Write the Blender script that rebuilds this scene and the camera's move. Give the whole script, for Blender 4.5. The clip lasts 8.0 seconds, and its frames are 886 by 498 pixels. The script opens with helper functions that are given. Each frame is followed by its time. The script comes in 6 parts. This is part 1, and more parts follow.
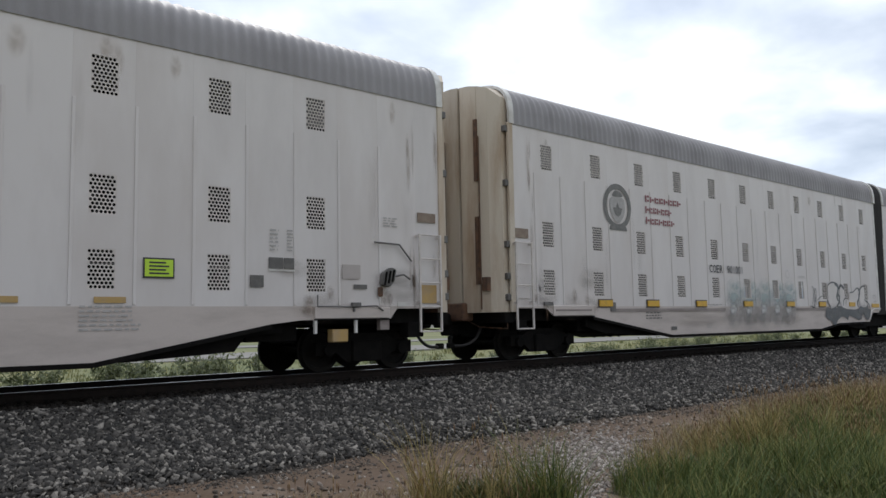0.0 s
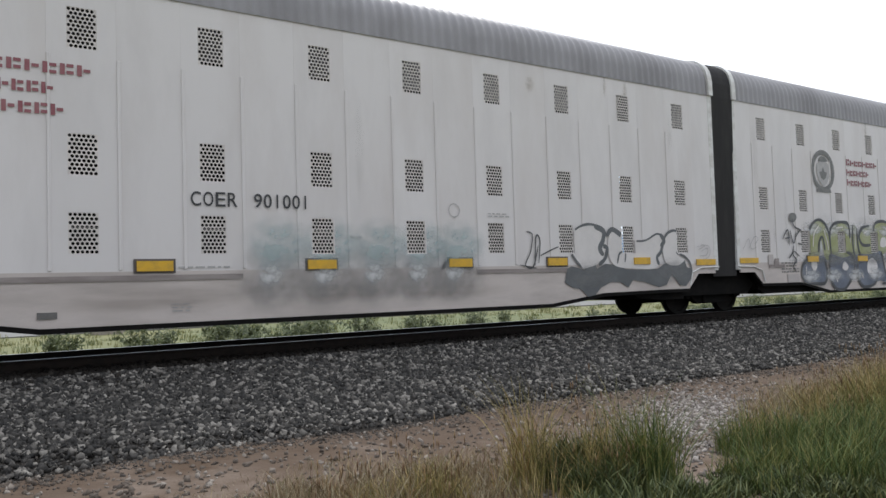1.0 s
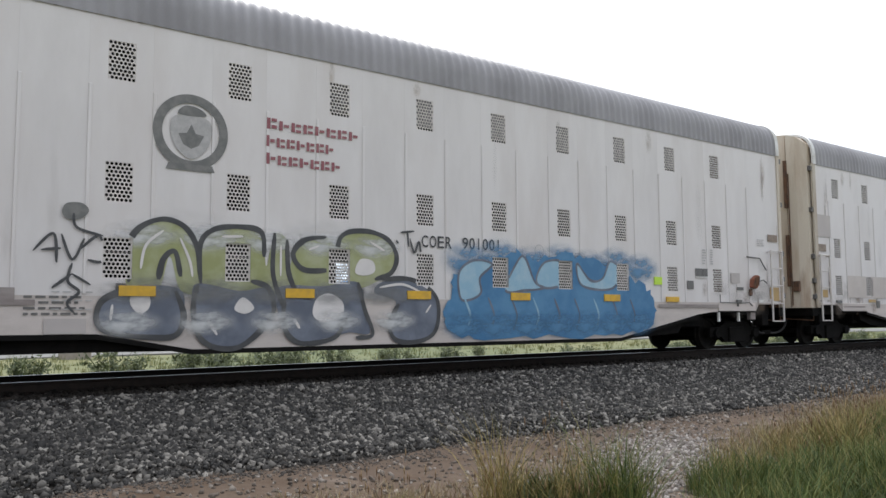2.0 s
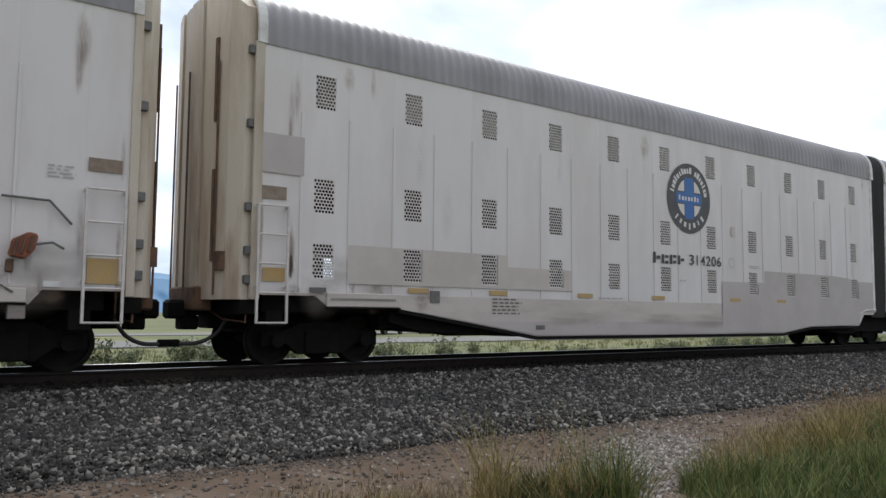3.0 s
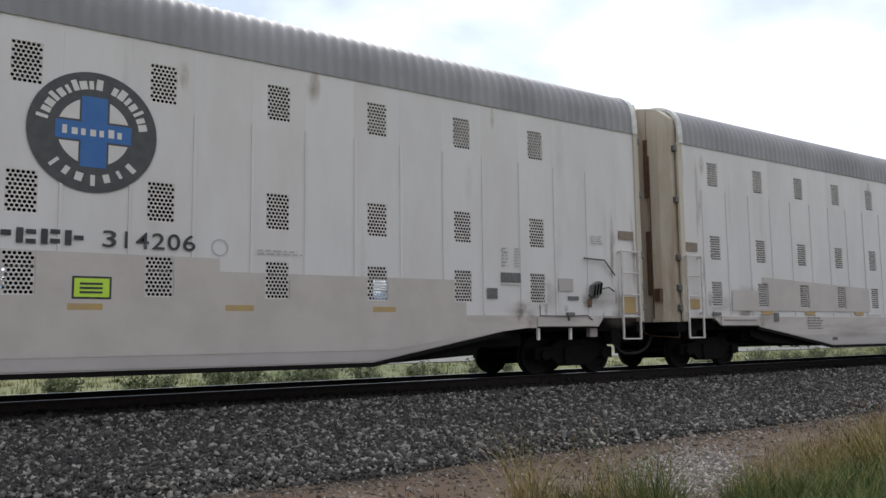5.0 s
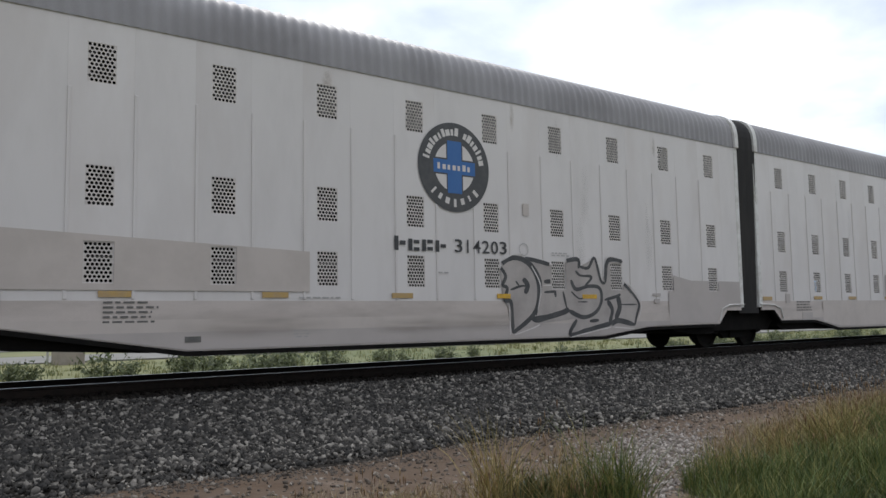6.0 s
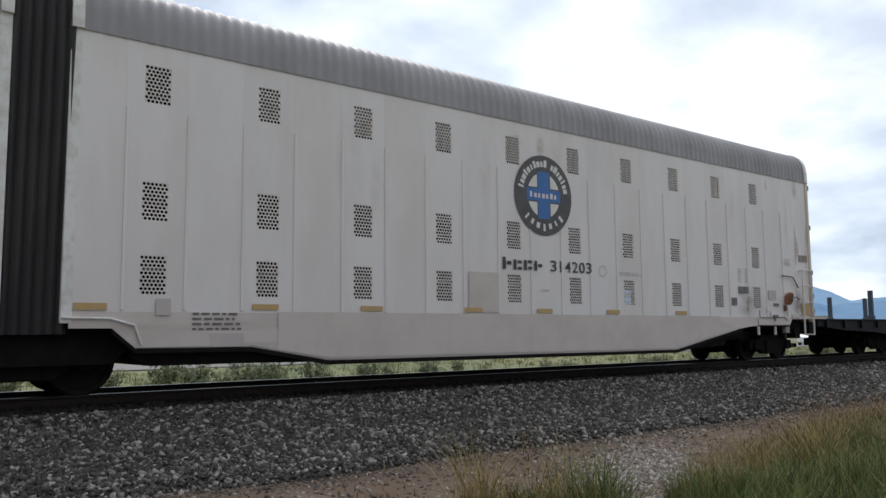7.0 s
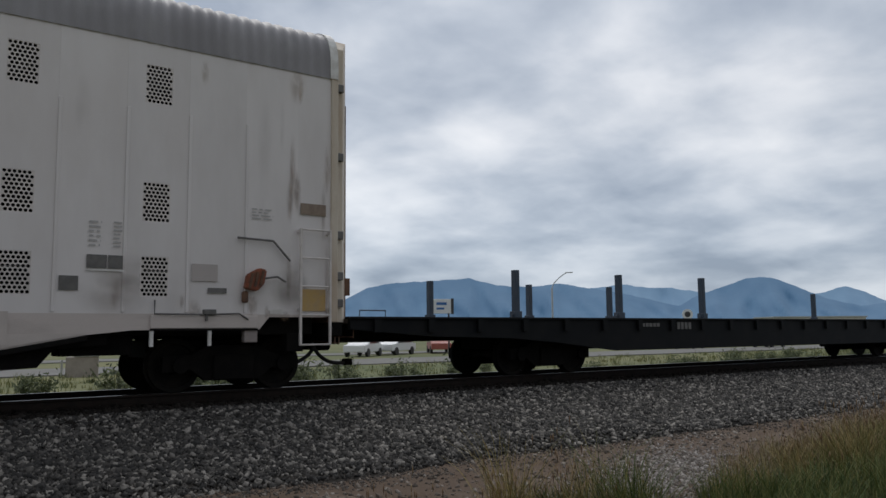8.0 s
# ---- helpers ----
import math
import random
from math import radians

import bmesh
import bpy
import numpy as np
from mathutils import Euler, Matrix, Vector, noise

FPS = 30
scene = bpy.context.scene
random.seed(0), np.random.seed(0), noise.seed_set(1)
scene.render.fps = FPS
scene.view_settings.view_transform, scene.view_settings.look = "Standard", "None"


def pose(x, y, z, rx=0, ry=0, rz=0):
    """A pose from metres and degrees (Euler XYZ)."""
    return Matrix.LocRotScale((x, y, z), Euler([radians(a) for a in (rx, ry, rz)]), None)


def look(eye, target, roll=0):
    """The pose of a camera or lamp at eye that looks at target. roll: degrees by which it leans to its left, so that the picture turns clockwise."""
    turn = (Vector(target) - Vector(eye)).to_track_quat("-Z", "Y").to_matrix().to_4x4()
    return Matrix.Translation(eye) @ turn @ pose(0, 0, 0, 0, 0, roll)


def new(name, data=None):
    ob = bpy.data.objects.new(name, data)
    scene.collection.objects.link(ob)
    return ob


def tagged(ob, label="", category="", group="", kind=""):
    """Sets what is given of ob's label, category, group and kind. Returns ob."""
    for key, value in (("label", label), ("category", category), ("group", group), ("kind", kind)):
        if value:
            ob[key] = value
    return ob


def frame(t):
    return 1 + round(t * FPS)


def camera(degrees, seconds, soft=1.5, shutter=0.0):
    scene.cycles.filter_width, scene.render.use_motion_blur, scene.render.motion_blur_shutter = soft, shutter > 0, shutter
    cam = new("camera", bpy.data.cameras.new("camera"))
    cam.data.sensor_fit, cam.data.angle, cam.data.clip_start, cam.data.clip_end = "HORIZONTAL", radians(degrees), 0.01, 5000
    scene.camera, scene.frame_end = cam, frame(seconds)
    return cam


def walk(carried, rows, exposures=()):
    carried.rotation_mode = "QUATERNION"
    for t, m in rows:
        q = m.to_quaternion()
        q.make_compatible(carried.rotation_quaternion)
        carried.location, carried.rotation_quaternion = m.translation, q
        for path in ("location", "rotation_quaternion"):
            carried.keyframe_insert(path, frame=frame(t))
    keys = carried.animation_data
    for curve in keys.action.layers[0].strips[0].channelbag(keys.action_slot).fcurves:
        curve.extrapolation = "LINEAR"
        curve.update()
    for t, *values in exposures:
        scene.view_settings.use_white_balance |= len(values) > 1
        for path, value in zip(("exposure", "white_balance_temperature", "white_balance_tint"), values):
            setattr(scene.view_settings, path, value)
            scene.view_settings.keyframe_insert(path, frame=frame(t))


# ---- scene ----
from mathutils import geometry

# ---------------------------------------------------------------- camera
EYE = Vector((0.0, -12.03, 0.77))      # the near car side is y = 0
RAIL_Z = -0.11                         # the rail tops


def aim(yaw, pitch, roll):
    """The camera at EYE, turned yaw degrees to the right of straight across the track."""
    a, b = radians(yaw), radians(pitch)
    return look(EYE, EYE + Vector((math.sin(a) * math.cos(b), math.cos(a) * math.cos(b), math.sin(b))), roll)


cam = camera(57.62, 8.0, soft=1.5)
walk(cam, [
    (0.0, aim(42.18, 5.24, -1.06)),
    (0.5, aim(39.60, 4.14, -0.88)),
    (1.0, aim(35.37, 2.57, -1.74)),
    (1.5, aim(34.67, 3.28, -0.11)),
    (1.7, aim(36.41, 4.73, -0.92)),
    (2.8, aim(37.61, 4.60, 0.15)),
    (3.0, aim(37.34, 4.63, 0.46)),
    (3.5, aim(36.73, 5.77, 0.48)),
    (4.0, aim(36.01, 5.44, -0.79)),
    (4.5, aim(35.05, 5.63, 0.07)),
    (4.7, aim(34.91, 6.07, -0.41)),
    (5.8, aim(36.70, 5.22, -1.13)),
    (6.0, aim(37.55, 4.93, -0.93)),
    (6.5, aim(38.55, 4.97, -0.95)),
    (7.0, aim(38.60, 5.88, -0.47)),
    (7.5, aim(37.63, 6.38, -0.75)),
    (8.0, aim(36.66, 5.99, -0.57)),
], exposures=[(0.0, 0.62), (0.5, 0.66), (1.0, 1.04), (1.5, 1.2), (2.8, 0.92), (3.0, 0.78), (3.5, 0.57), (4.0, 0.56), (4.5, 0.78), (6.5, 0.66), (7.2, 0.52), (7.6, 0.16), (8.0, -0.16)])

# ---------------------------------------------------------------- world and sun
SUN_EL, SUN_AZ = 58.0, 25.0            # degrees; azimuth to the right of straight across the track


def build_world():
    world = bpy.data.worlds.new("overcast_sky")
    world.use_nodes = True
    scene.world = world
    nt = world.node_tree
    nt.nodes.clear()
    N, L = nt.nodes.new, nt.links.new
    out, bg = N("ShaderNodeOutputWorld"), N("ShaderNodeBackground")
    sky = N("ShaderNodeTexSky")
    sky.sky_type, sky.sun_disc = 'NISHITA', False
    sky.sun_elevation, sky.sun_rotation = radians(SUN_EL), radians(SUN_AZ)
    dim = N("ShaderNodeVectorMath")
    dim.operation = 'SCALE'
    dim.inputs["Scale"].default_value = 0.07
    L(sky.outputs[0], dim.inputs[0])
    co = N("ShaderNodeTexCoord")
    sep = N("ShaderNodeSeparateXYZ")
    L(co.outputs["Generated"], sep.inputs[0])
    lift = N("ShaderNodeMath")
    lift.operation = 'MULTIPLY_ADD'
    lift.inputs[1].default_value, lift.inputs[2].default_value = 1.0, 0.26
    up = N("ShaderNodeMath")
    up.operation = 'MAXIMUM'
    up.inputs[1].default_value = 0.0
    L(sep.outputs["Z"], up.inputs[0])
    L(up.outputs[0], lift.inputs[0])
    inv = N("ShaderNodeMath")
    inv.operation = 'DIVIDE'
    inv.inputs[0].default_value = 1.0
    L(lift.outputs[0], inv.inputs[1])
    flat = N("ShaderNodeVectorMath")
    flat.operation = 'SCALE'
    L(co.outputs["Generated"], flat.inputs[0])
    L(inv.outputs[0], flat.inputs["Scale"])
    comb = N("ShaderNodeMapping")
    comb.inputs["Scale"].default_value = (1.0, 1.0, 0.35)
    comb.inputs["Location"].default_value = (7.4, 2.2, 0.6)
    L(flat.outputs[0], comb.inputs["Vector"])

    def cloud(scale, detail, rough, dist):
        n = N("ShaderNodeTexNoise")
        n.inputs["Scale"].default_value = scale
        n.inputs["Detail"].default_value = detail
        n.inputs["Roughness"].default_value = rough
        n.inputs["Distortion"].default_value = dist
        L(comb.outputs[0], n.inputs["Vector"])
        return n
    big, small = cloud(1.25, 5, 0.42, 0.1), cloud(3.6, 6, 0.48, 0.15)
    mixn = N("ShaderNodeMix")
    mixn.data_type = 'FLOAT'
    mixn.inputs[0].default_value = 0.38
    L(big.outputs[0], mixn.inputs[2])
    L(small.outputs[0], mixn.inputs[3])
    ramp = N("ShaderNodeValToRGB")
    e = ramp.color_ramp.elements
    e[0].position, e[0].color = 0.37, (0.36, 0.41, 0.49, 1)
    e[1].position, e[1].color = 0.64, (0.97, 0.97, 0.985, 1)
    for p, c in ((0.455, (0.54, 0.585, 0.655, 1)), (0.535, (0.755, 0.78, 0.825, 1))):
        k = e.new(p)
        k.color = c
    L(mixn.outputs[0], ramp.inputs[0])
    cover = N("ShaderNodeMix")
    cover.data_type = 'RGBA'
    cover.inputs[0].default_value = 0.86
    L(dim.outputs[0], cover.inputs[6])
    L(ramp.outputs[0], cover.inputs[7])
    # the cloud deck is brighter towards the hidden sun
    a, e2 = radians(SUN_AZ), radians(SUN_EL)
    dot = N("ShaderNodeVectorMath")
    dot.operation = 'DOT_PRODUCT'
    dot.inputs[1].default_value = (math.sin(a) * math.cos(e2), math.cos(a) * math.cos(e2), math.sin(e2))
    L(co.outputs["Generated"], dot.inputs[0])
    glow = N("ShaderNodeMapRange")
    glow.interpolation_type = 'SMOOTHSTEP'
    glow.inputs[1].default_value, glow.inputs[2].default_value = -0.5, 1.0
    glow.inputs[3].default_value, glow.inputs[4].default_value = 0.55, 1.25
    L(dot.outputs["Value"], glow.inputs[0])
    low = N("ShaderNodeMapRange")
    low.interpolation_type = 'SMOOTHSTEP'
    low.inputs[1].default_value, low.inputs[2].default_value = 0.0, 0.30
    low.inputs[3].default_value, low.inputs[4].default_value = 1.0, 0.0
    L(sep.outputs["Z"], low.inputs[0])
    tint = N("ShaderNodeMix")
    tint.data_type, tint.blend_type = 'RGBA', 'MULTIPLY'
    tint.inputs[7].default_value = (0.80, 0.86, 0.93, 1)
    L(low.outputs[0], tint.inputs[0])
    L(cover.outputs[2], tint.inputs[6])
    L(tint.outputs[2], bg.inputs["Color"])
    L(glow.outputs[0], bg.inputs["Strength"])
    L(bg.outputs[0], out.inputs[0])


build_world()
sun = new("sun", bpy.data.lights.new("sun", 'SUN'))
sun.data.energy, sun.data.angle, sun.data.color = 1.0, radians(28), (1.0, 0.98, 0.95)
_a, _e = radians(SUN_AZ), radians(SUN_EL)
sun.matrix_world = look(Vector((math.sin(_a) * math.cos(_e), math.cos(_a) * math.cos(_e), math.sin(_e))) * 60, (0, 0, 0))

# ---------------------------------------------------------------- materials


def rgba(c):
    return (c[0], c[1], c[2], 1.0)


def material(name, base, second=None, rough=0.6, metal=0.0, scale=3.0, stretch=(1, 1, 1), amount=0.6, low=0.42, high=0.62,
             bump=0.0, bump_scale=40.0, fine=0.15, obj_random=0.0, island=None, coords="Object", third=None, third_scale=0.6,
             third_low=0.5, third_high=0.7, emit=None):
    """A painted, metal or earthen surface: base colour, broad stains of a second and third colour, fine grain and relief."""
    m = bpy.data.materials.new(name)
    m.use_nodes = True
    nt = m.node_tree
    N, L = nt.nodes.new, nt.links.new
    b = nt.nodes["Principled BSDF"]
    b.inputs["Roughness"].default_value, b.inputs["Metallic"].default_value = rough, metal
    tc = N("ShaderNodeTexCoord")
    info = N("ShaderNodeObjectInfo")
    shift = N("ShaderNodeVectorMath")
    shift.operation = 'MULTIPLY_ADD'
    shift.inputs[1].default_value = stretch
    spread = N("ShaderNodeVectorMath")
    spread.operation = 'SCALE'
    spread.inputs[0].default_value = (37.0, 11.0, 23.0)
    L(info.outputs["Random"], spread.inputs["Scale"])
    L(tc.outputs[coords], shift.inputs[0])
    L(spread.outputs[0], shift.inputs[2])

    def tex(sc, detail=5, vec=shift.outputs[0]):
        n = N("ShaderNodeTexNoise")
        n.inputs["Scale"].default_value, n.inputs["Detail"].default_value = sc, detail
        n.inputs["Roughness"].default_value = 0.6
        L(vec, n.inputs["Vector"])
        return n

    def blend(fac, a, c):
        x = N("ShaderNodeMix")
        x.data_type = 'RGBA'
        L(fac, x.inputs[0])
        if isinstance(a, tuple):
            x.inputs[6].default_value = rgba(a)
        else:
            L(a, x.inputs[6])
        if isinstance(c, tuple):
            x.inputs[7].default_value = rgba(c)
        else:
            L(c, x.inputs[7])
        return x.outputs[2]

    def ramp(src, lo, hi, top=1.0):
        r = N("ShaderNodeMapRange")
        r.inputs[1].default_value, r.inputs[2].default_value = lo, hi
        r.inputs[3].default_value, r.inputs[4].default_value = 0.0, top
        L(src, r.inputs[0])
        return r.outputs[0]
    col = base
    if island:
        g = N("ShaderNodeNewGeometry")
        r = N("ShaderNodeValToRGB")
        e = r.color_ramp.elements
        e[0].color, e[1].color = rgba(island[0]), rgba(island[-1])
        for i, c in enumerate(island[1:-1]):
            e.new((i + 1) / (len(island) - 1)).color = rgba(c)
        L(g.outputs["Random Per Island"], r.inputs[0])
        col = r.outputs[0]
    if second:
        col = blend(ramp(tex(scale).outputs[0], low, high, amount), col, second)
    if third:
        col = blend(ramp(tex(third_scale).outputs[0], third_low, third_high, 1.0), col, third)
    if fine:
        f = ramp(tex(60.0, 3, tc.outputs[coords]).outputs[0], 0.35, 0.65, fine)
        dark = tuple(0.45 * x for x in base)
        col = blend(f, col, dark)
    if obj_random:
        hsv = N("ShaderNodeHueSaturation")
        mr = N("ShaderNodeMapRange")
        mr.inputs[3].default_value, mr.inputs[4].default_value = 1 - obj_random, 1 + obj_random
        L(info.outputs["Random"], mr.inputs[0])
        L(mr.outputs[0], hsv.inputs["Value"])
        if isinstance(col, tuple):
            hsv.inputs["Color"].default_value = rgba(col)
        else:
            L(col, hsv.inputs["Color"])
        col = hsv.outputs[0]
    if isinstance(col, tuple):
        b.inputs["Base Color"].default_value = rgba(col)
    else:
        L(col, b.inputs["Base Color"])
    if bump:
        bp = N("ShaderNodeBump")
        bp.inputs["Strength"].default_value = bump
        bp.inputs["Distance"].default_value = 0.02
        L(tex(bump_scale, 4, tc.outputs[coords]).outputs[0], bp.inputs["Height"])
        L(bp.outputs[0], b.inputs["Normal"])
    if emit:
        b.inputs["Emission Color"].default_value, b.inputs["Emission Strength"].default_value = rgba(emit[:3]), emit[3]
    return m


def soft_paint(name, colour, strength=0.8, holes=2.2):
    """Sprayed paint that thins out towards the rim of its cloud."""
    m = material(name, colour, tuple(0.8 * c for c in colour), 0.55, scale=2.5, amount=0.6, fine=0.0)
    nt = m.node_tree
    N, L = nt.nodes.new, nt.links.new
    co, ln, mr = N("ShaderNodeTexCoord"), N("ShaderNodeVectorMath"), N("ShaderNodeMapRange")
    ln.operation = 'LENGTH'
    L(co.outputs["Object"], ln.inputs[0])
    mr.interpolation_type = 'SMOOTHSTEP'
    mr.inputs[1].default_value, mr.inputs[2].default_value, mr.inputs[3].default_value, mr.inputs[4].default_value = 1.0, 0.25, 0.0, strength
    L(ln.outputs["Value"], mr.inputs[0])
    no = N("ShaderNodeTexNoise")
    no.inputs["Scale"].default_value, no.inputs["Detail"].default_value = holes, 4
    L(co.outputs["Object"], no.inputs["Vector"])
    n2 = N("ShaderNodeMapRange")
    n2.inputs[1].default_value, n2.inputs[2].default_value, n2.inputs[3].default_value = 0.35, 0.6, 0.25
    L(no.outputs[0], n2.inputs[0])
    mul = N("ShaderNodeMath")
    mul.operation = 'MULTIPLY'
    L(mr.outputs[0], mul.inputs[0])
    L(n2.outputs[0], mul.inputs[1])
    L(mul.outputs[0], nt.nodes["Principled BSDF"].inputs["Alpha"])
    return m


M = {}
M["haze_grey"] = soft_paint("thin_grey_spray", (0.28, 0.28, 0.28), 0.45)
M["haze_aqua"] = soft_paint("thin_aqua_spray", (0.40, 0.52, 0.53), 0.55)
M["haze_blue"] = soft_paint("thin_blue_spray", (0.09, 0.24, 0.42), 0.9)
M["haze_dark"] = soft_paint("thin_dark_grime", (0.42, 0.375, 0.335), 0.08, 1.6)
M["haze_brown"] = soft_paint("brown_rust_run", (0.24, 0.15, 0.09), 0.30, 2.6)
M["haze_rust"] = soft_paint("thin_rust_stain", (0.42, 0.31, 0.21), 0.28, 1.8)
M["haze_grime"] = soft_paint("brown_road_grime", (0.27, 0.22, 0.18), 0.24, 1.4)
M["haze_pale"] = soft_paint("thin_white_spray", (0.70, 0.70, 0.70), 0.8)
M["white"] = material("white_paint", (0.712, 0.675, 0.665), (0.532, 0.497, 0.486), 0.42, scale=1.1, stretch=(1.3, 1, 0.4), amount=0.38,
                      low=0.46, high=0.72, bump=0.05, bump_scale=6, fine=0.03, obj_random=0.022,
                      third=(0.634, 0.588, 0.57), third_scale=0.5)
M["vent"] = material("vent_paint", (0.67, 0.62, 0.59), (0.40, 0.37, 0.35), 0.45, scale=5, amount=0.4, fine=0.08, obj_random=0.05)
M["sill"] = material("sill_paint", (0.58, 0.515, 0.482), (0.35, 0.305, 0.28), 0.5, scale=1.3, stretch=(0.5, 1, 2.0), amount=0.55, low=0.44,
                     high=0.7, bump=0.05, bump_scale=8, fine=0.08)
M["buff"] = material("grey_cover_paint", (0.485, 0.437, 0.418), (0.39, 0.352, 0.336), 0.5, scale=0.9, amount=0.5, fine=0.05)
M["buff_light"] = material("pale_cover_paint", (0.56, 0.50, 0.466), (0.455, 0.405, 0.375), 0.5, scale=1.5, amount=0.5, fine=0.05)
M["roof"] = material("grey_roof_steel", (0.30, 0.288, 0.298), (0.19, 0.18, 0.185), 0.5, metal=0.15, scale=0.8, stretch=(1, 0.4, 0.4),
                     amount=0.6, fine=0.1, third=(0.29, 0.28, 0.285), third_scale=2.5)
M["trim"] = material("white_end_trim", (0.74, 0.73, 0.71), (0.42, 0.38, 0.34), 0.45, scale=4, amount=0.5)
M["rust_white"] = material("rust_streaked_door", (0.60, 0.53, 0.44), (0.36, 0.235, 0.14), 0.6, scale=1.3, stretch=(1, 2.0, 0.3), amount=0.75,
                           low=0.46, high=0.7, bump=0.1, bump_scale=15, obj_random=0.16, third=(0.22, 0.13, 0.08), third_scale=0.9, third_low=0.6, third_high=0.8)
M["rust"] = material("rusty_steel", (0.16, 0.085, 0.05), (0.07, 0.045, 0.035), 0.8, scale=6, amount=0.8, bump=0.2)
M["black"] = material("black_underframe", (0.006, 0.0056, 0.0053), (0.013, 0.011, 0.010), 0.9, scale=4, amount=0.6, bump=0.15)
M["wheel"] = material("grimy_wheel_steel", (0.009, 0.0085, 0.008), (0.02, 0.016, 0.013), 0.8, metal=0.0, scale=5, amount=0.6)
M["rubber"] = material("black_rubber", (0.022, 0.02, 0.021), (0.05, 0.045, 0.043), 0.6, scale=3, stretch=(1, 1, 0.2), amount=0.5)
M["yellow"] = material("yellow_reflector", (0.72, 0.42, 0.03), (0.45, 0.27, 0.05), 0.35, scale=7, amount=0.5)
M["ochre"] = material("faded_ochre_reflector", (0.50, 0.33, 0.12), (0.40, 0.30, 0.2), 0.5, scale=7, amount=0.6)
M["dark_frame"] = material("dark_reflector_frame", (0.10, 0.085, 0.08), rough=0.6)
M["ink"] = material("black_lettering", (0.035, 0.035, 0.04), (0.07, 0.07, 0.07), 0.5, scale=9, amount=0.6)
M["faint"] = material("faint_stencil", (0.40, 0.385, 0.38), (0.54, 0.52, 0.51), 0.55, scale=9, amount=0.6)
M["red"] = material("faded_red_lettering", (0.27, 0.085, 0.10), (0.36, 0.17, 0.175), 0.5, scale=6, amount=0.5)
M["slate"] = material("slate_emblem", (0.062, 0.062, 0.066), (0.10, 0.098, 0.098), 0.5, scale=6, amount=0.5)
M["blue"] = material("blue_emblem_cross", (0.035, 0.14, 0.40), (0.05, 0.17, 0.42), 0.5, scale=6, amount=0.5)
M["grey_emblem"] = material("weathered_grey_emblem", (0.15, 0.15, 0.145), (0.24, 0.23, 0.22), 0.55, scale=7, amount=0.7)
M["stripe"] = material("brown_grey_stripe", (0.24, 0.20, 0.19), (0.36, 0.32, 0.30), 0.6, scale=3, stretch=(0.4, 1, 2), amount=0.7)
M["placard"] = material("yellow_green_placard", (0.55, 0.80, 0.06), (0.48, 0.7, 0.06), 0.4, scale=5, amount=0.3)
M["dark_plate"] = material("dark_steel_plate", (0.12, 0.115, 0.11), (0.2, 0.19, 0.18), 0.5, scale=8, amount=0.5)
M["brown_plate"] = material("brown_label_plate", (0.22, 0.16, 0.12), (0.32, 0.26, 0.2), 0.5, scale=8, amount=0.6)
M["orange_tank"] = material("rusty_orange_bracket", (0.30, 0.09, 0.045), (0.12, 0.06, 0.04), 0.7, scale=8, amount=0.8)
# sprayed paint
M["spray_grey"] = material("charcoal_spray", (0.105, 0.11, 0.115), (0.16, 0.165, 0.17), 0.5, scale=2, amount=0.6)
M["spray_line"] = material("dark_grey_spray_line", (0.05, 0.05, 0.054), (0.10, 0.10, 0.10), 0.5, scale=4, amount=0.6)
M["spray_green"] = material("olive_green_spray", (0.31, 0.325, 0.14), (0.42, 0.43, 0.27), 0.5, scale=2.2, amount=0.8)
M["spray_navy"] = material("slate_blue_spray", (0.11, 0.125, 0.165), (0.19, 0.21, 0.26), 0.5, scale=2, amount=0.8)
M["spray_blue"] = material("blue_spray", (0.045, 0.17, 0.34), (0.10, 0.26, 0.44), 0.5, scale=1.6, amount=0.8)
M["spray_sky"] = material("pale_blue_spray", (0.27, 0.45, 0.58), (0.4, 0.54, 0.62), 0.5, scale=3, amount=0.7)
M["spray_white"] = material("white_spray", (0.72, 0.68, 0.66), (0.60, 0.565, 0.55), 0.5, scale=3, amount=0.5)
M["spray_silver"] = material("silver_grey_spray", (0.47, 0.425, 0.405), (0.33, 0.295, 0.28), 0.5, scale=1.1, amount=0.8)
M["spray_haze"] = material("faded_grey_spray", (0.50, 0.505, 0.505), (0.38, 0.385, 0.39), 0.5, scale=2.0, amount=0.8)
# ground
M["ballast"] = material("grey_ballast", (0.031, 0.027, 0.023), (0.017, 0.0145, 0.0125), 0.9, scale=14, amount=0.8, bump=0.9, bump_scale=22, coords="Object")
M["stone"] = material("ballast_stones", (0.17, 0.165, 0.16), None, 0.85, fine=0.25,
                      island=[(0.0075, 0.0065, 0.0056), (0.017, 0.0148, 0.0128), (0.038, 0.0336, 0.0293), (0.088, 0.079, 0.069), (0.34, 0.312, 0.275)])
M["fine_stone"] = material("fine_gravel", (0.10, 0.085, 0.072), None, 0.9, fine=0.2,
                           island=[(0.04, 0.034, 0.029), (0.075, 0.064, 0.055), (0.11, 0.095, 0.082)])
# oil stain and the shade under the train, both put into the colour
M["shade_tinted_stone"] = material("shade_tinted_oily_stones", (0.03, 0.028, 0.026), None, 0.8, fine=0.2,
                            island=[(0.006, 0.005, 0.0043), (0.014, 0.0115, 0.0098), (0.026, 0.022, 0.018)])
M["pebble"] = material("dirt_pebbles", (0.22, 0.19, 0.165), None, 0.9, fine=0.2,
                       island=[(0.055, 0.042, 0.032), (0.11, 0.085, 0.066), (0.16, 0.13, 0.105), (0.33, 0.29, 0.25)])
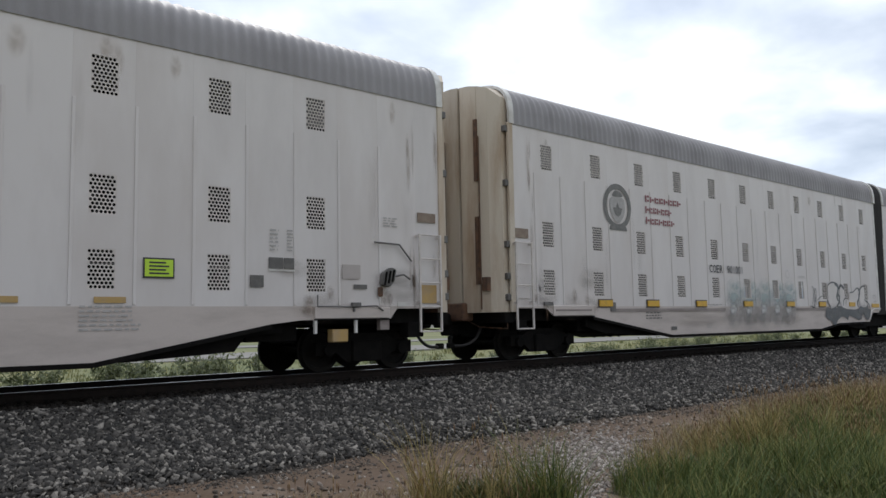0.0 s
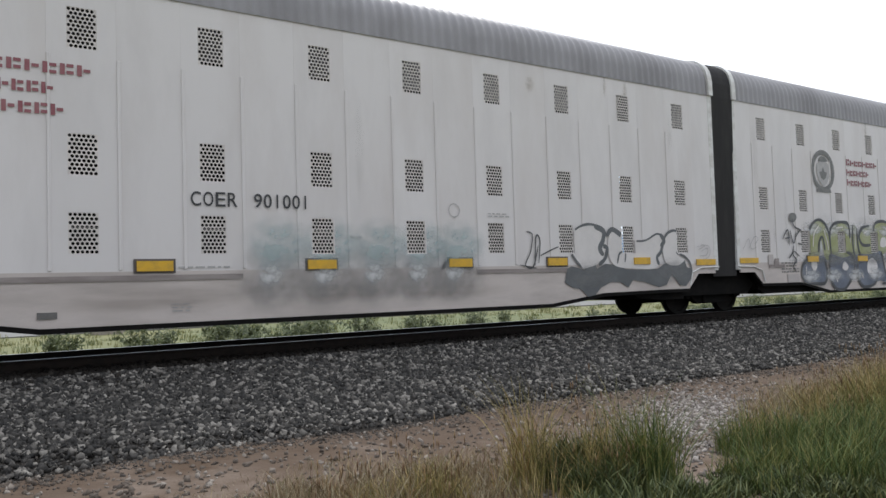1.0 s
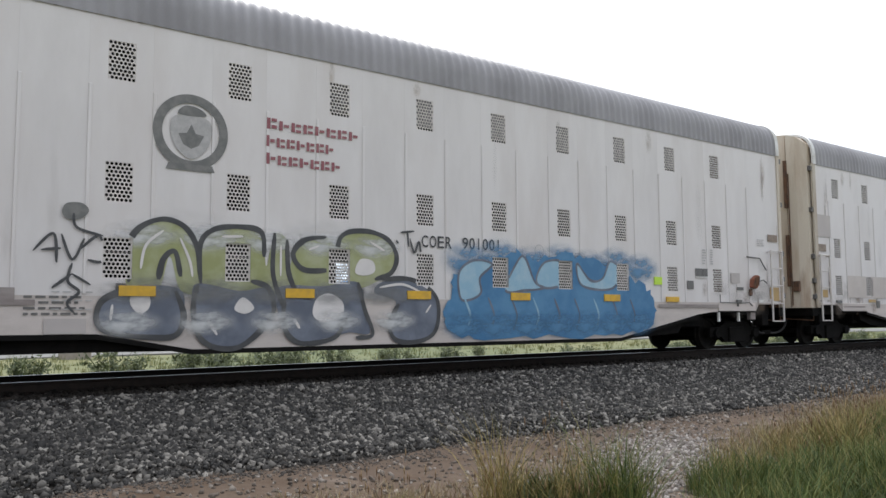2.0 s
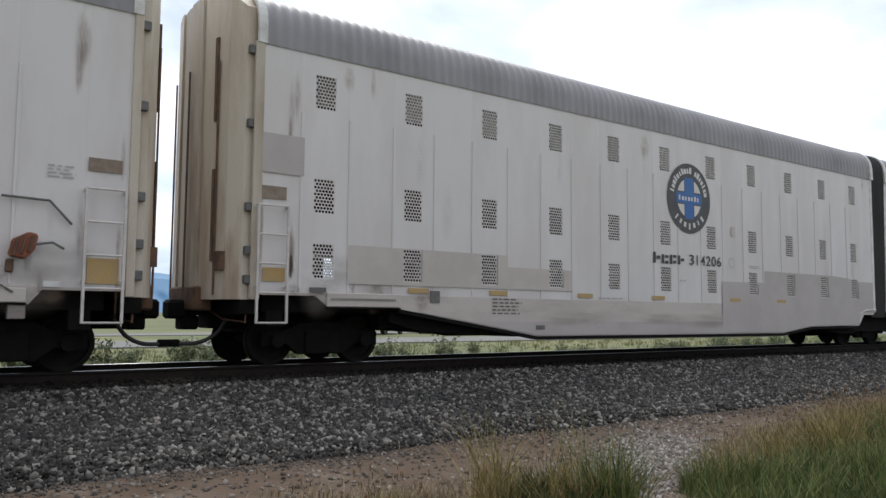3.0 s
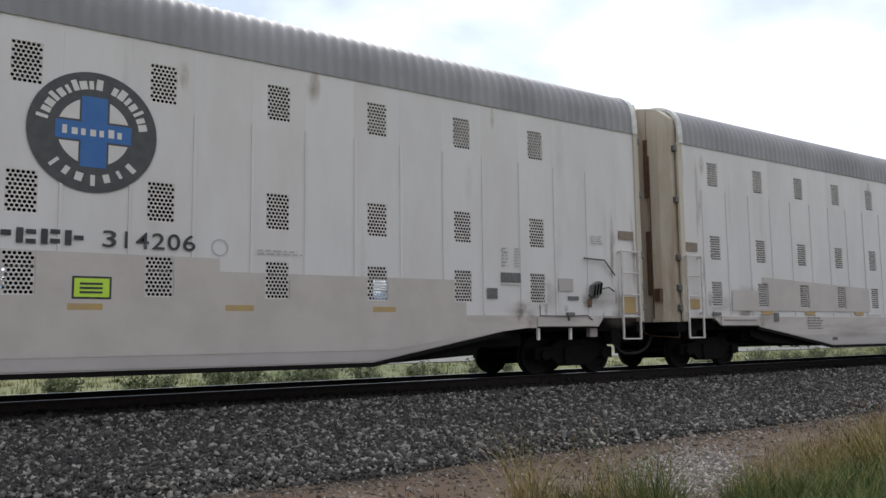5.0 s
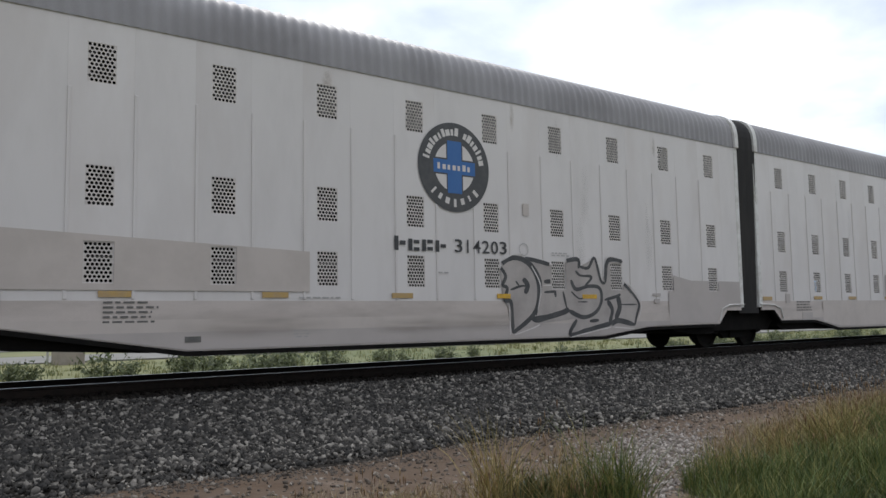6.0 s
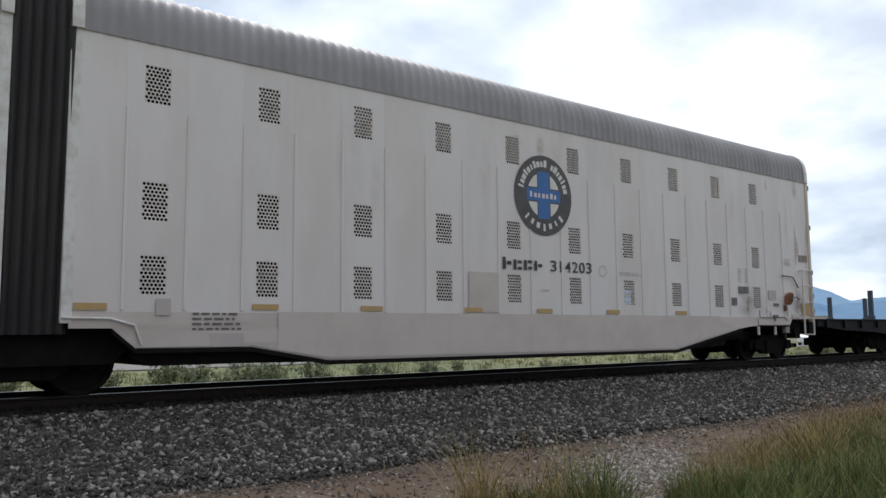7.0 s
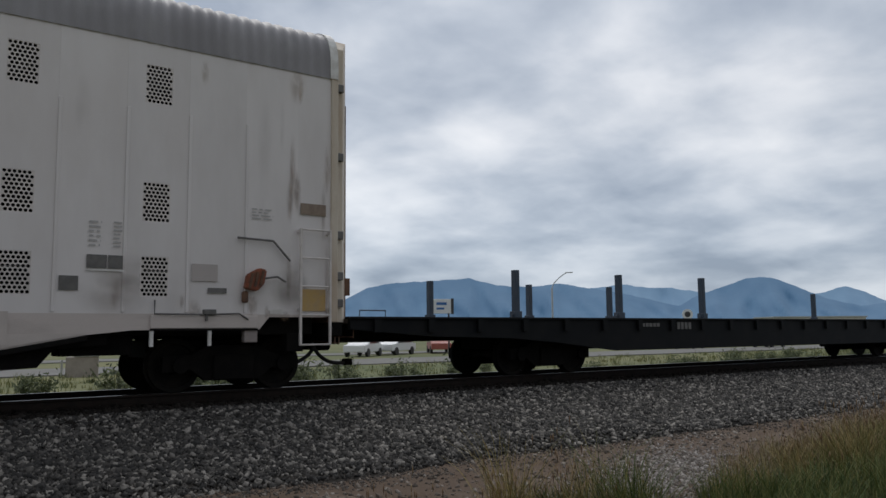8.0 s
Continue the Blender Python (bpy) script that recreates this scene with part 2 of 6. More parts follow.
M["pale_pebble"] = material("pale_gravel", (0.34, 0.30, 0.275), None, 0.9, fine=0.2,
                            island=[(0.11, 0.092, 0.08), (0.19, 0.163, 0.145), (0.28, 0.25, 0.225), (0.42, 0.385, 0.355)])
M["dirt"] = material("brown_dirt", (0.128, 0.092, 0.068), (0.235, 0.185, 0.15), 0.95, scale=0.55, amount=0.9, low=0.52, high=0.66,
                     bump=0.8, bump_scale=9, fine=0.35, coords="Object", third=(0.10, 0.065, 0.042), third_scale=1.7)
M["field"] = material("far_field_grass", (0.095, 0.112, 0.034), (0.17, 0.162, 0.062), 0.95, scale=0.12, amount=0.9, bump=0.5, bump_scale=2)
M["road"] = material("pale_road", (0.17, 0.163, 0.15), (0.125, 0.12, 0.11), 0.9, scale=0.5, amount=0.6)
M["tie"] = material("creosoted_wood", (0.030, 0.024, 0.02), (0.06, 0.048, 0.04), 0.85, scale=6, amount=0.6, bump=0.3)
M["rail"] = material("rusty_rail", (0.022, 0.016, 0.013), (0.012, 0.010, 0.009), 0.75, scale=8, amount=0.7)
M["rail_head"] = material("worn_rail_head", (0.42, 0.41, 0.40), (0.3, 0.28, 0.27), 0.28, metal=0.9, scale=6, amount=0.5)
M["grass"] = material("mixed_grass", (0.10, 0.13, 0.035), None, 0.7, fine=0.0,
                      island=[(0.026, 0.05, 0.010), (0.052, 0.088, 0.017), (0.085, 0.125, 0.025), (0.15, 0.165, 0.038), (0.26, 0.225, 0.068)])
M["undergrowth"] = material("green_undergrowth", (0.06, 0.09, 0.02), None, 0.7, fine=0.0,
                            island=[(0.026, 0.038, 0.010), (0.05, 0.068, 0.016), (0.08, 0.098, 0.024), (0.13, 0.13, 0.04)])
M["verge"] = material("verge_grass", (0.15, 0.17, 0.06), None, 0.7, fine=0.0,
                      island=[(0.055, 0.08, 0.022), (0.11, 0.13, 0.036), (0.19, 0.19, 0.06), (0.29, 0.26, 0.11)])
M["olive_grass"] = material("olive_yellow_grass", (0.15, 0.14, 0.045), None, 0.75, fine=0.0,
                            island=[(0.06, 0.07, 0.02), (0.14, 0.135, 0.035), (0.24, 0.20, 0.06), (0.34, 0.26, 0.09), (0.42, 0.33, 0.15), (0.27, 0.15, 0.055)])
M["dry_grass"] = material("dry_grass", (0.28, 0.2, 0.11), None, 0.8, fine=0.0,
                          island=[(0.14, 0.085, 0.04), (0.20, 0.135, 0.065), (0.28, 0.215, 0.125), (0.40, 0.34, 0.23), (0.12, 0.12, 0.045)])
M["seed"] = material("seed_heads", (0.25, 0.15, 0.07), None, 0.8, fine=0.0,
                     island=[(0.13, 0.07, 0.035), (0.19, 0.115, 0.055), (0.26, 0.18, 0.09)])
M["bush"] = material("weed_leaves", (0.09, 0.14, 0.04), None, 0.7, fine=0.0,
                     island=[(0.03, 0.045, 0.012), (0.06, 0.08, 0.02), (0.10, 0.115, 0.035)])
# air haze is put into the blue colour and a faint glow, paler further off
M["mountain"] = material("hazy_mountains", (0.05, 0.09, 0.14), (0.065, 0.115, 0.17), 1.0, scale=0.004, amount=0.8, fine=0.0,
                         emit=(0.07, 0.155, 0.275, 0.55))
M["far_mountain"] = material("haze_painted_far_mountains", (0.07, 0.12, 0.18), (0.09, 0.15, 0.21), 1.0, scale=0.004, amount=0.8, fine=0.0,
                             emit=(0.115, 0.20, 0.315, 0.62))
M["flat_side"] = material("dark_navy_flatcar_steel", (0.006, 0.007, 0.0085), (0.012, 0.012, 0.0125), 0.6, scale=2, amount=0.6, bump=0.1)
M["deck"] = material("worn_deck_boards", (0.09, 0.075, 0.06), (0.05, 0.042, 0.036), 0.85, scale=5, amount=0.6, bump=0.3)
M["stake"] = material("blue_grey_stake_steel", (0.035, 0.055, 0.085), (0.06, 0.07, 0.09), 0.55, scale=5, amount=0.6)
M["galv"] = material("galvanised_steel", (0.55, 0.56, 0.57), (0.42, 0.43, 0.44), 0.4, metal=0.5, scale=5, amount=0.5)
M["sign"] = material("white_sign_face", (0.78, 0.79, 0.80), (0.6, 0.62, 0.66), 0.4, scale=2, amount=0.4)
M["car_white"] = material("white_car_paint", (0.75, 0.75, 0.76), rough=0.25, fine=0.0)
M["car_red"] = material("dull_red_paint", (0.35, 0.10, 0.08), rough=0.35, fine=0.0)
M["glass"] = material("dark_car_glass", (0.02, 0.025, 0.03), rough=0.08, fine=0.0)
M["wall_tan"] = material("weathered_concrete", (0.36, 0.32, 0.28), (0.26, 0.23, 0.2), 0.85, scale=3, amount=0.6)
M["wall_white"] = material("pale_building_wall", (0.66, 0.64, 0.61), (0.55, 0.53, 0.5), 0.8, scale=0.5, amount=0.5)

# ---------------------------------------------------------------- building helpers

for _n in ("black", "wheel", "shade_tinted_stone", "flat_side", "tie", "rail", "ballast", "dirt"):
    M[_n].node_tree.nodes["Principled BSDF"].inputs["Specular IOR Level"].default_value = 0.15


def part(name, bm, mat, parent=None, label="", m=None):
    """Links a bmesh (or a ready mesh) as one mesh object under its thing or part."""
    if isinstance(bm, bmesh.types.BMesh):
        me = bpy.data.meshes.new(name)
        bm.to_mesh(me)
        bm.free()
    else:
        me = bm
    if mat and not me.materials:
        me.materials.append(M[mat])
    ob = new(name, me)
    if parent:
        ob.parent = parent
    if m is not None:
        ob.matrix_basis = m
    if label:
        ob["label"] = label
    return ob


def thing(name, label, category, group="", m=None):
    ob = tagged(new(name), label, category, group)
    ob.empty_display_size = 0.3
    if m is not None:
        ob.matrix_basis = m
    return ob


def box(bm, x0, x1, y0, y1, z0, z1, bevel=0.0):
    vs = [bm.verts.new(p) for p in ((x0, y0, z0), (x1, y0, z0), (x1, y1, z0), (x0, y1, z0), (x0, y0, z1), (x1, y0, z1), (x1, y1, z1), (x0, y1, z1))]
    fs = [bm.faces.new([vs[i] for i in f]) for f in ((3, 2, 1, 0), (4, 5, 6, 7), (0, 1, 5, 4), (1, 2, 6, 5), (2, 3, 7, 6), (3, 0, 4, 7))]
    if bevel:
        es = list({e for f in fs for e in f.edges})
        bmesh.ops.bevel(bm, geom=es, offset=bevel, segments=1, affect='EDGES')
    return bm


def boxes(*rows, bevel=0.0):
    bm = bmesh.new()
    for r in rows:
        box(bm, *r, bevel=bevel)
    return bm


def prism(bm, pts, y0, y1):
    """A plate whose outline pts lies in x, z, from y0 to y1."""
    a = [bm.verts.new((x, y0, z)) for x, z in pts]
    b = [bm.verts.new((x, y1, z)) for x, z in pts]
    n = len(pts)
    bm.faces.new(a)
    bm.faces.new(b[::-1])
    for i in range(n):
        bm.faces.new((a[i], b[i], b[(i + 1) % n], a[(i + 1) % n]))
    bmesh.ops.recalc_face_normals(bm, faces=bm.faces[:])
    return bm


def tube(bm, pts, r, sides=8):
    """A round bar along pts."""
    rings = []
    for i, p in enumerate(pts):
        p = Vector(p)
        d = (Vector(pts[min(i + 1, len(pts) - 1)]) - Vector(pts[max(i - 1, 0)])).normalized()
        u = d.orthogonal().normalized() if i == 0 else (u - d * u.dot(d)).normalized()
        w = d.cross(u)
        rings.append([bm.verts.new(p + r * (math.cos(k * math.tau / sides) * u + math.sin(k * math.tau / sides) * w)) for k in range(sides)])
    for a, b in zip(rings, rings[1:]):
        for k in range(sides):
            bm.faces.new((a[k], a[(k + 1) % sides], b[(k + 1) % sides], b[k]))
    bm.faces.new(rings[0][::-1])
    bm.faces.new(rings[-1])
    return bm


def lathe(bm, prof, sides=28):
    """A turned body about the y axis; prof holds (y, radius)."""
    rings = [[bm.verts.new((r * math.cos(k * math.tau / sides), y, r * math.sin(k * math.tau / sides))) for k in range(sides)] for y, r in prof]
    for a, b in zip(rings, rings[1:]):
        for k in range(sides):
            bm.faces.new((a[k], a[(k + 1) % sides], b[(k + 1) % sides], b[k]))
    bm.faces.new(rings[0])
    bm.faces.new(rings[-1][::-1])
    bmesh.ops.recalc_face_normals(bm, faces=bm.faces[:])
    return bm


def smooth_line(pts, steps=5, closed=False):
    out, n = [], len(pts)
    for i in range(n if closed else n - 1):
        p = [Vector(pts[(i + k) % n] if closed else pts[min(max(i + k, 0), n - 1)]) for k in (-1, 0, 1, 2)]
        for s in range(steps):
            t = s / steps
            out.append(0.5 * (2 * p[1] + (p[2] - p[0]) * t + (2 * p[0] - 5 * p[1] + 4 * p[2] - p[3]) * t * t + (3 * p[1] - p[0] - 3 * p[2] + p[3]) * t ** 3))
    if not closed:
        out.append(Vector(pts[-1]))
    return out


# ---------------------------------------------------------------- the autorack units
HALF = 1.52                      # half the car's width; local y = -HALF is the near side
EAVE, VENT_W, VENT_H = 5.19, 0.40, 0.58
VENT_Z = (4.83, 3.04, 1.935)     # upper edges of the three rows of vents
COL0, PITCH = 1.15, 1.85         # middle of the first vent column, and the step between columns
PANEL_Z0, PANEL_W = 1.08, PITCH / 2
TRAIN_V, TRAIN_A = 17.2005, -0.01722


def perforated_plate():
    """A steel plate with staggered round holes."""
    nx, nz = 6, 10
    px, pz, r = VENT_W / (nx + 0.5), VENT_H / nz, 0.0243
    bm = bmesh.new()
    for j in range(nz):
        z0 = -VENT_H + j * pz
        s = 0.0 if j % 2 else px / 2
        edges = [(s + i * px, s + (i + 1) * px, True) for i in range(nx)]
        edges.append((nx * px, VENT_W, False) if j % 2 else (0.0, px / 2, False))
        for x0, x1, hole in edges:
            if not hole:
                bm.faces.new([bm.verts.new(p) for p in ((x0, 0, z0), (x1, 0, z0), (x1, 0, z0 + pz), (x0, 0, z0 + pz))])
                continue
            cx, cz = (x0 + x1) / 2, z0 + pz / 2
            o = [bm.verts.new(p) for p in ((x1, 0, cz), (x1, 0, z0 + pz), (cx, 0, z0 + pz), (x0, 0, z0 + pz), (x0, 0, cz), (x0, 0, z0), (cx, 0, z0), (x1, 0, z0))]
            h = [bm.verts.new((cx + r * math.cos(k * math.tau / 8), 0, cz + r * math.sin(k * math.tau / 8))) for k in range(8)]
            for k in range(8):
                bm.faces.new((o[k], o[(k + 1) % 8], h[(k + 1) % 8], h[k]))
    me = bpy.data.meshes.new("vent")
    bm.to_mesh(me)
    bm.free()
    me.materials.append(M["vent"])
    return me


def panel_mesh(width, vented, top=EAVE):
    """A folded side panel: a sheet with its edges bent inwards, with or without the three vent openings; front at y = 0."""
    w = width - 0.001
    bm = bmesh.new()
    x0, x1 = 0.0005, 0.0005 + w
    if vented:
        a = width / 2 - VENT_W / 2
        xs = [x0, a, a + VENT_W, x1]
        zs = [PANEL_Z0]
        for zt in VENT_Z[::-1]:
            zs += [zt - VENT_H, zt]
        zs.append(top)
    else:
        xs, zs = [x0, x1], [PANEL_Z0, top]
    grid = [[bm.verts.new((x, 0, z)) for x in xs] for z in zs]
    for j in range(len(zs) - 1):
        for i in range(len(xs) - 1):
            if vented and i == 1 and j % 2 == 1:
                continue
            bm.faces.new((grid[j][i], grid[j][i + 1], grid[j + 1][i + 1], grid[j + 1][i]))
    rim = [e for e in bm.edges if len(e.link_faces) == 1]
    ret = bmesh.ops.extrude_edge_only(bm, edges=rim)
    bmesh.ops.translate(bm, verts=[v for v in ret["geom"] if isinstance(v, bmesh.types.BMVert)], vec=(0, 0.03, 0))
    me = bpy.data.meshes.new("side_panel")
    bm.to_mesh(me)
    bm.free()
    me.materials.append(M["white"])
    return me


def arch(k, lift=0.0):
    """The roof's cross-section, k from 0 (near eave) to 1 (far eave)."""
    a = math.pi * k
    c, s = math.cos(a), math.sin(a)
    return (-(HALF + 0.02 + lift) * math.copysign(abs(c) ** 0.52, c), EAVE - 0.02 + (1.00 + lift) * abs(s) ** 0.56)


def roof_mesh(length):
    """A roof of pressed sheets, corrugated across."""
    per, sub, n = 0.205, 5, 24
    xs = np.linspace(0.0, length, int(length / per) * sub + 1)
    verts, faces = [], []
    for x in xs:
        lift = 0.017 * math.cos(math.tau * x / per)
        for i in range(n + 1):
            y, z = arch(i / n, lift if 0 < i < n else 0.3 * lift)
            verts.append((x, y, z))
    for i in range(len(xs) - 1):
        for j in range(n):
            a = i * (n + 1) + j
            faces.append((a, a + 1, a + n + 2, a + n + 1))
    me = bpy.data.meshes.new("roof")
    me.from_pydata(verts, [], faces)
    me.polygons.foreach_set("use_smooth", [True] * len(faces))
    me.materials.append(M["roof"])
    return me


def hoop(x0, x1, lift, depth=0.05):
    """A band round the roof's end."""
    bm, n = bmesh.new(), 24
    prev = None
    for i in range(n + 1):
        (yo, zo), (yi, zi) = arch(i / n, lift), arch(i / n, lift - depth)
        ring = [bm.verts.new(p) for p in ((x0, yo, zo), (x1, yo, zo), (x1, yi, zi), (x0, yi, zi))]
        if prev:
            for k in range(4):
                bm.faces.new((prev[k], prev[(k + 1) % 4], ring[(k + 1) % 4], ring[k]))
        else:
            bm.faces.new(ring)
        prev = ring
    bm.faces.new(prev[::-1])
    bmesh.ops.recalc_face_normals(bm, faces=bm.faces[:])
    return bm


def arch_top(y, lift=0.0):
    """The roof's height over y."""
    best = min((abs(arch(k / 200, lift)[0] - y), arch(k / 200, lift)[1]) for k in range(201))
    return best[1]


def bellows_mesh(x0, x1):
    """Pleated rubber between two units, following the roof's outline."""
    n, folds = 20, 6
    xs = np.linspace(x0, x1, folds * 2 + 1)
    verts, faces = [], []
    for i, x in enumerate(xs):
        lift = -0.03 if i % 2 else -0.10
        sec = [(-(HALF + lift - 0.02), 0.78)] + [arch(k / n, lift + 0.05) for k in range(n + 1)] + [(HALF + lift - 0.02, 0.78)]
        verts += [(x, y, z) for y, z in sec]
    m = n + 3
    for i in range(len(xs) - 1):
        for j in range(m - 1):
            a = i * m + j
            faces.append((a, a + 1, a + m + 1, a + m))
    me = bpy.data.meshes.new("bellows")
    me.from_pydata(verts, [], faces)
    me.materials.append(M["rubber"])
    return me


def wheel_mesh(r):
    bm = bmesh.new()
    for s in (-1, 1):
        prof = [(0.60, 0.10), (0.68, 0.10), (0.69, r - 0.09), (0.68, r + 0.025), (0.715, r + 0.025), (0.725, r), (0.81, r - 0.006), (0.81, r - 0.075), (0.765, r - 0.09),
                (0.755, 0.14), (0.83, 0.12), (0.83, 0.0001)]
        lathe(bm, [(s * y, q) for y, q in prof])
    lathe(bm, [(-0.95, 0.07), (0.95, 0.07)], 12)
    me = bpy.data.meshes.new("wheelset")
    bm.to_mesh(me)
    bm.free()
    me.polygons.foreach_set("use_smooth", [False] * len(me.polygons))
    me.materials.append(M["wheel"])
    return me


SPINNING = []                    # wheelsets with their radii, keyed in motions()
WHEEL_33, WHEEL_38 = wheel_mesh(0.42), wheel_mesh(0.48)


def side_frame(base, r):
    """A cast truck side frame, seen from the side."""
    h = base / 2
    pts = [(-h - 0.26, r - 0.10), (-h - 0.26, r + 0.14), (-h + 0.16, r + 0.16), (-h + 0.45, r + 0.30), (h - 0.45, r + 0.30), (h - 0.16, r + 0.16), (h + 0.26, r + 0.14),
           (h + 0.26, r - 0.10), (h - 0.18, r - 0.06), (h - 0.42, r - 0.24), (-h + 0.42, r - 0.24), (-h + 0.18, r - 0.06)]
    bm = prism(bmesh.new(), pts, -0.07, 0.07)
    for x in (-0.17, 0.0, 0.17):
        tube(bm, [(x, -0.03, r - 0.2), (x, -0.03, r + 0.12)], 0.06, 8)
    for x in (-h, h):
        tube(bm, [(x, -0.14, r), (x, 0.02, r)], 0.12, 12)
    return bm


def truck(parent, x, base, wheel, r):
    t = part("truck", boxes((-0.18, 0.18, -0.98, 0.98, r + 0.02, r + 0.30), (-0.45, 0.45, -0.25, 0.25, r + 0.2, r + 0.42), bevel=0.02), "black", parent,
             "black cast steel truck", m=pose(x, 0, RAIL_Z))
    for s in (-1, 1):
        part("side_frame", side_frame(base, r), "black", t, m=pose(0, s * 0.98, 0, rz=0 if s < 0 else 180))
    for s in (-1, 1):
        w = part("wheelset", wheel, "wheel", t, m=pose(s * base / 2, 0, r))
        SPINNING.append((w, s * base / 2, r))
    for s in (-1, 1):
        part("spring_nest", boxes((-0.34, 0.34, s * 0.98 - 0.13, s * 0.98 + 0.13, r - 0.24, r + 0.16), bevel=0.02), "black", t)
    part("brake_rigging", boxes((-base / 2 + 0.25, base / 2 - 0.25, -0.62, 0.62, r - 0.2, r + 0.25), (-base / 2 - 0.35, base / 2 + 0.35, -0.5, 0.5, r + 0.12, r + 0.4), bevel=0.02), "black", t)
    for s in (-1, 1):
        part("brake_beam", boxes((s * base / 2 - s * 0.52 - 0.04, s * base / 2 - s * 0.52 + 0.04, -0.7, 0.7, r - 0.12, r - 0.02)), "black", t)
    return t


# flat paint and plates that lie on the near side

class Side:
    """Paint on the near side of a unit: shapes in x (along the unit) and z (over the rail), layer by layer proud of the panels."""

    def __init__(self, unit, cols):
        self.unit, self.layer = unit, 0
        self.vents = [(COL0 + PITCH * k - VENT_W / 2 - 0.01, COL0 + PITCH * k + VENT_W / 2 + 0.01, z - VENT_H - 0.01, z + 0.01) for k in range(cols) for z in VENT_Z]

    def clear(self, x, z):
        return not any(a < x < b and c < z < d for a, b, c, d in self.vents)

    def put(self, name, bm, mat, label="", layer=1):
        self.layer += 1
        return part(name, bm, mat, self.unit, label, m=pose(0, -HALF - 0.014 - 0.0022 * layer - 0.00006 * self.layer, 0))

    def fill(self, name, pts, mat, label="", layer=1, step=0.03, smooth=True, ragged=0.0):
        """A painted area, in small squares that leave the vents' openings free."""
        out = [tuple(p) for p in smooth_line(pts, 6, True)] if smooth else pts
        if ragged:
            rnd = random.Random(round(out[0][0] * 100))
            out = [(x + rnd.uniform(-ragged, ragged), z + rnd.uniform(-ragged, ragged)) for x, z in out]
        n = len(out)
        xs, zs = [p[0] for p in out], [p[1] for p in out]
        pts2 = [Vector(p) for p in out]
        rims = [(i, (i + 1) % n) for i in range(n)]
        for a, b, c, d in self.vents:
            if b > min(xs) and a < max(xs) and d > min(zs) and c < max(zs):
                k = len(pts2)
                pts2 += [Vector(p) for p in ((a, c), (b, c), (b, d), (a, d))]
                rims += [(k, k + 1), (k + 1, k + 2), (k + 2, k + 3), (k + 3, k)]
        co, _, tris, _, _, _ = geometry.delaunay_2d_cdt(pts2, rims, [], 0, 1e-5)

        def inside(x, z):
            odd = False
            for i in range(n):
                (x0, z0), (x1, z1) = out[i], out[(i + 1) % n]
                if (z0 > z) != (z1 > z) and x < x0 + (z - z0) / (z1 - z0) * (x1 - x0):
                    odd = not odd
            return odd
        bm = bmesh.new()
        vs = [bm.verts.new((p.x, 0, p.y)) for p in co]
        for t in tris:
            c = sum((co[i] for i in t), Vector((0, 0))) / len(t)
            if inside(c.x, c.y) and self.clear(c.x, c.y):
                bm.faces.new([vs[i] for i in t])
        bmesh.ops.delete(bm, geom=[v for v in bm.verts if not v.link_faces], context='VERTS')
        return self.put(name, bm, mat, label, layer)

    def haze(self, name, cx, cz, rx, rz, mat, label="", layer=1):
        """A thin, soft-edged cloud of sprayed paint."""
        ob = self.fill(name, [(cx + rx * math.cos(k * math.tau / 24), cz + rz * math.sin(k * math.tau / 24)) for k in range(24)], mat, label, layer, smooth=False)
        for v in ob.data.vertices:
            v.co = ((v.co.x - cx) / rx, 0, (v.co.z - cz) / rz)
        ob.matrix_basis = ob.matrix_basis @ Matrix.Translation((cx, 0, cz)) @ Matrix.Diagonal((rx, 1, rz, 1))
        return ob

    def stroke(self, name, pts, width, mat, label="", layer=2, smooth=True, closed=False):
        """A painted line, thinner at its ends."""
        ln = smooth_line(pts, 7, closed) if smooth else [Vector(p) for p in pts]
        if closed:
            ln = ln + [ln[0]]
        bm, prev = bmesh.new(), None
        n = len(ln)
        for i, p in enumerate(ln):
            d = ln[min(i + 1, n - 1)] - ln[max(i - 1, 0)]
            d = Vector((-d.y, d.x)).normalized() * width / 2 * (1 if closed else min(1.0, 0.45 + 0.25 * min(i, n - 1 - i))) * (0.85 + 0.3 * noise.noise((p.x * 3, p.y * 3, 1)))
            pair = [bm.verts.new((p.x + d.x, 0, p.y + d.y)), bm.verts.new((p.x - d.x, 0, p.y - d.y))]
            if prev and self.clear(p.x, p.y) and self.clear(*ln[i - 1]):
                bm.faces.new((prev[0], prev[1], pair[1], pair[0]))
            prev = pair
        return self.put(name, bm, mat, label, layer)

    def plate(self, name, x0, x1, z0, z1, mat, label="", depth=0.006):
        return part(name, boxes((x0, x1, -HALF - 0.016 - depth, -HALF - 0.014, z0, z1)), mat, self.unit, label)

    def blocks(self, name, x0, x1, z0, z1, count, mat, label=""):
        """A row of plain marks of the size of letters: a stem and one or two short bars beside it, the first of the row taller."""
        p = (x1 - x0) / count
        for i in range(count):
            bm = bmesh.new()
            a, b = x0 + i * p + 0.1 * p, x0 + (i + 1) * p - 0.1 * p
            top = z1 if i == 0 else z1 - 0.16 * (z1 - z0)
            h, m = top - z0, a + 0.36 * (b - a)
            rows = [(a, m, z0, top)]
            for f in ((0.0, 0.62), (0.38,), (0.08, 0.70))[(i * 5 + count) % 3]:
                rows.append((m + 0.12 * (b - a), b, z0 + f * h, z0 + (f + 0.30) * h))
            for u, v, s, t in rows:
                bm.faces.new([bm.verts.new(q) for q in ((u, 0, s), (v, 0, s), (v, 0, t), (u, 0, t))])
            self.put(name, bm, mat, label)

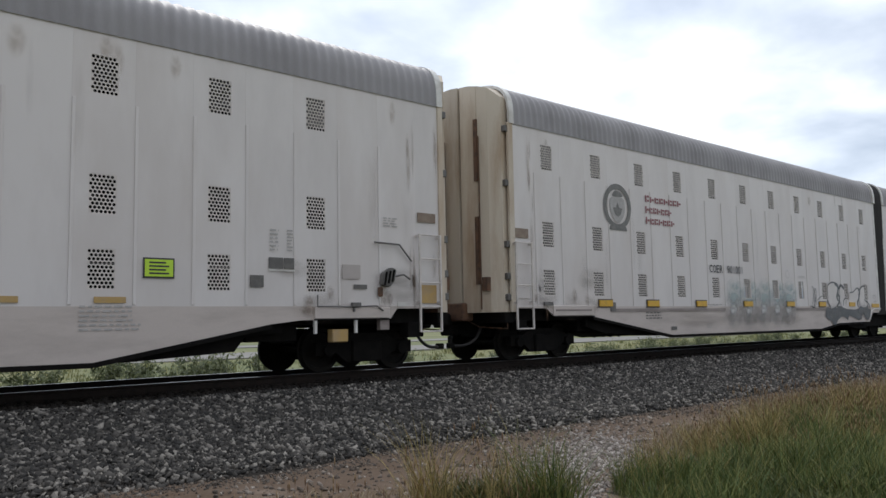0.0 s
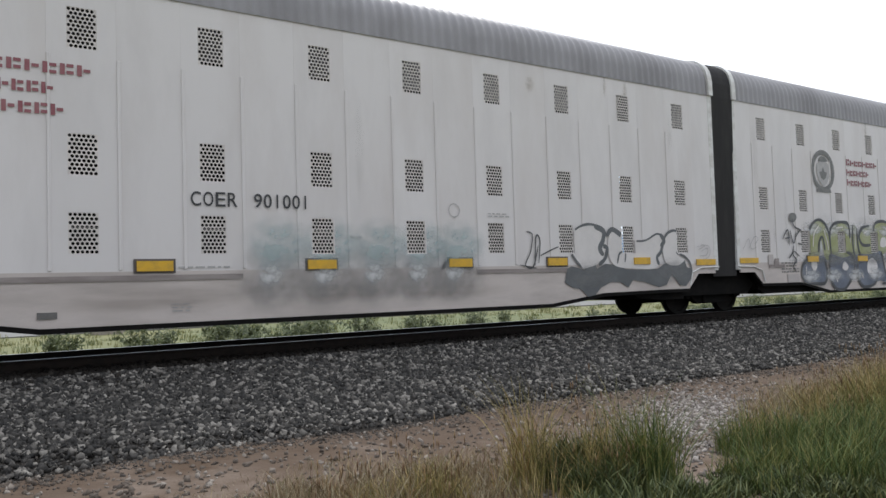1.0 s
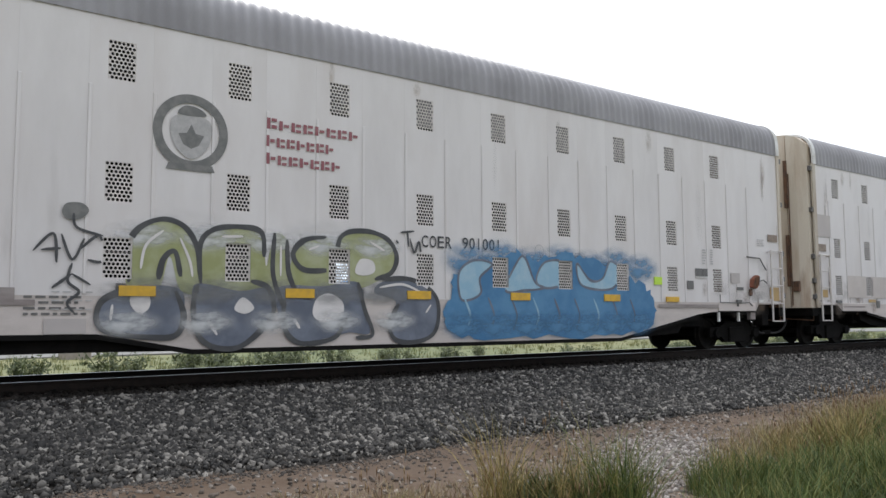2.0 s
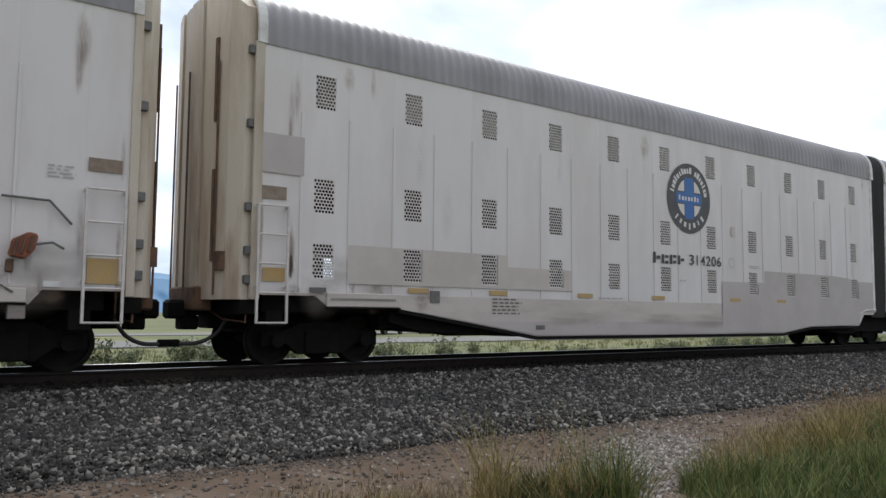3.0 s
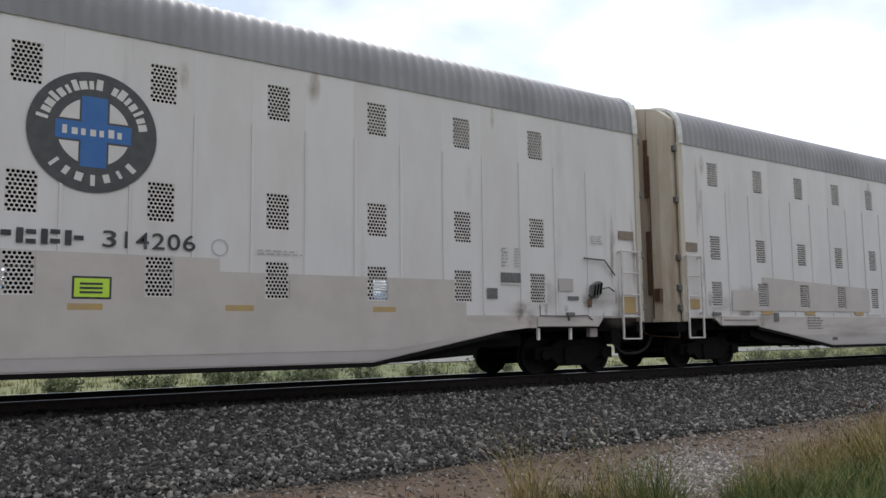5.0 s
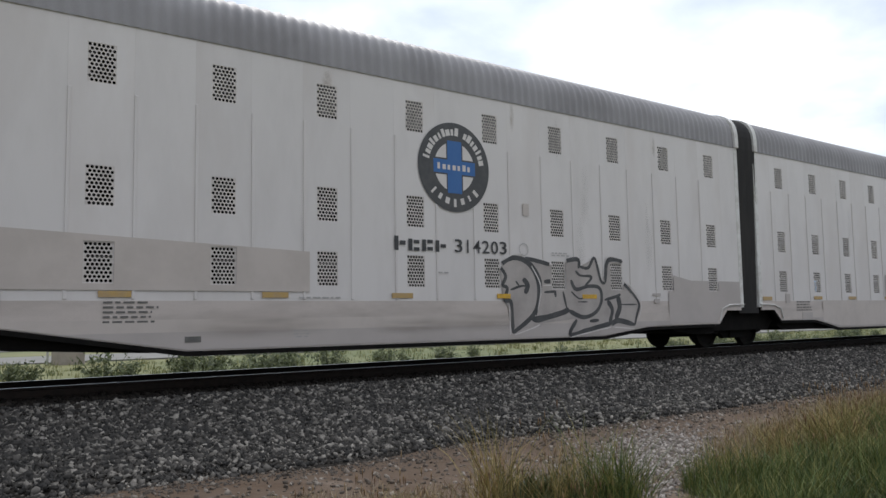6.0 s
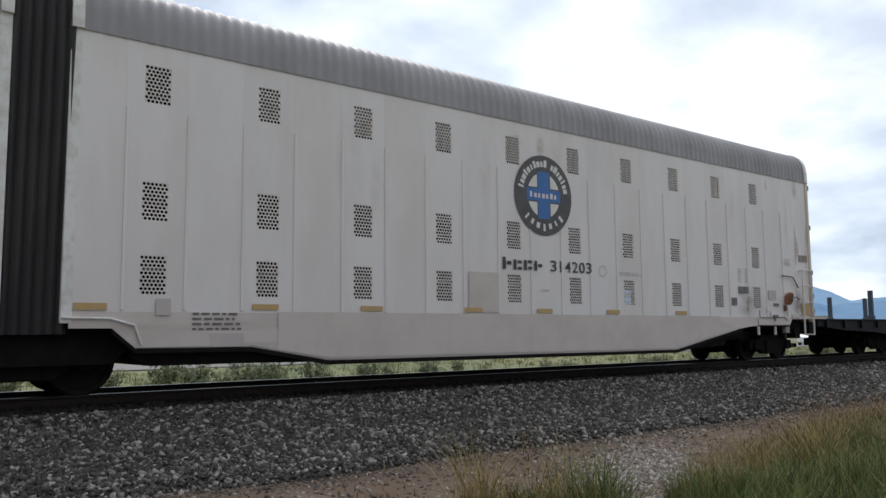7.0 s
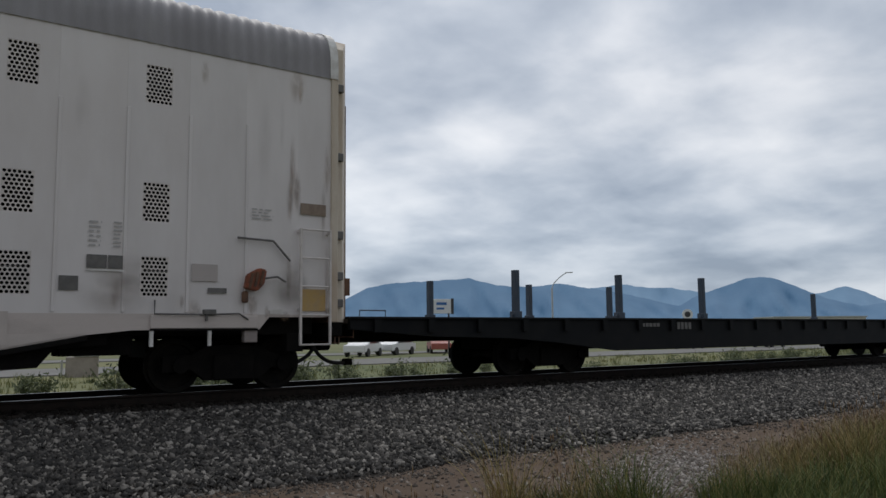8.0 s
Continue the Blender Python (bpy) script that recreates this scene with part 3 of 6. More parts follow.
    def bars(self, name, x0, x1, z0, z1, lines, mat="faint", label=""):
        """Small unreadable stencilling, as plain bars."""
        bm = bmesh.new()
        p = (z1 - z0) / lines
        rnd = random.Random(round(x0 * 77) + lines)
        for i in range(lines):
            b = x0 + (x1 - x0) * rnd.uniform(0.75, 1.0)
            x = x0
            while x < b:
                e = min(b, x + rnd.uniform(0.05, 0.16))
                bm.faces.new([bm.verts.new(q) for q in ((x, 0, z0 + i * p), (e, 0, z0 + i * p), (e, 0, z0 + i * p + 0.42 * p), (x, 0, z0 + i * p + 0.42 * p))])
                x = e + 0.04
        return tagged(self.put(name, bm, mat, label), kind="stuff")

    def text(self, name, words, x0, x1, z0, z1, mat, label=""):
        """Readable writing, letter by letter, stretched to its size."""
        cell = (x1 - x0) / (len(words) - 0.18)
        for i, ch in enumerate(words):
            cu = bpy.data.curves.new(name, 'FONT')
            cu.body, cu.offset = ch, 0.008
            tmp = new("lettering_source", cu)
            me = bpy.data.meshes.new_from_object(tmp.evaluated_get(bpy.context.evaluated_depsgraph_get()))
            bpy.data.objects.remove(tmp)
            co = np.zeros(len(me.vertices) * 3)
            me.vertices.foreach_get("co", co)
            co = co.reshape(-1, 3)
            lo, hi = co.min(0), co.max(0)
            wide = min(0.82 * cell, (hi[0] - lo[0]) * cell * 0.82 / 0.54) if ch == "1" else 0.82 * cell
            left = x0 + i * cell + 0.41 * cell - wide / 2
            res = np.zeros_like(co)
            res[:, 0] = left + (co[:, 0] - lo[0]) / (hi[0] - lo[0]) * wide
            res[:, 2] = z0 + (co[:, 1] - lo[1]) / (hi[1] - lo[1]) * (z1 - z0)
            me.vertices.foreach_set("co", res.ravel())
            me.materials.clear()
            self.put(name, me, mat, label)

    def ring(self, name, cx, cz, r0, r1, mat, label="", layer=2, n=56, a0=0.0, a1=360.0):
        bm = bmesh.new()
        prev = None
        for i in range(n + 1):
            a = radians(a0 + (a1 - a0) * i / n)
            pair = [bm.verts.new((cx + r * math.cos(a), 0, cz + r * math.sin(a))) for r in (r0, r1)]
            if prev:
                bm.faces.new((prev[0], prev[1], pair[1], pair[0]))
            prev = pair
        return self.put(name, bm, mat, label, layer)


VENT_MESH = perforated_plate()
RIB = bpy.data.meshes.new("rib")
_bm = boxes((0.0, 0.05, -0.016, 0.001, PANEL_Z0 + 0.04, EAVE - 1.05), bevel=0.007)
_bm.to_mesh(RIB)
_bm.free()
RIB.materials.append(M["white"])
PANEL_V, PANEL_P = panel_mesh(PANEL_W, True), panel_mesh(PANEL_W, False)
LEFT_L, RIGHT_L = 20.85, 20.72
SHORT = 0.984                    # one unit is a little shorter than its fellows
ROOF_LEFT, ROOF_RIGHT = roof_mesh(LEFT_L), roof_mesh(RIGHT_L)
END_A = {}


def end_panel(w):
    if w not in END_A:
        END_A[w] = panel_mesh(w, False)
    return END_A[w]


SILL_LEFT = [(0.0, 1.06), (1.0, 1.06), (1.28, 0.87), (2.7, 0.86), (6.13, 0.34), (15.5, 0.33), (17.0, 0.50), (18.9, 0.52), (19.85, 0.52), (20.2, 0.86), (20.85, 0.86)]
SILL_RIGHT = [(0.0, 0.86), (0.58, 0.86), (0.92, 0.57), (2.75, 0.56), (4.15, 0.31), (14.0, 0.29), (16.9, 0.80), (17.5, 0.86), (19.45, 0.86), (19.62, 1.06), (20.65, 1.06)]


def sill_plate(profile, length):
    """The lower side plate, with its belly and the cut-outs over the trucks."""
    bm = bmesh.new()
    top = 1.10
    return prism(bm, [(x + 0.002, z) for x, z in profile] + [(length - 0.002, top), (0.002, top)], -0.008, 0.03)


def sill_lip(profile):
    """The dark folded lower edge of the side plate, along its belly."""
    low = [p for p in profile if p[1] < 0.84]
    i = profile.index(low[0])
    if i and profile[i - 1][1] < 0.88:
        low = [profile[i - 1]] + low
    pts = [(x, z - 0.004) for x, z in low] + [(x, z - 0.075) for x, z in low[::-1]]
    return prism(bmesh.new(), pts, -0.03, 0.06)


def ladder(unit, x0, x1, mat="trim"):
    lad = part("ladder", boxes((x0 - 0.02, x0 + 0.02, -HALF - 0.13, -HALF - 0.09, 0.60, 2.52), (x1 - 0.02, x1 + 0.02, -HALF - 0.13, -HALF - 0.09, 0.60, 2.52), bevel=0.004), mat,
               unit, "weathered white steel ladder with rungs")
    for z in (0.61, 1.09, 1.56, 2.03, 2.50):
        part("rung", tube(bmesh.new(), [(x0, -HALF - 0.11, z), (x1, -HALF - 0.11, z)], 0.016, 6), mat, lad)
    for z in (1.15, 2.45):
        for x in (x0, x1):
            part("bracket", boxes((x - 0.02, x + 0.02, -HALF - 0.10, -HALF - 0.01, z, z + 0.05)), mat, lad)


def end_doors(unit, x, out):
    """Folding end doors at a coupler end; out is -1 where they face towards smaller x."""
    edges = [-1.46, -0.95, -0.48, 0.0, 0.48, 0.95, 1.46]

    def bulge(y):
        """The doors close in a curve that stands out from the end."""
        return 0.12 + 0.56 * math.sqrt(max(0.0, 1 - (y / 1.50) ** 2))

    def slab(bm, y0, y1, z0, z1, thick):
        lo = x + out * (min(bulge(y0), bulge(y1)) - 0.03)
        hi = x + out * (max(bulge(y0), bulge(y1)) + thick)
        return box(bm, min(lo, hi), max(lo, hi), y0, y1, z0, z1)
    for i in range(6):
        a, b = edges[i] + 0.018, edges[i + 1] - 0.018
        ta, tb = arch_top(a) - 0.06, arch_top(b) - 0.06
        mid = (a + b) / 2
        bm = bmesh.new()
        rows = [(y, z) for y, z in ((a, 0.98), (mid, 0.98), (b, 0.98), (b, tb), (mid, max(arch_top(mid) - 0.05, 0)), (a, ta))]
        inner = [bm.verts.new((x + out * 0.02, y, z)) for y, z in rows]
        outer = [bm.verts.new((x + out * (bulge(y) - (0.035 if i % 2 else 0.0)), y, z)) for y, z in rows]
        bm.faces.new((inner[0], inner[1], inner[4], inner[5]))
        bm.faces.new((inner[1], inner[2], inner[3], inner[4]))
        bm.faces.new((outer[0], outer[1], outer[4], outer[5]))
        bm.faces.new((outer[1], outer[2], outer[3], outer[4]))
        for k in range(6):
            bm.faces.new((inner[k], outer[k], outer[(k + 1) % 6], inner[(k + 1) % 6]))
        bmesh.ops.recalc_face_normals(bm, faces=bm.faces[:])
        leaf = part("door_leaf", bm, "rust_white", unit, "rust-streaked white steel door leaf")
        if i in (0, 2, 4, 5):
            d = x + out * (bulge(b - 0.05) + 0.03)
            part("lock_rod", tube(bmesh.new(), [(d, b - 0.05, 1.05), (d, b - 0.05, 4.9)], 0.018, 6), "rust", leaf)
        if i == 1:
            for z0, z1 in ((1.6, 3.1), (3.9, 5.3)):
                part("slot_cover", slab(bmesh.new(), a - 0.05, a + 0.05, z0, z1, 0.01), "rust", leaf)
        if i == 0:
            d1 = x + out * 0.12
            for z in (1.3, 1.76, 2.46, 3.82, 5.04):
                part("hinge", boxes((min(d1, d1 + out * 0.13), max(d1, d1 + out * 0.13), a - 0.09, a + 0.10, z - 0.07, z + 0.07), bevel=0.01), "dark_plate", leaf)
            part("lock_box", slab(bmesh.new(), b - 0.24, b - 0.08, 1.45, 1.75, 0.04), "rust", leaf)
    back = bmesh.new()
    ring = [(-1.44, 0.98), (1.44, 0.98)] + [(1.44 - 2.88 * k / 12, arch_top(1.44 - 2.88 * k / 12) - 0.09) for k in range(13)]
    vs = [[back.verts.new((x + out * q, y, z)) for y, z in ring] for q in (0.005, 0.03)]
    back.faces.new(vs[0])
    back.faces.new(vs[1][::-1])
    for k in range(len(ring)):
        back.faces.new((vs[0][k], vs[1][k], vs[1][(k + 1) % len(ring)], vs[0][(k + 1) % len(ring)]))
    bmesh.ops.recalc_face_normals(back, faces=back.faces[:])
    part("door_frame", back, "rust", unit, "dark rusty frame behind the door leaves")
    part("kick_plate", boxes((min(x + out * 0.4, x + out * 0.72), max(x + out * 0.4, x + out * 0.72), -0.6, 0.6, 0.80, 1.20), bevel=0.03), "rust", unit, "dark rusty plate under the end doors")
    part("end_sill", boxes((min(x, x + out * 0.28), max(x, x + out * 0.28), -1.45, 1.45, 0.74, 0.98), bevel=0.015), "black", unit)
    for s in (-1, 1):
        part("corner_post", boxes((min(x, x + out * 0.16), max(x, x + out * 0.13), s * HALF - 0.035, s * HALF + 0.035, 0.98, EAVE), bevel=0.01), "rust_white", unit)
    part("end_hoop", hoop(min(x + out * 0.12, x - out * 0.03), max(x + out * 0.12, x - out * 0.03), 0.03, 0.06), "trim", unit, "white steel roof end band")


def coupler(unit, x, out, reach):
    bm = boxes((min(x, x + out * reach), max(x, x + out * reach), -0.10, 0.10, 0.72, 0.92), (min(x - out * 1.2, x), max(x - out * 1.2, x), -0.35, 0.35, 0.62, 1.0), bevel=0.02)
    box(bm, min(x + out * (reach - 0.3), x + out * (reach + 0.02)), max(x + out * (reach - 0.3), x + out * (reach + 0.02)), -0.19, 0.19, 0.66, 0.98, 0.05)
    part("coupler", bm, "black", unit, "dark rusty knuckle coupler")
    hose = [(x + out * 0.1, -0.55, 0.72), (x + out * 0.3, -0.55, 0.42), (x + out * 0.6, -0.5, 0.27), (x + out * (reach + 0.05), -0.42, 0.26)]
    part("air_hose", tube(bmesh.new(), [tuple(v) for v in smooth_line(hose, 5)], 0.034, 8), "rubber", unit)
    part("glad_hand", boxes((min(x + out * (reach - 0.08), x + out * (reach + 0.1)), max(x + out * (reach - 0.08), x + out * (reach + 0.1)), -0.48, -0.36, 0.21, 0.33), bevel=0.02), "black", unit)
    part("angle_cock", boxes((min(x + out * 0.02, x + out * 0.2), max(x + out * 0.02, x + out * 0.2), -0.61, -0.49, 0.66, 0.80), bevel=0.02), "black", unit)
    part("draft_gear", boxes((min(x - out * 0.3, x + out * 0.32), max(x - out * 0.3, x + out * 0.32), -0.28, 0.28, 0.50, 1.0), (min(x + out * 0.45, x + out * 0.75), max(x + out * 0.45, x + out * 0.75), -0.16, 0.16, 0.48, 0.72), bevel=0.03), "black", unit)
    lever = [(x + out * 0.16, -1.4, 0.80), (x + out * 0.16, -1.4, 0.62), (x + out * 0.22, -0.6, 0.66), (x + out * 0.4, -0.15, 0.9)]
    part("uncoupling_lever", tube(bmesh.new(), lever, 0.016, 6), "rust", unit)


def autorack_unit(x, kind, cols, label, group):
    """One unit of a two-unit autorack: kind 'left' has its coupler end at x = 0, 'right' at its other end."""
    left = kind == "left"
    L = LEFT_L if left else RIGHT_L
    u = thing("autorack_unit", label, "rail car", group, m=pose(x, HALF, 0))
    # side panels with their vents, on both sides
    first = COL0 - PANEL_W / 2
    for side in (-1, 1):
        def place(w, a):
            return pose(a, -HALF, 0) if side < 0 else pose(a + w, HALF, 0, rz=180)
        part("end_panel", end_panel(round(first, 4)), "white", u, m=place(first, 0.0))
        k = 0
        a = first
        while a + PANEL_W < L - 0.3:
            vented = k % 2 == 0 and k // 2 < cols and (side < 0 or k // 2 in (1, 4, 8))
            p = part("side_panel", PANEL_V if vented else PANEL_P, "white", u, m=place(PANEL_W, a))
            if side < 0:
                part("rib", RIB, "white", p)
            if vented:
                for z in VENT_Z:
                    part("vent", VENT_MESH, "vent", p, m=pose(PANEL_W / 2 - VENT_W / 2, 0.004, z))
            a += PANEL_W
            k += 1
        part("end_panel", end_panel(round(L - a, 4)), "white", u, m=place(L - a, a))
        prof = SILL_LEFT if left else SILL_RIGHT
        part("side_sill", sill_plate(prof, L), "sill", u, m=pose(0, side * (HALF - 0.005), 0))
        part("sill_lip", sill_lip(prof), "black", u, m=pose(0, side * (HALF - 0.005), 0, rz=0))
    part("roof", ROOF_LEFT if left else ROOF_RIGHT, "roof", u, "corrugated grey steel roof")
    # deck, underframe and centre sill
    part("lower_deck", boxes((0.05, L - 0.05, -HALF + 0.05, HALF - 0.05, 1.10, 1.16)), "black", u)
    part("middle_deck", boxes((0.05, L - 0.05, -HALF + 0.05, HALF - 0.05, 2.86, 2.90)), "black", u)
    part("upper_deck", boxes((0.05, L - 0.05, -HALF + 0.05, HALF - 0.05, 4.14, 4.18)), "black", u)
    # unseen black sheets added inside the far wall to stop daylight through the vents
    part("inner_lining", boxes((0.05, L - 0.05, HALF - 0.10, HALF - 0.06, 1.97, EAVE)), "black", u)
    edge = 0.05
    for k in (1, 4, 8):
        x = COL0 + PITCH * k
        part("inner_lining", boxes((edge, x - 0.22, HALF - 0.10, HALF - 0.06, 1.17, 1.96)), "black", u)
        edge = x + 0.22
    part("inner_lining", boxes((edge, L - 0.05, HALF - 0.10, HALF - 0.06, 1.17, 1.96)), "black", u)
    belly = (4.6, 15.6) if left else (3.4, 14.6)
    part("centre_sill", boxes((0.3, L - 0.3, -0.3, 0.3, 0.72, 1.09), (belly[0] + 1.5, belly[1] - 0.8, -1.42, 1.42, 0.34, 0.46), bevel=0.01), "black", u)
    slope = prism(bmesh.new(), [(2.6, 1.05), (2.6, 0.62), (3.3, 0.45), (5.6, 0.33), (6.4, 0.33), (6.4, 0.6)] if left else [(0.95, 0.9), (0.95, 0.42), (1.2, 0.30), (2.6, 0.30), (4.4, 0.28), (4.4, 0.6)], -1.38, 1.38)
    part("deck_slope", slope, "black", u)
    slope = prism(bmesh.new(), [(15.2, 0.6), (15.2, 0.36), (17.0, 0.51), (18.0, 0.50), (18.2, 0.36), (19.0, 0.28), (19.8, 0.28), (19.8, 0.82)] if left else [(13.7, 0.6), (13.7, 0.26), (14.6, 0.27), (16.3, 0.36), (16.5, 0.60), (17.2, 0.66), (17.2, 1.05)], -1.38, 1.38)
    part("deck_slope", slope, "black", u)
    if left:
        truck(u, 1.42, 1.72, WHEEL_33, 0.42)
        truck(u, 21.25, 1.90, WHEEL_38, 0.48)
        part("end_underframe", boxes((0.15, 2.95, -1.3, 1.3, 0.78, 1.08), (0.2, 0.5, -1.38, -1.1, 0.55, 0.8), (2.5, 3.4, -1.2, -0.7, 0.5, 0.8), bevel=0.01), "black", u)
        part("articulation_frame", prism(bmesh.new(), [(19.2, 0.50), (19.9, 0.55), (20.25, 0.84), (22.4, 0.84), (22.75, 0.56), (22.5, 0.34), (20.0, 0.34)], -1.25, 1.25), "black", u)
        part("bellows", bellows_mesh(LEFT_L + 0.08, LEFT_L + 0.98), "rubber", u, "black pleated rubber bellows between two units")
        bm = bmesh.new()
        for i in range(5):
            xx = LEFT_L + 0.16 + 0.18 * i
            box(bm, xx, xx + 0.07, -0.62, 0.62, EAVE + 0.97, EAVE + 1.10, 0.012)
        box(bm, LEFT_L + 0.12, LEFT_L + 0.98, -0.6, 0.6, EAVE + 0.95, EAVE + 1.05, 0.01)
        part("bellows_cap", bm, "rubber", u)
        part("end_hoop", hoop(LEFT_L - 0.04, LEFT_L + 0.12, 0.045, 0.09), "trim", u, "white steel roof end band")
        part("end_frame", boxes((LEFT_L - 0.04, LEFT_L + 0.12, -HALF - 0.01, -HALF + 0.14, 0.93, EAVE), bevel=0.01), "trim", u)
        end_doors(u, 0.0, -1)
        coupler(u, 0.0, -1, 0.95)
        ladder(u, -0.08, 0.44, "vent")
        part("apron", boxes((1.22, 2.72, -HALF - 0.035, -HALF - 0.01, 0.88, 1.12), bevel=0.012), "sill", u)
        part("apron_edge", boxes((1.22, 2.72, -HALF - 0.045, -HALF - 0.005, 0.85, 0.878)), "black", u)
        lip = [(20.95, -HALF - 0.03, 1.01), (20.28, -HALF - 0.03, 1.0), (19.95, -HALF - 0.03, 0.90), (19.85, -HALF - 0.03, 0.6)]
        part("arch_lip", tube(bmesh.new(), lip, 0.018, 6), "trim", u)
        part("apron_stripe", boxes((1.3, 2.62, -HALF - 0.042, -HALF - 0.034, 0.99, 1.03)), "stripe", u)
        part("step_bracket", boxes((0.9, 1.2, -HALF - 0.05, -HALF - 0.02, 1.12, 1.2)), "dark_plate", u)
    else:
        truck(u, 19.22, 1.72, WHEEL_33, 0.42)
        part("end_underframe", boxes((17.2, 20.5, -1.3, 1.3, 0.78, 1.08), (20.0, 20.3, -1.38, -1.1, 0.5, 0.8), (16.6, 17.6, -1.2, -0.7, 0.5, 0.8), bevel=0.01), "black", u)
        part("end_hoop", hoop(-0.11, 0.05, 0.045, 0.09), "trim", u, "white steel roof end band")
        part("end_frame", boxes((-0.11, 0.04, -HALF - 0.01, -HALF + 0.14, 0.93, EAVE), bevel=0.01), "trim", u)
        end_doors(u, RIGHT_L, 1)
        coupler(u, RIGHT_L, 1, 0.95)
        ladder(u, 20.12, 20.66, "vent")
        part("apron", boxes((17.75, 19.42, -HALF - 0.035, -HALF - 0.01, 0.88, 1.08), bevel=0.012), "sill", u)
        part("apron_edge", boxes((17.75, 19.42, -HALF - 0.045, -HALF - 0.005, 0.85, 0.878)), "black", u)
        pipe = [(17.8, -HALF - 0.05, 1.30), (17.8, -HALF - 0.05, 1.10), (18.5, -HALF - 0.05, 1.09), (19.1, -HALF - 0.05, 1.11), (19.25, -HALF - 0.05, 1.02)]
        part("brake_pipe", tube(bmesh.new(), pipe, 0.014, 6), "dark_plate", u)
        part("pipe_valve", boxes((18.52, 18.72, -HALF - 0.09, -HALF - 0.02, 1.09, 1.17), (18.56, 18.6, -HALF - 0.07, -HALF - 0.03, 1.0, 1.09), bevel=0.008), "dark_plate", u)
        lip = [(-0.1, -HALF - 0.03, 1.01), (0.55, -HALF - 0.03, 1.0), (0.9, -HALF - 0.03, 0.90), (1.0, -HALF - 0.03, 0.62)]
        part("arch_lip", tube(bmesh.new(), lip, 0.018, 6), "trim", u)
        for xx in (17.75, 18.62):
            part("bracket", boxes((xx, xx + 0.05, -HALF - 0.03, -HALF + 0.02, 0.62, 0.86)), "trim", u)
        part("step_box", boxes((19.2, 19.42, -HALF - 0.02, -HALF + 0.1, 0.66, 0.86), bevel=0.01), "stripe", u)
        grab = [(19.05, -HALF - 0.06, 2.30), (19.65, -HALF - 0.06, 2.28), (19.95, -HALF - 0.06, 1.97)]
        part("grab_iron", tube(bmesh.new(), grab, 0.018, 6), "dark_plate", u)
        paint = "orange_tank" if "orange" in label or "spray-painted" in label else "dark_plate"
        bm = prism(bmesh.new(), [(19.16, 1.50), (19.20, 1.72), (19.40, 1.83), (19.52, 1.80), (19.48, 1.58), (19.36, 1.46)], -HALF - 0.14, -HALF - 0.02)
        bmesh.ops.bevel(bm, geom=bm.edges[:], offset=0.018, segments=2, affect='EDGES')
        brake = part("hand_brake", bm, paint, u, "rusty hand brake housing")
        for k in range(3):
            rib = [(19.22 + 0.09 * k, -HALF - 0.15, 1.50 + 0.03 * k), (19.27 + 0.09 * k, -HALF - 0.15, 1.74 + 0.02 * k)]
            part("rib", tube(bmesh.new(), rib, 0.022, 6), "rust" if paint == "orange_tank" else "black", brake)
        part("chain_guard", boxes((19.14, 19.24, -HALF - 0.08, -HALF - 0.015, 1.28, 1.46), bevel=0.02), "rust", brake)
        part("brake_lever", tube(bmesh.new(), [(19.45, -HALF - 0.12, 1.66), (19.7, -HALF - 0.12, 1.70), (19.85, -HALF - 0.12, 1.62)], 0.018, 6), "dark_plate", u)
    return u, Side(u, cols)


def shorten(u, s, k, kinds=()):
    """Draws a unit's length together; its trucks keep their shape."""
    for ob in u.children:
        kind = ob.name.split(".")[0]
        if kinds and kind not in kinds:
            continue
        if kind == "truck":
            ob.location.x *= k
        else:
            ob.matrix_basis = Matrix.Diagonal((k, 1, 1, 1)) @ ob.matrix_basis
    if not kinds:
        s.vents = [(k * a, k * b, c, d) for a, b, c, d in s.vents]


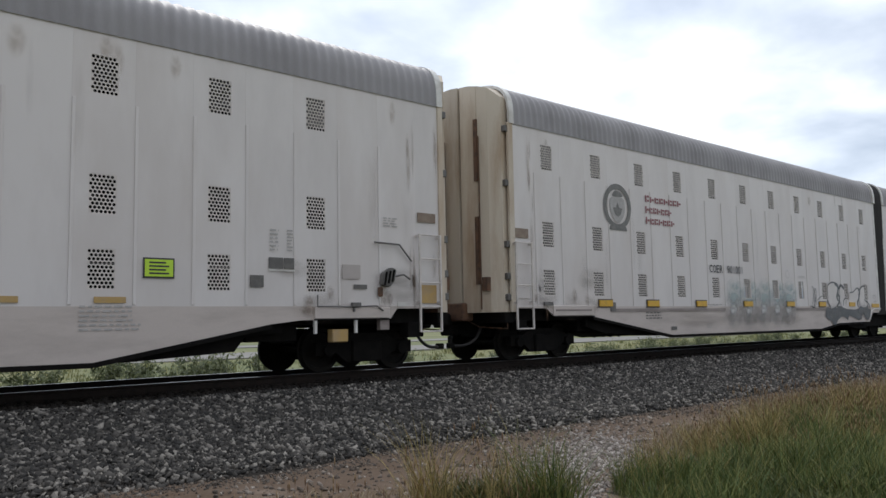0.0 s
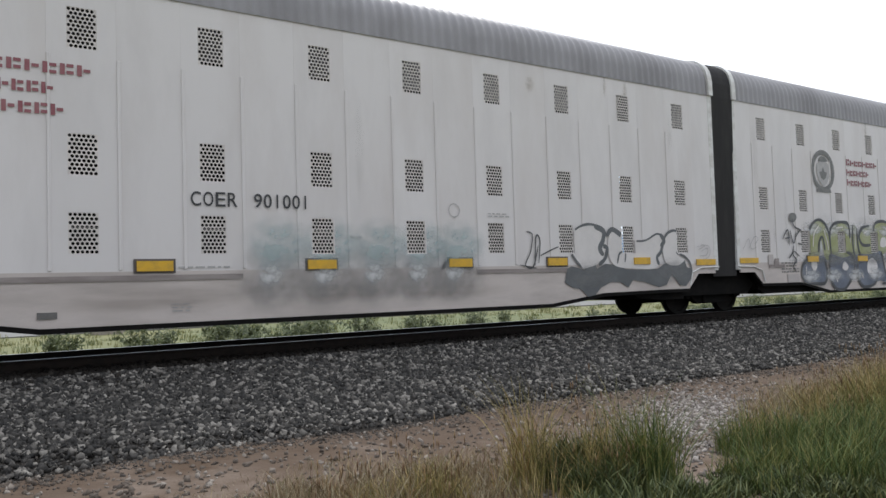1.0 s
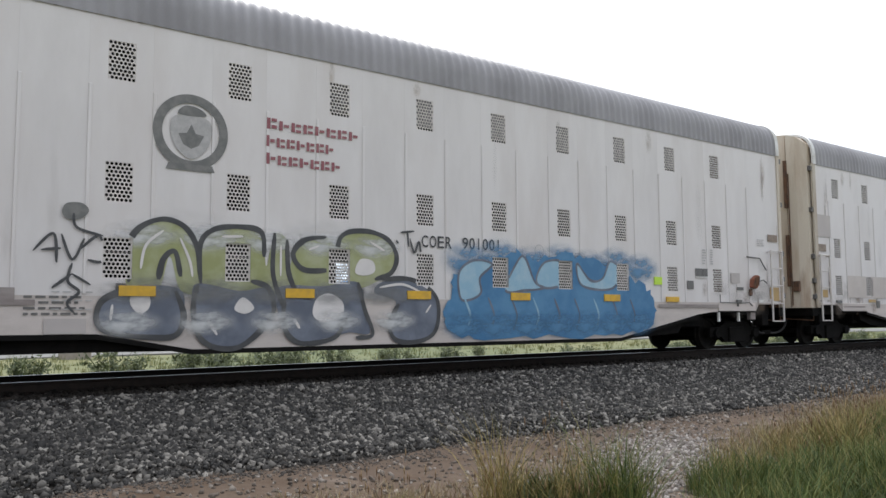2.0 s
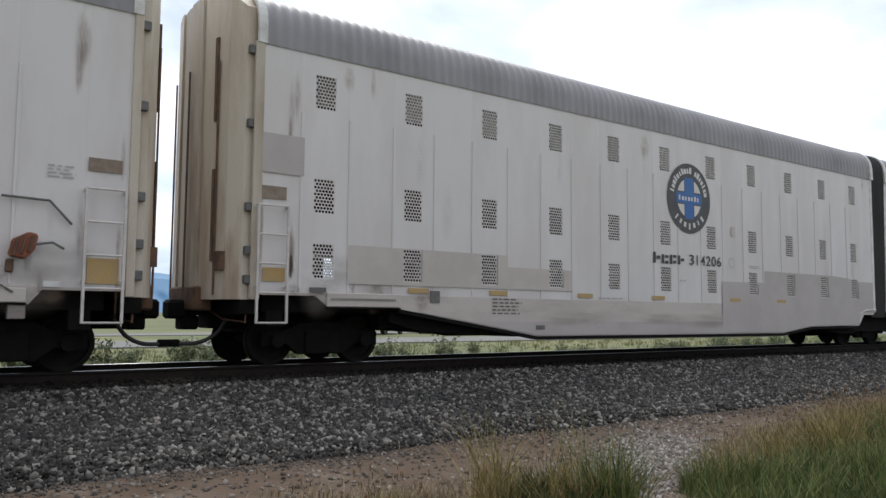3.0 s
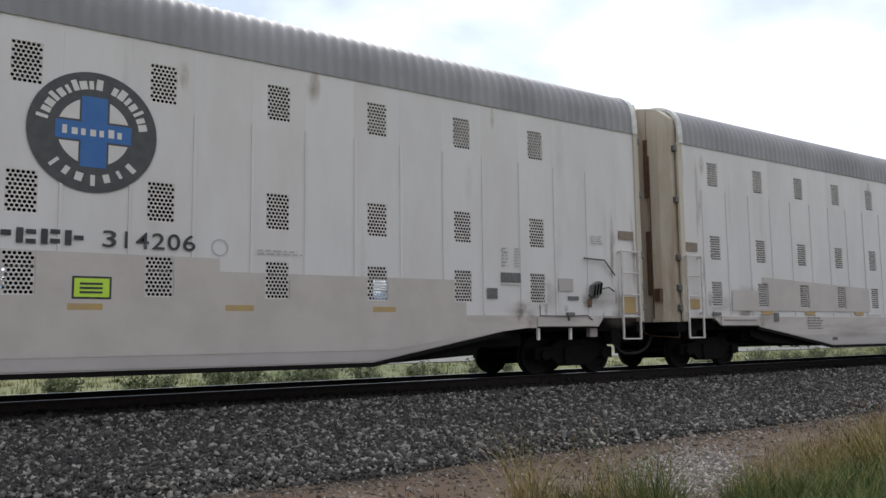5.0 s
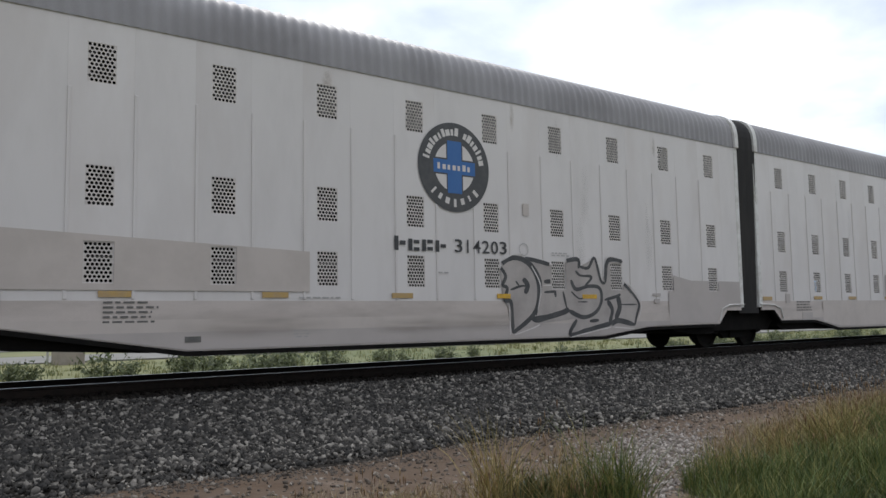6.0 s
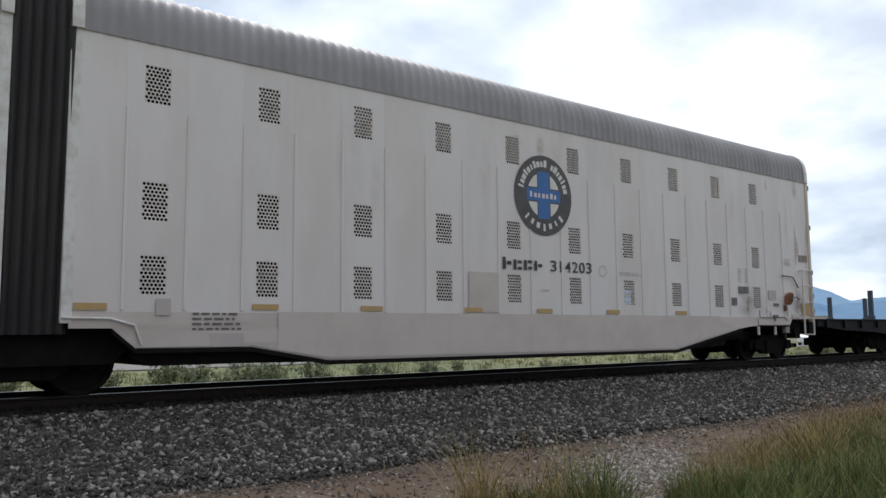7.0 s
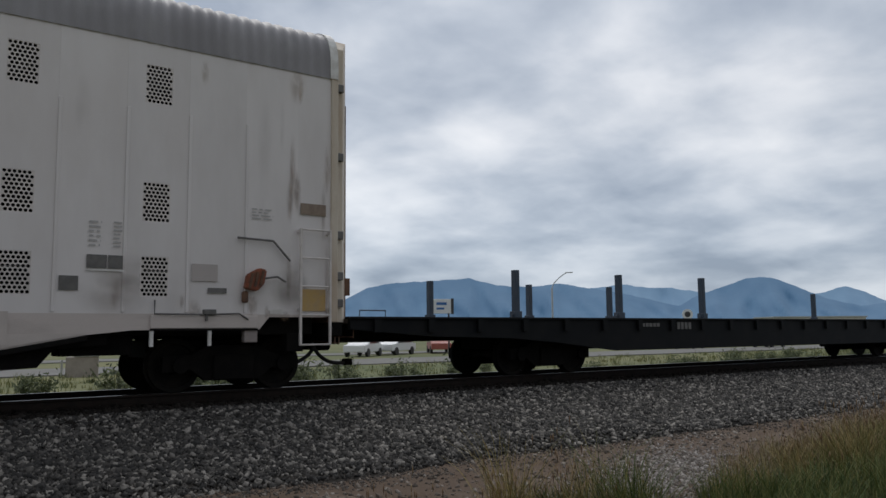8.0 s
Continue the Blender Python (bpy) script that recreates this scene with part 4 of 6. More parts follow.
def common_marks(u, s, left, bright, covered=()):
    """Reflectors, data stencils and plates that the units share."""
    if left:
        xs = [2.95, 5.0, 7.4, 10.1, 12.95, 15.4, 17.95] if bright else [2.9, 4.85, 7.35, 9.85, 13.0, 15.2]
        s.plate("label_plate", 0.0, 0.44, 2.62, 2.83, "brown_plate")
        s.plate("label_plate", 0.05, 0.44, 1.28, 1.5, "ochre" if not bright else "white")
        s.bars("stencil", 4.92, 5.72, 0.78, 1.13, 5, "dark_plate")
        s.bars("stencil", 8.0, 8.9, 1.14, 1.2, 1)
        s.plate("label_plate", 3.4, 3.62, 0.98, 1.2, "dark_plate")
        s.plate("drain_plate", 6.1, 6.35, 0.47, 0.56, "dark_plate")
        s.bars("stencil", 7.9, 8.2, 0.5, 0.65, 3)
        s.ring("stencil_ring", 13.1, 2.15, 0.115, 0.13, "faint")
        s.bars("stencil", 13.9, 14.5, 2.05, 2.15, 2)
        s.bars("stencil", 10.9, 11.2, 1.62, 1.68, 1)
    else:
        xs = [2.98, 5.59, 7.99, 10.49, 13.23] if bright else [2.74, 4.8, 7.18, 9.17, 11.4, 14.0]
        s.bars("stencil", 1.76, 2.62, 0.83, 1.14, 4, "dark_plate")
        s.plate("label_plate", 1.2, 1.42, 1.05, 1.3, "buff")
        s.plate("label_plate", 2.05, 2.6, 0.57, 0.78, "buff")
        s.ring("stencil_ring", 11.3, 2.12, 0.115, 0.13, "faint")
        s.bars("stencil", 11.9, 12.7, 2.05, 2.15, 2)
        s.bars("stencil", 9.3, 9.6, 1.62, 1.68, 1)
        s.bars("stencil", 16.87, 17.06, 2.05, 2.45, 6)
        s.bars("stencil", 17.2, 17.33, 2.05, 2.45, 7)
        s.plate("label_plate", 16.85, 17.12, 1.74, 1.93, "dark_plate")
        s.plate("label_plate", 17.14, 17.34, 1.74, 1.93, "dark_plate")
        s.plate("label_ledge", 16.85, 17.35, 1.70, 1.725, "trim")
        s.plate("label_plate", 16.5, 16.75, 1.42, 1.62, "dark_plate")
        s.plate("label_plate", 18.35, 18.75, 1.6, 1.86, "buff")
        s.plate("label_plate", 18.6, 18.9, 1.42, 1.5, "dark_plate")
        s.bars("stencil", 19.3, 19.7, 2.62, 2.82, 4)
        s.plate("label_plate", 20.15, 20.62, 2.76, 2.95, "brown_plate")
        s.plate("label_plate", 20.18, 20.62, 1.16, 1.52, "ochre")
        s.plate("label_plate", 19.62, 19.85, 1.1, 1.18, "trim")
    for x in xs:
        if x in covered:
            continue
        if bright:
            s.plate("reflector_frame", x - 0.04, x + 0.56, 1.07, 1.28, "dark_frame", depth=0.004)
            s.plate("reflector", x, x + 0.52, 1.10, 1.25, "yellow", "bright yellow reflector strip", depth=0.03)
        else:
            s.plate("reflector", x, x + 0.46, 1.15, 1.24, "ochre", "faded ochre reflector strip")


def weathering(s, left, seed, amount):
    """Grime clouds and rust runs on the panels."""
    rnd = random.Random(seed)
    L = LEFT_L if left else RIGHT_L
    for k in range(amount):
        s.haze("grime_run", rnd.uniform(0.6, L - 0.6), rnd.uniform(1.8, 4.6), rnd.uniform(0.05, 0.22), rnd.uniform(0.4, 1.1), "haze_dark", layer=-1)
    for k in range(amount // 2):
        s.haze("rust_run", rnd.uniform(0.3, L - 0.3), rnd.uniform(4.7, 5.0), rnd.uniform(0.05, 0.2), rnd.uniform(0.15, 0.4), "haze_rust", layer=-1)
    for k in range(3):
        s.haze("grime_splash", (7.4 if left else 6.2) + 2.7 * k + rnd.uniform(-0.6, 0.6), rnd.uniform(0.60, 0.72), rnd.uniform(1.0, 2.1), rnd.uniform(0.17, 0.25), "haze_grime", layer=1.5)
    # rust and dirt gather where the side meets its end post and the ladder
    ends = (0.52, 0.6, -0.02) if left else (20.05, 19.95, 20.62)
    for k in range(9):
        s.haze("rust_run", ends[k % 3] + rnd.uniform(-0.05, 0.05), rnd.uniform(1.2, 4.7), rnd.uniform(0.03, 0.08), rnd.uniform(0.25, 0.8), "haze_brown", layer=0.5)
    for k in range(7):
        x = rnd.uniform(0.5, 3.4) if left else rnd.uniform(17.2, 20.3)
        s.haze("rust_run", x, rnd.uniform(0.95, 1.5), rnd.uniform(0.04, 0.2), rnd.uniform(0.1, 0.3), "haze_brown", layer=0.5)
    for k in range(4):
        x = rnd.uniform(0.6, 3.4) if left else rnd.uniform(17.0, 20.2)
        s.haze("grime_stain", x, rnd.uniform(1.0, 1.8), rnd.uniform(0.4, 0.8), rnd.uniform(0.2, 0.45), "haze_grime", layer=0.5)
    for x in ((0.35, 0.9) if left else (20.3, 19.4, 18.2)):
        s.haze("grime_stain", x, 1.4, 0.5, 0.45, "haze_dark", layer=-1)


def lower_band(s, left):
    pts = [(3.05, 0.82), (6.13, 0.36), (15.5, 0.35), (17.0, 0.52), (19.8, 0.54), (20.1, 0.82)] if left else [(0.95, 0.82), (0.95, 0.58), (2.75, 0.58), (4.15, 0.33), (14.0, 0.31), (16.9, 0.82)]
    s.fill("lower_band", pts, "buff_light", "pale grey painted lower band", layer=0, smooth=False)
    pts = [(4.3, 0.63), (6.13, 0.36), (15.5, 0.35), (17.0, 0.52), (17.9, 0.53), (17.9, 0.63)] if left else [(2.45, 0.63), (2.75, 0.58), (4.15, 0.33), (14.0, 0.31), (15.85, 0.63)]
    s.fill("grime_band", pts, "buff", "grey grime along the lower edge", layer=0.4, smooth=False)


def round_cross_emblem(s, cx, cz=3.67, r=0.87):
    """A round railway emblem: dark ring with pale marks, blue cross on white."""
    s.ring("emblem_ring", cx, cz, 0.60 * r, r, "slate", "dark slate ring of a round emblem", layer=1)
    s.ring("emblem_disc", cx, cz, 0.0001, 0.60 * r, "slate", layer=1)
    w, h, q = 0.20 * r, 0.15 * r, 0.585 * r
    for sx in (-1, 1):
        for sz in (-1, 1):
            x0, z0 = w + 0.03 * r, h + 0.035 * r
            a0, a1 = math.asin(z0 / (0.56 * r)), math.acos(x0 / (0.56 * r))
            pts = [(x0, z0)] + [(0.56 * r * math.cos(a0 + (a1 - a0) * k / 8), 0.56 * r * math.sin(a0 + (a1 - a0) * k / 8)) for k in range(9)]
            bm = bmesh.new()
            bm.faces.new([bm.verts.new((cx + sx * x, 0, cz + sz * z)) for x, z in pts])
            s.put("emblem_quarter", bm, "spray_white", layer=2)
    bm = bmesh.new()
    for a, b, c, d in ((-w, w, -q, q), (-q, -w, -h, h), (w, q, -h, h)):
        bm.faces.new([bm.verts.new((cx + x, 0, cz + z)) for x, z in ((a, c), (b, c), (b, d), (a, d))])
    s.put("emblem_cross", bm, "blue", "blue cross of a round emblem", layer=2)
    bm = bmesh.new()
    for start, stop, n in ((172, 8, 18), (215, 325, 7)):
        for i in range(n):
            a = radians(start + (stop - start) * (i + 0.5) / n)
            if n == 18 and i == 10:
                continue
            c, t = Vector((math.cos(a), math.sin(a))), Vector((-math.sin(a), math.cos(a)))
            wide = 0.028 + 0.03 * ((i * 7) % 5) / 4
            tall = 0.89 if i % 3 == 0 else 0.85
            for o0, o1, r0, r1 in ((-wide, wide, 0.71, tall),):
                pts = [c * rr * r + t * oo * r for oo, rr in ((o0, r0), (o1, r0), (o1, r1), (o0, r1))]
                bm.faces.new([bm.verts.new((cx + p.x, 0, cz + p.y)) for p in pts])
    tagged(s.put("emblem_bar", bm, "spray_white", layer=2), kind="stuff")
    bm = bmesh.new()
    for i in range(7):
        a = cx - 0.48 * r + i * 0.14 * r
        for u0, u1, v0, v1 in ((0, 0.07 + 0.02 * (i % 2), -0.07, 0.07 if i in (0, 5) else 0.04),):
            bm.faces.new([bm.verts.new((a + x * r, 0, cz + z * r)) for x, z in ((u0, v0), (u1, v0), (u1, v1), (u0, v1))])
    tagged(s.put("emblem_bar", bm, "spray_white", layer=3), kind="stuff")


def shield_emblem(s, cx, cz=3.62, r=0.585):
    """A weathered grey shield in a ring, with three rows of red bars beside it."""
    s.ring("emblem_ring", cx, cz, 0.76 * r, r, "grey_emblem", "weathered grey ring of a shield emblem", layer=1)
    s.fill("emblem_base", [(cx - 0.34, cz - 0.50), (cx + 0.34, cz - 0.50), (cx + 0.38, cz - 0.60), (cx - 0.38, cz - 0.60)], "grey_emblem", smooth=False, step=0.02)
    s.fill("emblem_shield", [(cx - 0.30, cz + 0.18), (cx, cz + 0.26), (cx + 0.30, cz + 0.18), (cx + 0.27, cz - 0.2), (cx, cz - 0.42), (cx - 0.27, cz - 0.2)], "faint", layer=1, step=0.02)
    s.fill("emblem_leaf", [(cx, cz + 0.12), (cx + 0.07, cz - 0.02), (cx + 0.2, cz - 0.04), (cx + 0.12, cz - 0.2), (cx, cz - 0.26), (cx - 0.12, cz - 0.2), (cx - 0.2, cz - 0.04), (cx - 0.07, cz - 0.02)],
           "grey_emblem", layer=2, step=0.015, smooth=False)
    s.fill("emblem_crest", [(cx - 0.2, cz + 0.26), (cx - 0.1, cz + 0.40), (cx + 0.12, cz + 0.38), (cx + 0.22, cz + 0.27)], "grey_emblem", layer=2, step=0.02)
    x = cx + 1.22
    for z, n, w in ((3.85, 8, 1.76), (3.56, 7, 1.27), (3.27, 7, 1.40)):
        s.blocks("letter_block", x, x + w, z, z + 0.185, n, "red")


def build_cars():
    cars = []
    white = "white two-unit autorack car with perforated vents and a grey roof"
    # last unit of the leading car
    u, s = autorack_unit(-79.01, "right", 10, "white autorack unit with vents and a yellow-green placard", "autorack units")
    common_marks(u, s, False, False)
    s.plate("placard_frame", 14.71, 15.2, 1.53, 1.84, "ink", depth=0.005)
    p = s.plate("placard", 14.735, 15.175, 1.555, 1.815, "placard", "yellow-green warning placard", depth=0.012)
    for i in range(4):
        part("placard_bar", boxes((14.80, 15.11 - 0.05 * (i % 2), -HALF - 0.032, -HALF - 0.029, 1.59 + 0.055 * i, 1.615 + 0.055 * i)), "ink", p)
    s.bars("stencil", 13.8, 14.7, 0.75, 1.15, 6)
    part("brake_box", boxes((18.16, 18.50, -HALF + 0.02, -HALF + 0.2, 0.46, 0.69), bevel=0.015), "ochre", u, "ochre painted brake box")
    weathering(s, False, 30, 14)
    s.plate("reflector", 12.4, 13.0, 1.15, 1.24, "ochre")
    cars.append(u)

    # car with the shield emblem, first unit
    u, s = autorack_unit(-56.05, "left", 11, "white autorack unit with a grey shield emblem and faded spray paint", "autorack units")
    common_marks(u, s, True, True)
    shield_emblem(s, 3.85)
    weathering(s, True, 31, 8)
    s.text("lettering", "COER", 8.2, 8.93, 2.08, 2.30, "ink")
    s.text("lettering", "901001", 9.2, 10.15, 2.08, 2.30, "ink")
    s.fill("stripe", [(3.4, 0.965), (9.0, 0.965), (9.0, 1.045), (3.4, 1.045)], "stripe", smooth=False, step=0.02)
    s.fill("stripe", [(13.6, 0.965), (16.0, 0.965), (16.0, 1.045), (13.6, 1.045)], "stripe", smooth=False, step=0.02)
    # faded round letters
    for i, cx in enumerate((9.5, 10.45, 11.4, 12.3, 13.1)):
        s.haze("faded_spray", cx, 0.95, 0.85, 0.66, "haze_grey", "faded grey spray paint")
        s.haze("faded_spray", cx + 0.1, 1.5, 0.72, 0.55, "haze_aqua", "faded aqua spray paint")
        s.haze("faded_spray", cx - 0.05, 1.02, 0.30, 0.24, "haze_pale", layer=2)
    # outlined grey and white piece beside the bellows
    s.fill("spray_fill", [(15.85, 0.75), (15.92, 1.02), (16.05, 1.08), (16.25, 1.04), (16.42, 1.0), (16.52, 1.12), (16.62, 1.5), (16.72, 1.5), (16.7, 1.2), (16.8, 1.02), (17.05, 1.12), (17.35, 1.1), (17.42, 1.3), (17.52, 1.12),
                          (17.65, 1.0), (18.0, 0.98), (18.5, 0.98), (18.75, 1.0), (18.95, 1.1), (19.2, 1.14), (19.45, 1.05), (19.55, 1.25), (19.68, 1.2), (19.75, 1.02), (19.95, 0.98), (19.9, 0.75), (19.7, 0.58), (19.5, 0.6),
                          (19.2, 0.86), (19.0, 0.62), (18.75, 0.58), (18.3, 0.7), (17.9, 0.76), (17.75, 0.6), (17.5, 0.72), (17.2, 0.73), (16.9, 0.62), (16.7, 0.45), (16.5, 0.44), (16.3, 0.6), (16.05, 0.64)],
           "spray_grey", "charcoal spray paint", layer=1, smooth=False)
    s.fill("spray_fill", [(16.3, 1.06), (16.05, 1.4), (16.12, 1.78), (16.5, 1.95), (16.95, 1.88), (17.1, 1.6), (16.95, 1.2), (16.6, 1.06)], "spray_white", layer=1)
    s.fill("spray_fill", [(17.3, 1.1), (17.15, 1.5), (17.3, 1.8), (17.9, 1.66), (18.4, 1.66), (18.9, 1.78), (18.8, 1.3), (18.7, 1.02), (18.0, 1.0)], "spray_white", layer=1)
    s.fill("spray_fill", [(19.0, 1.15), (18.95, 1.6), (19.3, 1.84), (19.6, 1.7), (19.45, 1.3), (19.7, 1.2), (19.4, 1.06)], "spray_white", layer=1)
    for pts, w in (([(16.35, 1.04), (16.05, 1.38), (16.1, 1.76), (16.5, 1.95), (16.95, 1.9), (17.12, 1.72)], 0.06), ([(16.75, 1.92), (17.02, 1.82), (17.0, 1.62), (16.9, 1.45), (17.0, 1.3)], 0.13),
                   ([(16.85, 1.1), (17.05, 1.24), (17.12, 1.45), (17.0, 1.5)], 0.11), ([(17.12, 1.72), (17.3, 1.86), (17.6, 1.72), (17.75, 1.66)], 0.12), ([(17.7, 1.68), (17.95, 1.62), (18.35, 1.63), (18.75, 1.78), (18.95, 1.7)], 0.05),
                   ([(18.85, 1.78), (18.98, 1.62), (18.85, 1.5)], 0.12), ([(18.95, 1.6), (18.86, 1.38), (18.72, 1.25), (18.78, 1.08)], 0.10), ([(18.98, 1.68), (19.15, 1.82), (19.4, 1.86), (19.6, 1.74)], 0.08),
                   ([(19.45, 1.82), (19.6, 1.62), (19.48, 1.4), (19.42, 1.32)], 0.15), ([(19.5, 1.32), (19.7, 1.26), (19.88, 1.1), (19.95, 0.8)], 0.06), ([(17.42, 1.12), (17.5, 1.34), (17.68, 1.36), (17.66, 1.15)], 0.05),
                   ([(19.0, 0.62), (19.22, 0.86), (19.5, 0.6)], 0.03)):
        s.stroke("spray_line", pts, w, "spray_grey", layer=2)
    s.haze("spray_haze", 16.6, 0.9, 0.9, 0.35, "haze_grey", layer=3)
    s.haze("spray_haze", 19.2, 0.95, 0.7, 0.35, "haze_grey", layer=3)
    for pts in ([(14.85, 1.78), (15.0, 1.72), (14.95, 1.4), (14.8, 1.12), (15.0, 1.08), (15.15, 1.5)], [(15.05, 1.1), (15.1, 1.68), (15.2, 1.6), (15.15, 1.15)], [(15.2, 1.3), (15.6, 1.45), (15.9, 1.52)],
                [(14.65, 1.12), (15.1, 1.05)]):
        s.stroke("spray_tag", pts, 0.03, "spray_line", layer=2)
    for pts in ([(20.15, 1.5), (20.45, 1.52), (20.2, 1.42)], [(20.3, 1.38), (20.55, 1.46), (20.5, 1.3), (20.25, 1.28)], [(20.3, 1.55), (20.6, 1.5), (20.62, 1.3), (20.45, 1.2)]):
        s.stroke("pen_tag", pts, 0.018, "faint", layer=2)
    s.plate("reflector", 20.12, 20.84, 1.06, 1.20, "yellow", "long yellow reflector strip", depth=0.012)
    cars.append(u)

    # second unit, with the green and blue pieces
    u, s = autorack_unit(-34.2, "right", 10, "white autorack unit with green and blue spray-painted letters", "autorack units")
    shorten(u, s, SHORT)
    common_marks(u, s, False, True)
    shield_emblem(s, 3.99)
    weathering(s, False, 32, 8)
    s.text("lettering", "COER", 8.32, 9.02, 2.06, 2.28, "ink")
    s.text("lettering", "901001", 9.28, 10.25, 2.07, 2.29, "ink")
    s.plate("reflector", -0.02, 0.74, 1.09, 1.22, "yellow", "long yellow reflector strip", depth=0.012)
    s.fill("stripe", [(1.2, 0.96), (1.9, 0.96), (1.9, 1.04), (1.2, 1.04)], "stripe", smooth=False, step=0.02)
    s.fill("stripe", [(1.45, 1.0), (1.65, 1.0), (1.65, 1.2), (1.45, 1.2)], "stripe", smooth=False, step=0.02)
    s.haze("spray_haze", 4.0, 1.75, 1.3, 0.75, "haze_pale", layer=0)
    s.haze("spray_haze", 6.4, 1.75, 1.5, 0.75, "haze_pale", layer=0)
    upper = [[(3.12, 1.2), (3.07, 1.75), (3.24, 2.09), (3.59, 2.25), (3.92, 2.15), (4.12, 1.83), (4.2, 1.2), (3.87, 1.2), (3.7, 1.7), (3.54, 1.2)],
             [(4.2, 1.25), (4.16, 1.89), (4.37, 2.14), (4.8, 2.21), (5.16, 2.14), (5.25, 1.6), (5.37, 2.1), (5.6, 2.05), (5.64, 1.53), (5.8, 1.15), (5.0, 1.1)],
             [(5.72, 1.25), (5.72, 1.82), (5.93, 2.06), (6.33, 2.13), (6.5, 1.9), (6.45, 1.3)],
             [(6.5, 1.3), (6.52, 1.78), (6.61, 2.14), (7.08, 2.28), (7.55, 2.17), (7.76, 1.87), (7.65, 1.57), (7.3, 1.38), (6.9, 1.25)]]
    for pts in upper:
        s.fill("spray_fill", pts, "spray_green", "olive green spray letter", layer=1)
    lower = [[(3.12, 1.24), (2.76, 1.03), (2.70, 0.73), (2.92, 0.57), (3.46, 0.50), (3.82, 0.53), (3.93, 0.82), (3.85, 1.22)],
             [(4.12, 1.3), (4.07, 0.97), (4.14, 0.55), (4.39, 0.35), (4.82, 0.34), (5.23, 0.64), (5.39, 0.91), (5.3, 1.25), (4.8, 1.2)],
             [(5.45, 1.25), (5.57, 0.63), (5.86, 0.38), (6.5, 0.46), (6.8, 0.52), (7.2, 0.5), (7.1, 0.9), (6.96, 1.38), (6.3, 1.3)],
             [(7.47, 1.4), (8.1, 1.42), (8.64, 1.12), (8.65, 0.58), (8.32, 0.36), (7.77, 0.37), (7.61, 0.65), (7.75, 1.05), (7.3, 1.2)]]
    for pts in lower:
        s.fill("spray_fill", pts, "spray_navy", "slate blue spray letter", layer=1)
    for k in range(5):
        s.haze("spray_haze", 3.4 + 1.0 * k, 1.22, 0.7, 0.28, "haze_grey", layer=2)
    outlines = [[(3.12, 1.3), (3.07, 1.75), (3.24, 2.09), (3.59, 2.25), (3.92, 2.15), (4.12, 1.83), (4.16, 1.4)], [(3.54, 1.35), (3.61, 1.66), (3.78, 1.77), (3.87, 1.4)],
                [(3.12, 1.21), (2.76, 1.03), (2.70, 0.73), (2.92, 0.57), (3.46, 0.50), (3.82, 0.53), (3.93, 0.82), (3.80, 1.18)], [(4.18, 1.3), (4.16, 1.89), (4.37, 2.14), (4.80, 2.21), (5.16, 2.14), (5.21, 1.75)],
                [(4.14, 1.29), (4.07, 0.97), (4.14, 0.55), (4.39, 0.34), (4.82, 0.33), (5.23, 0.64), (5.39, 0.91), (5.29, 1.25), (4.99, 1.36)], [(5.39, 2.15), (5.37, 1.47), (5.58, 0.91)], [(5.61, 2.05), (5.64, 1.53), (5.78, 1.19)],
                [(6.33, 2.13), (5.93, 2.06), (5.72, 1.82), (5.91, 1.57), (6.39, 1.57)], [(5.58, 1.08), (5.57, 0.63), (5.86, 0.36), (6.50, 0.44), (6.72, 0.79)], [(6.52, 1.5), (6.61, 2.14), (7.08, 2.28), (7.55, 2.17), (7.76, 1.87), (7.65, 1.57), (7.30, 1.44)],
                [(7.47, 1.44), (8.10, 1.45), (8.64, 1.14), (8.65, 0.58), (8.32, 0.35), (7.77, 0.36), (7.61, 0.65), (7.81, 1.02)], [(6.96, 1.38), (7.10, 0.90), (7.26, 0.48), (6.92, 0.43)]]
    for pts in outlines:
        s.stroke("spray_line", pts, 0.10, "spray_line", layer=3)
    s.fill("spray_hole", [(3.15, 0.98), (3.17, 1.12), (3.4, 1.12), (3.42, 0.94), (3.28, 0.84)], "spray_white", layer=4)
    s.fill("spray_hole", [(4.72, 0.92), (4.86, 1.1), (5.05, 0.94), (4.9, 0.84)], "spray_white", layer=4)
    s.fill("spray_hole", [(6.1, 0.8), (6.15, 1.08), (6.4, 1.18), (6.65, 1.04), (6.65, 0.82), (6.38, 0.68)], "white", layer=4)
    s.fill("spray_hole", [(6.9, 1.55), (7.0, 1.78), (7.25, 1.76), (7.3, 1.58), (7.1, 1.5)], "spray_white", layer=4)
    for pts in ([(3.28, 1.5), (3.35, 1.85), (3.6, 2.08)], [(3.85, 1.98), (4.0, 1.65), (4.05, 1.4)], [(4.5, 2.04), (4.85, 2.06)], [(5.5, 1.95), (5.5, 1.45)], [(6.0, 1.9), (6.2, 1.98)], [(7.2, 2.1), (7.5, 1.95)],
                [(7.4, 1.3), (7.9, 1.36), (8.35, 1.2)], [(2.88, 0.75), (2.9, 0.98)], [(5.75, 0.75), (5.85, 0.6)], [(8.4, 0.85), (8.52, 1.0)], [(4.3, 0.75), (4.45, 0.52)]):
        s.stroke("spray_highlight", pts, 0.05, "spray_white", layer=4)
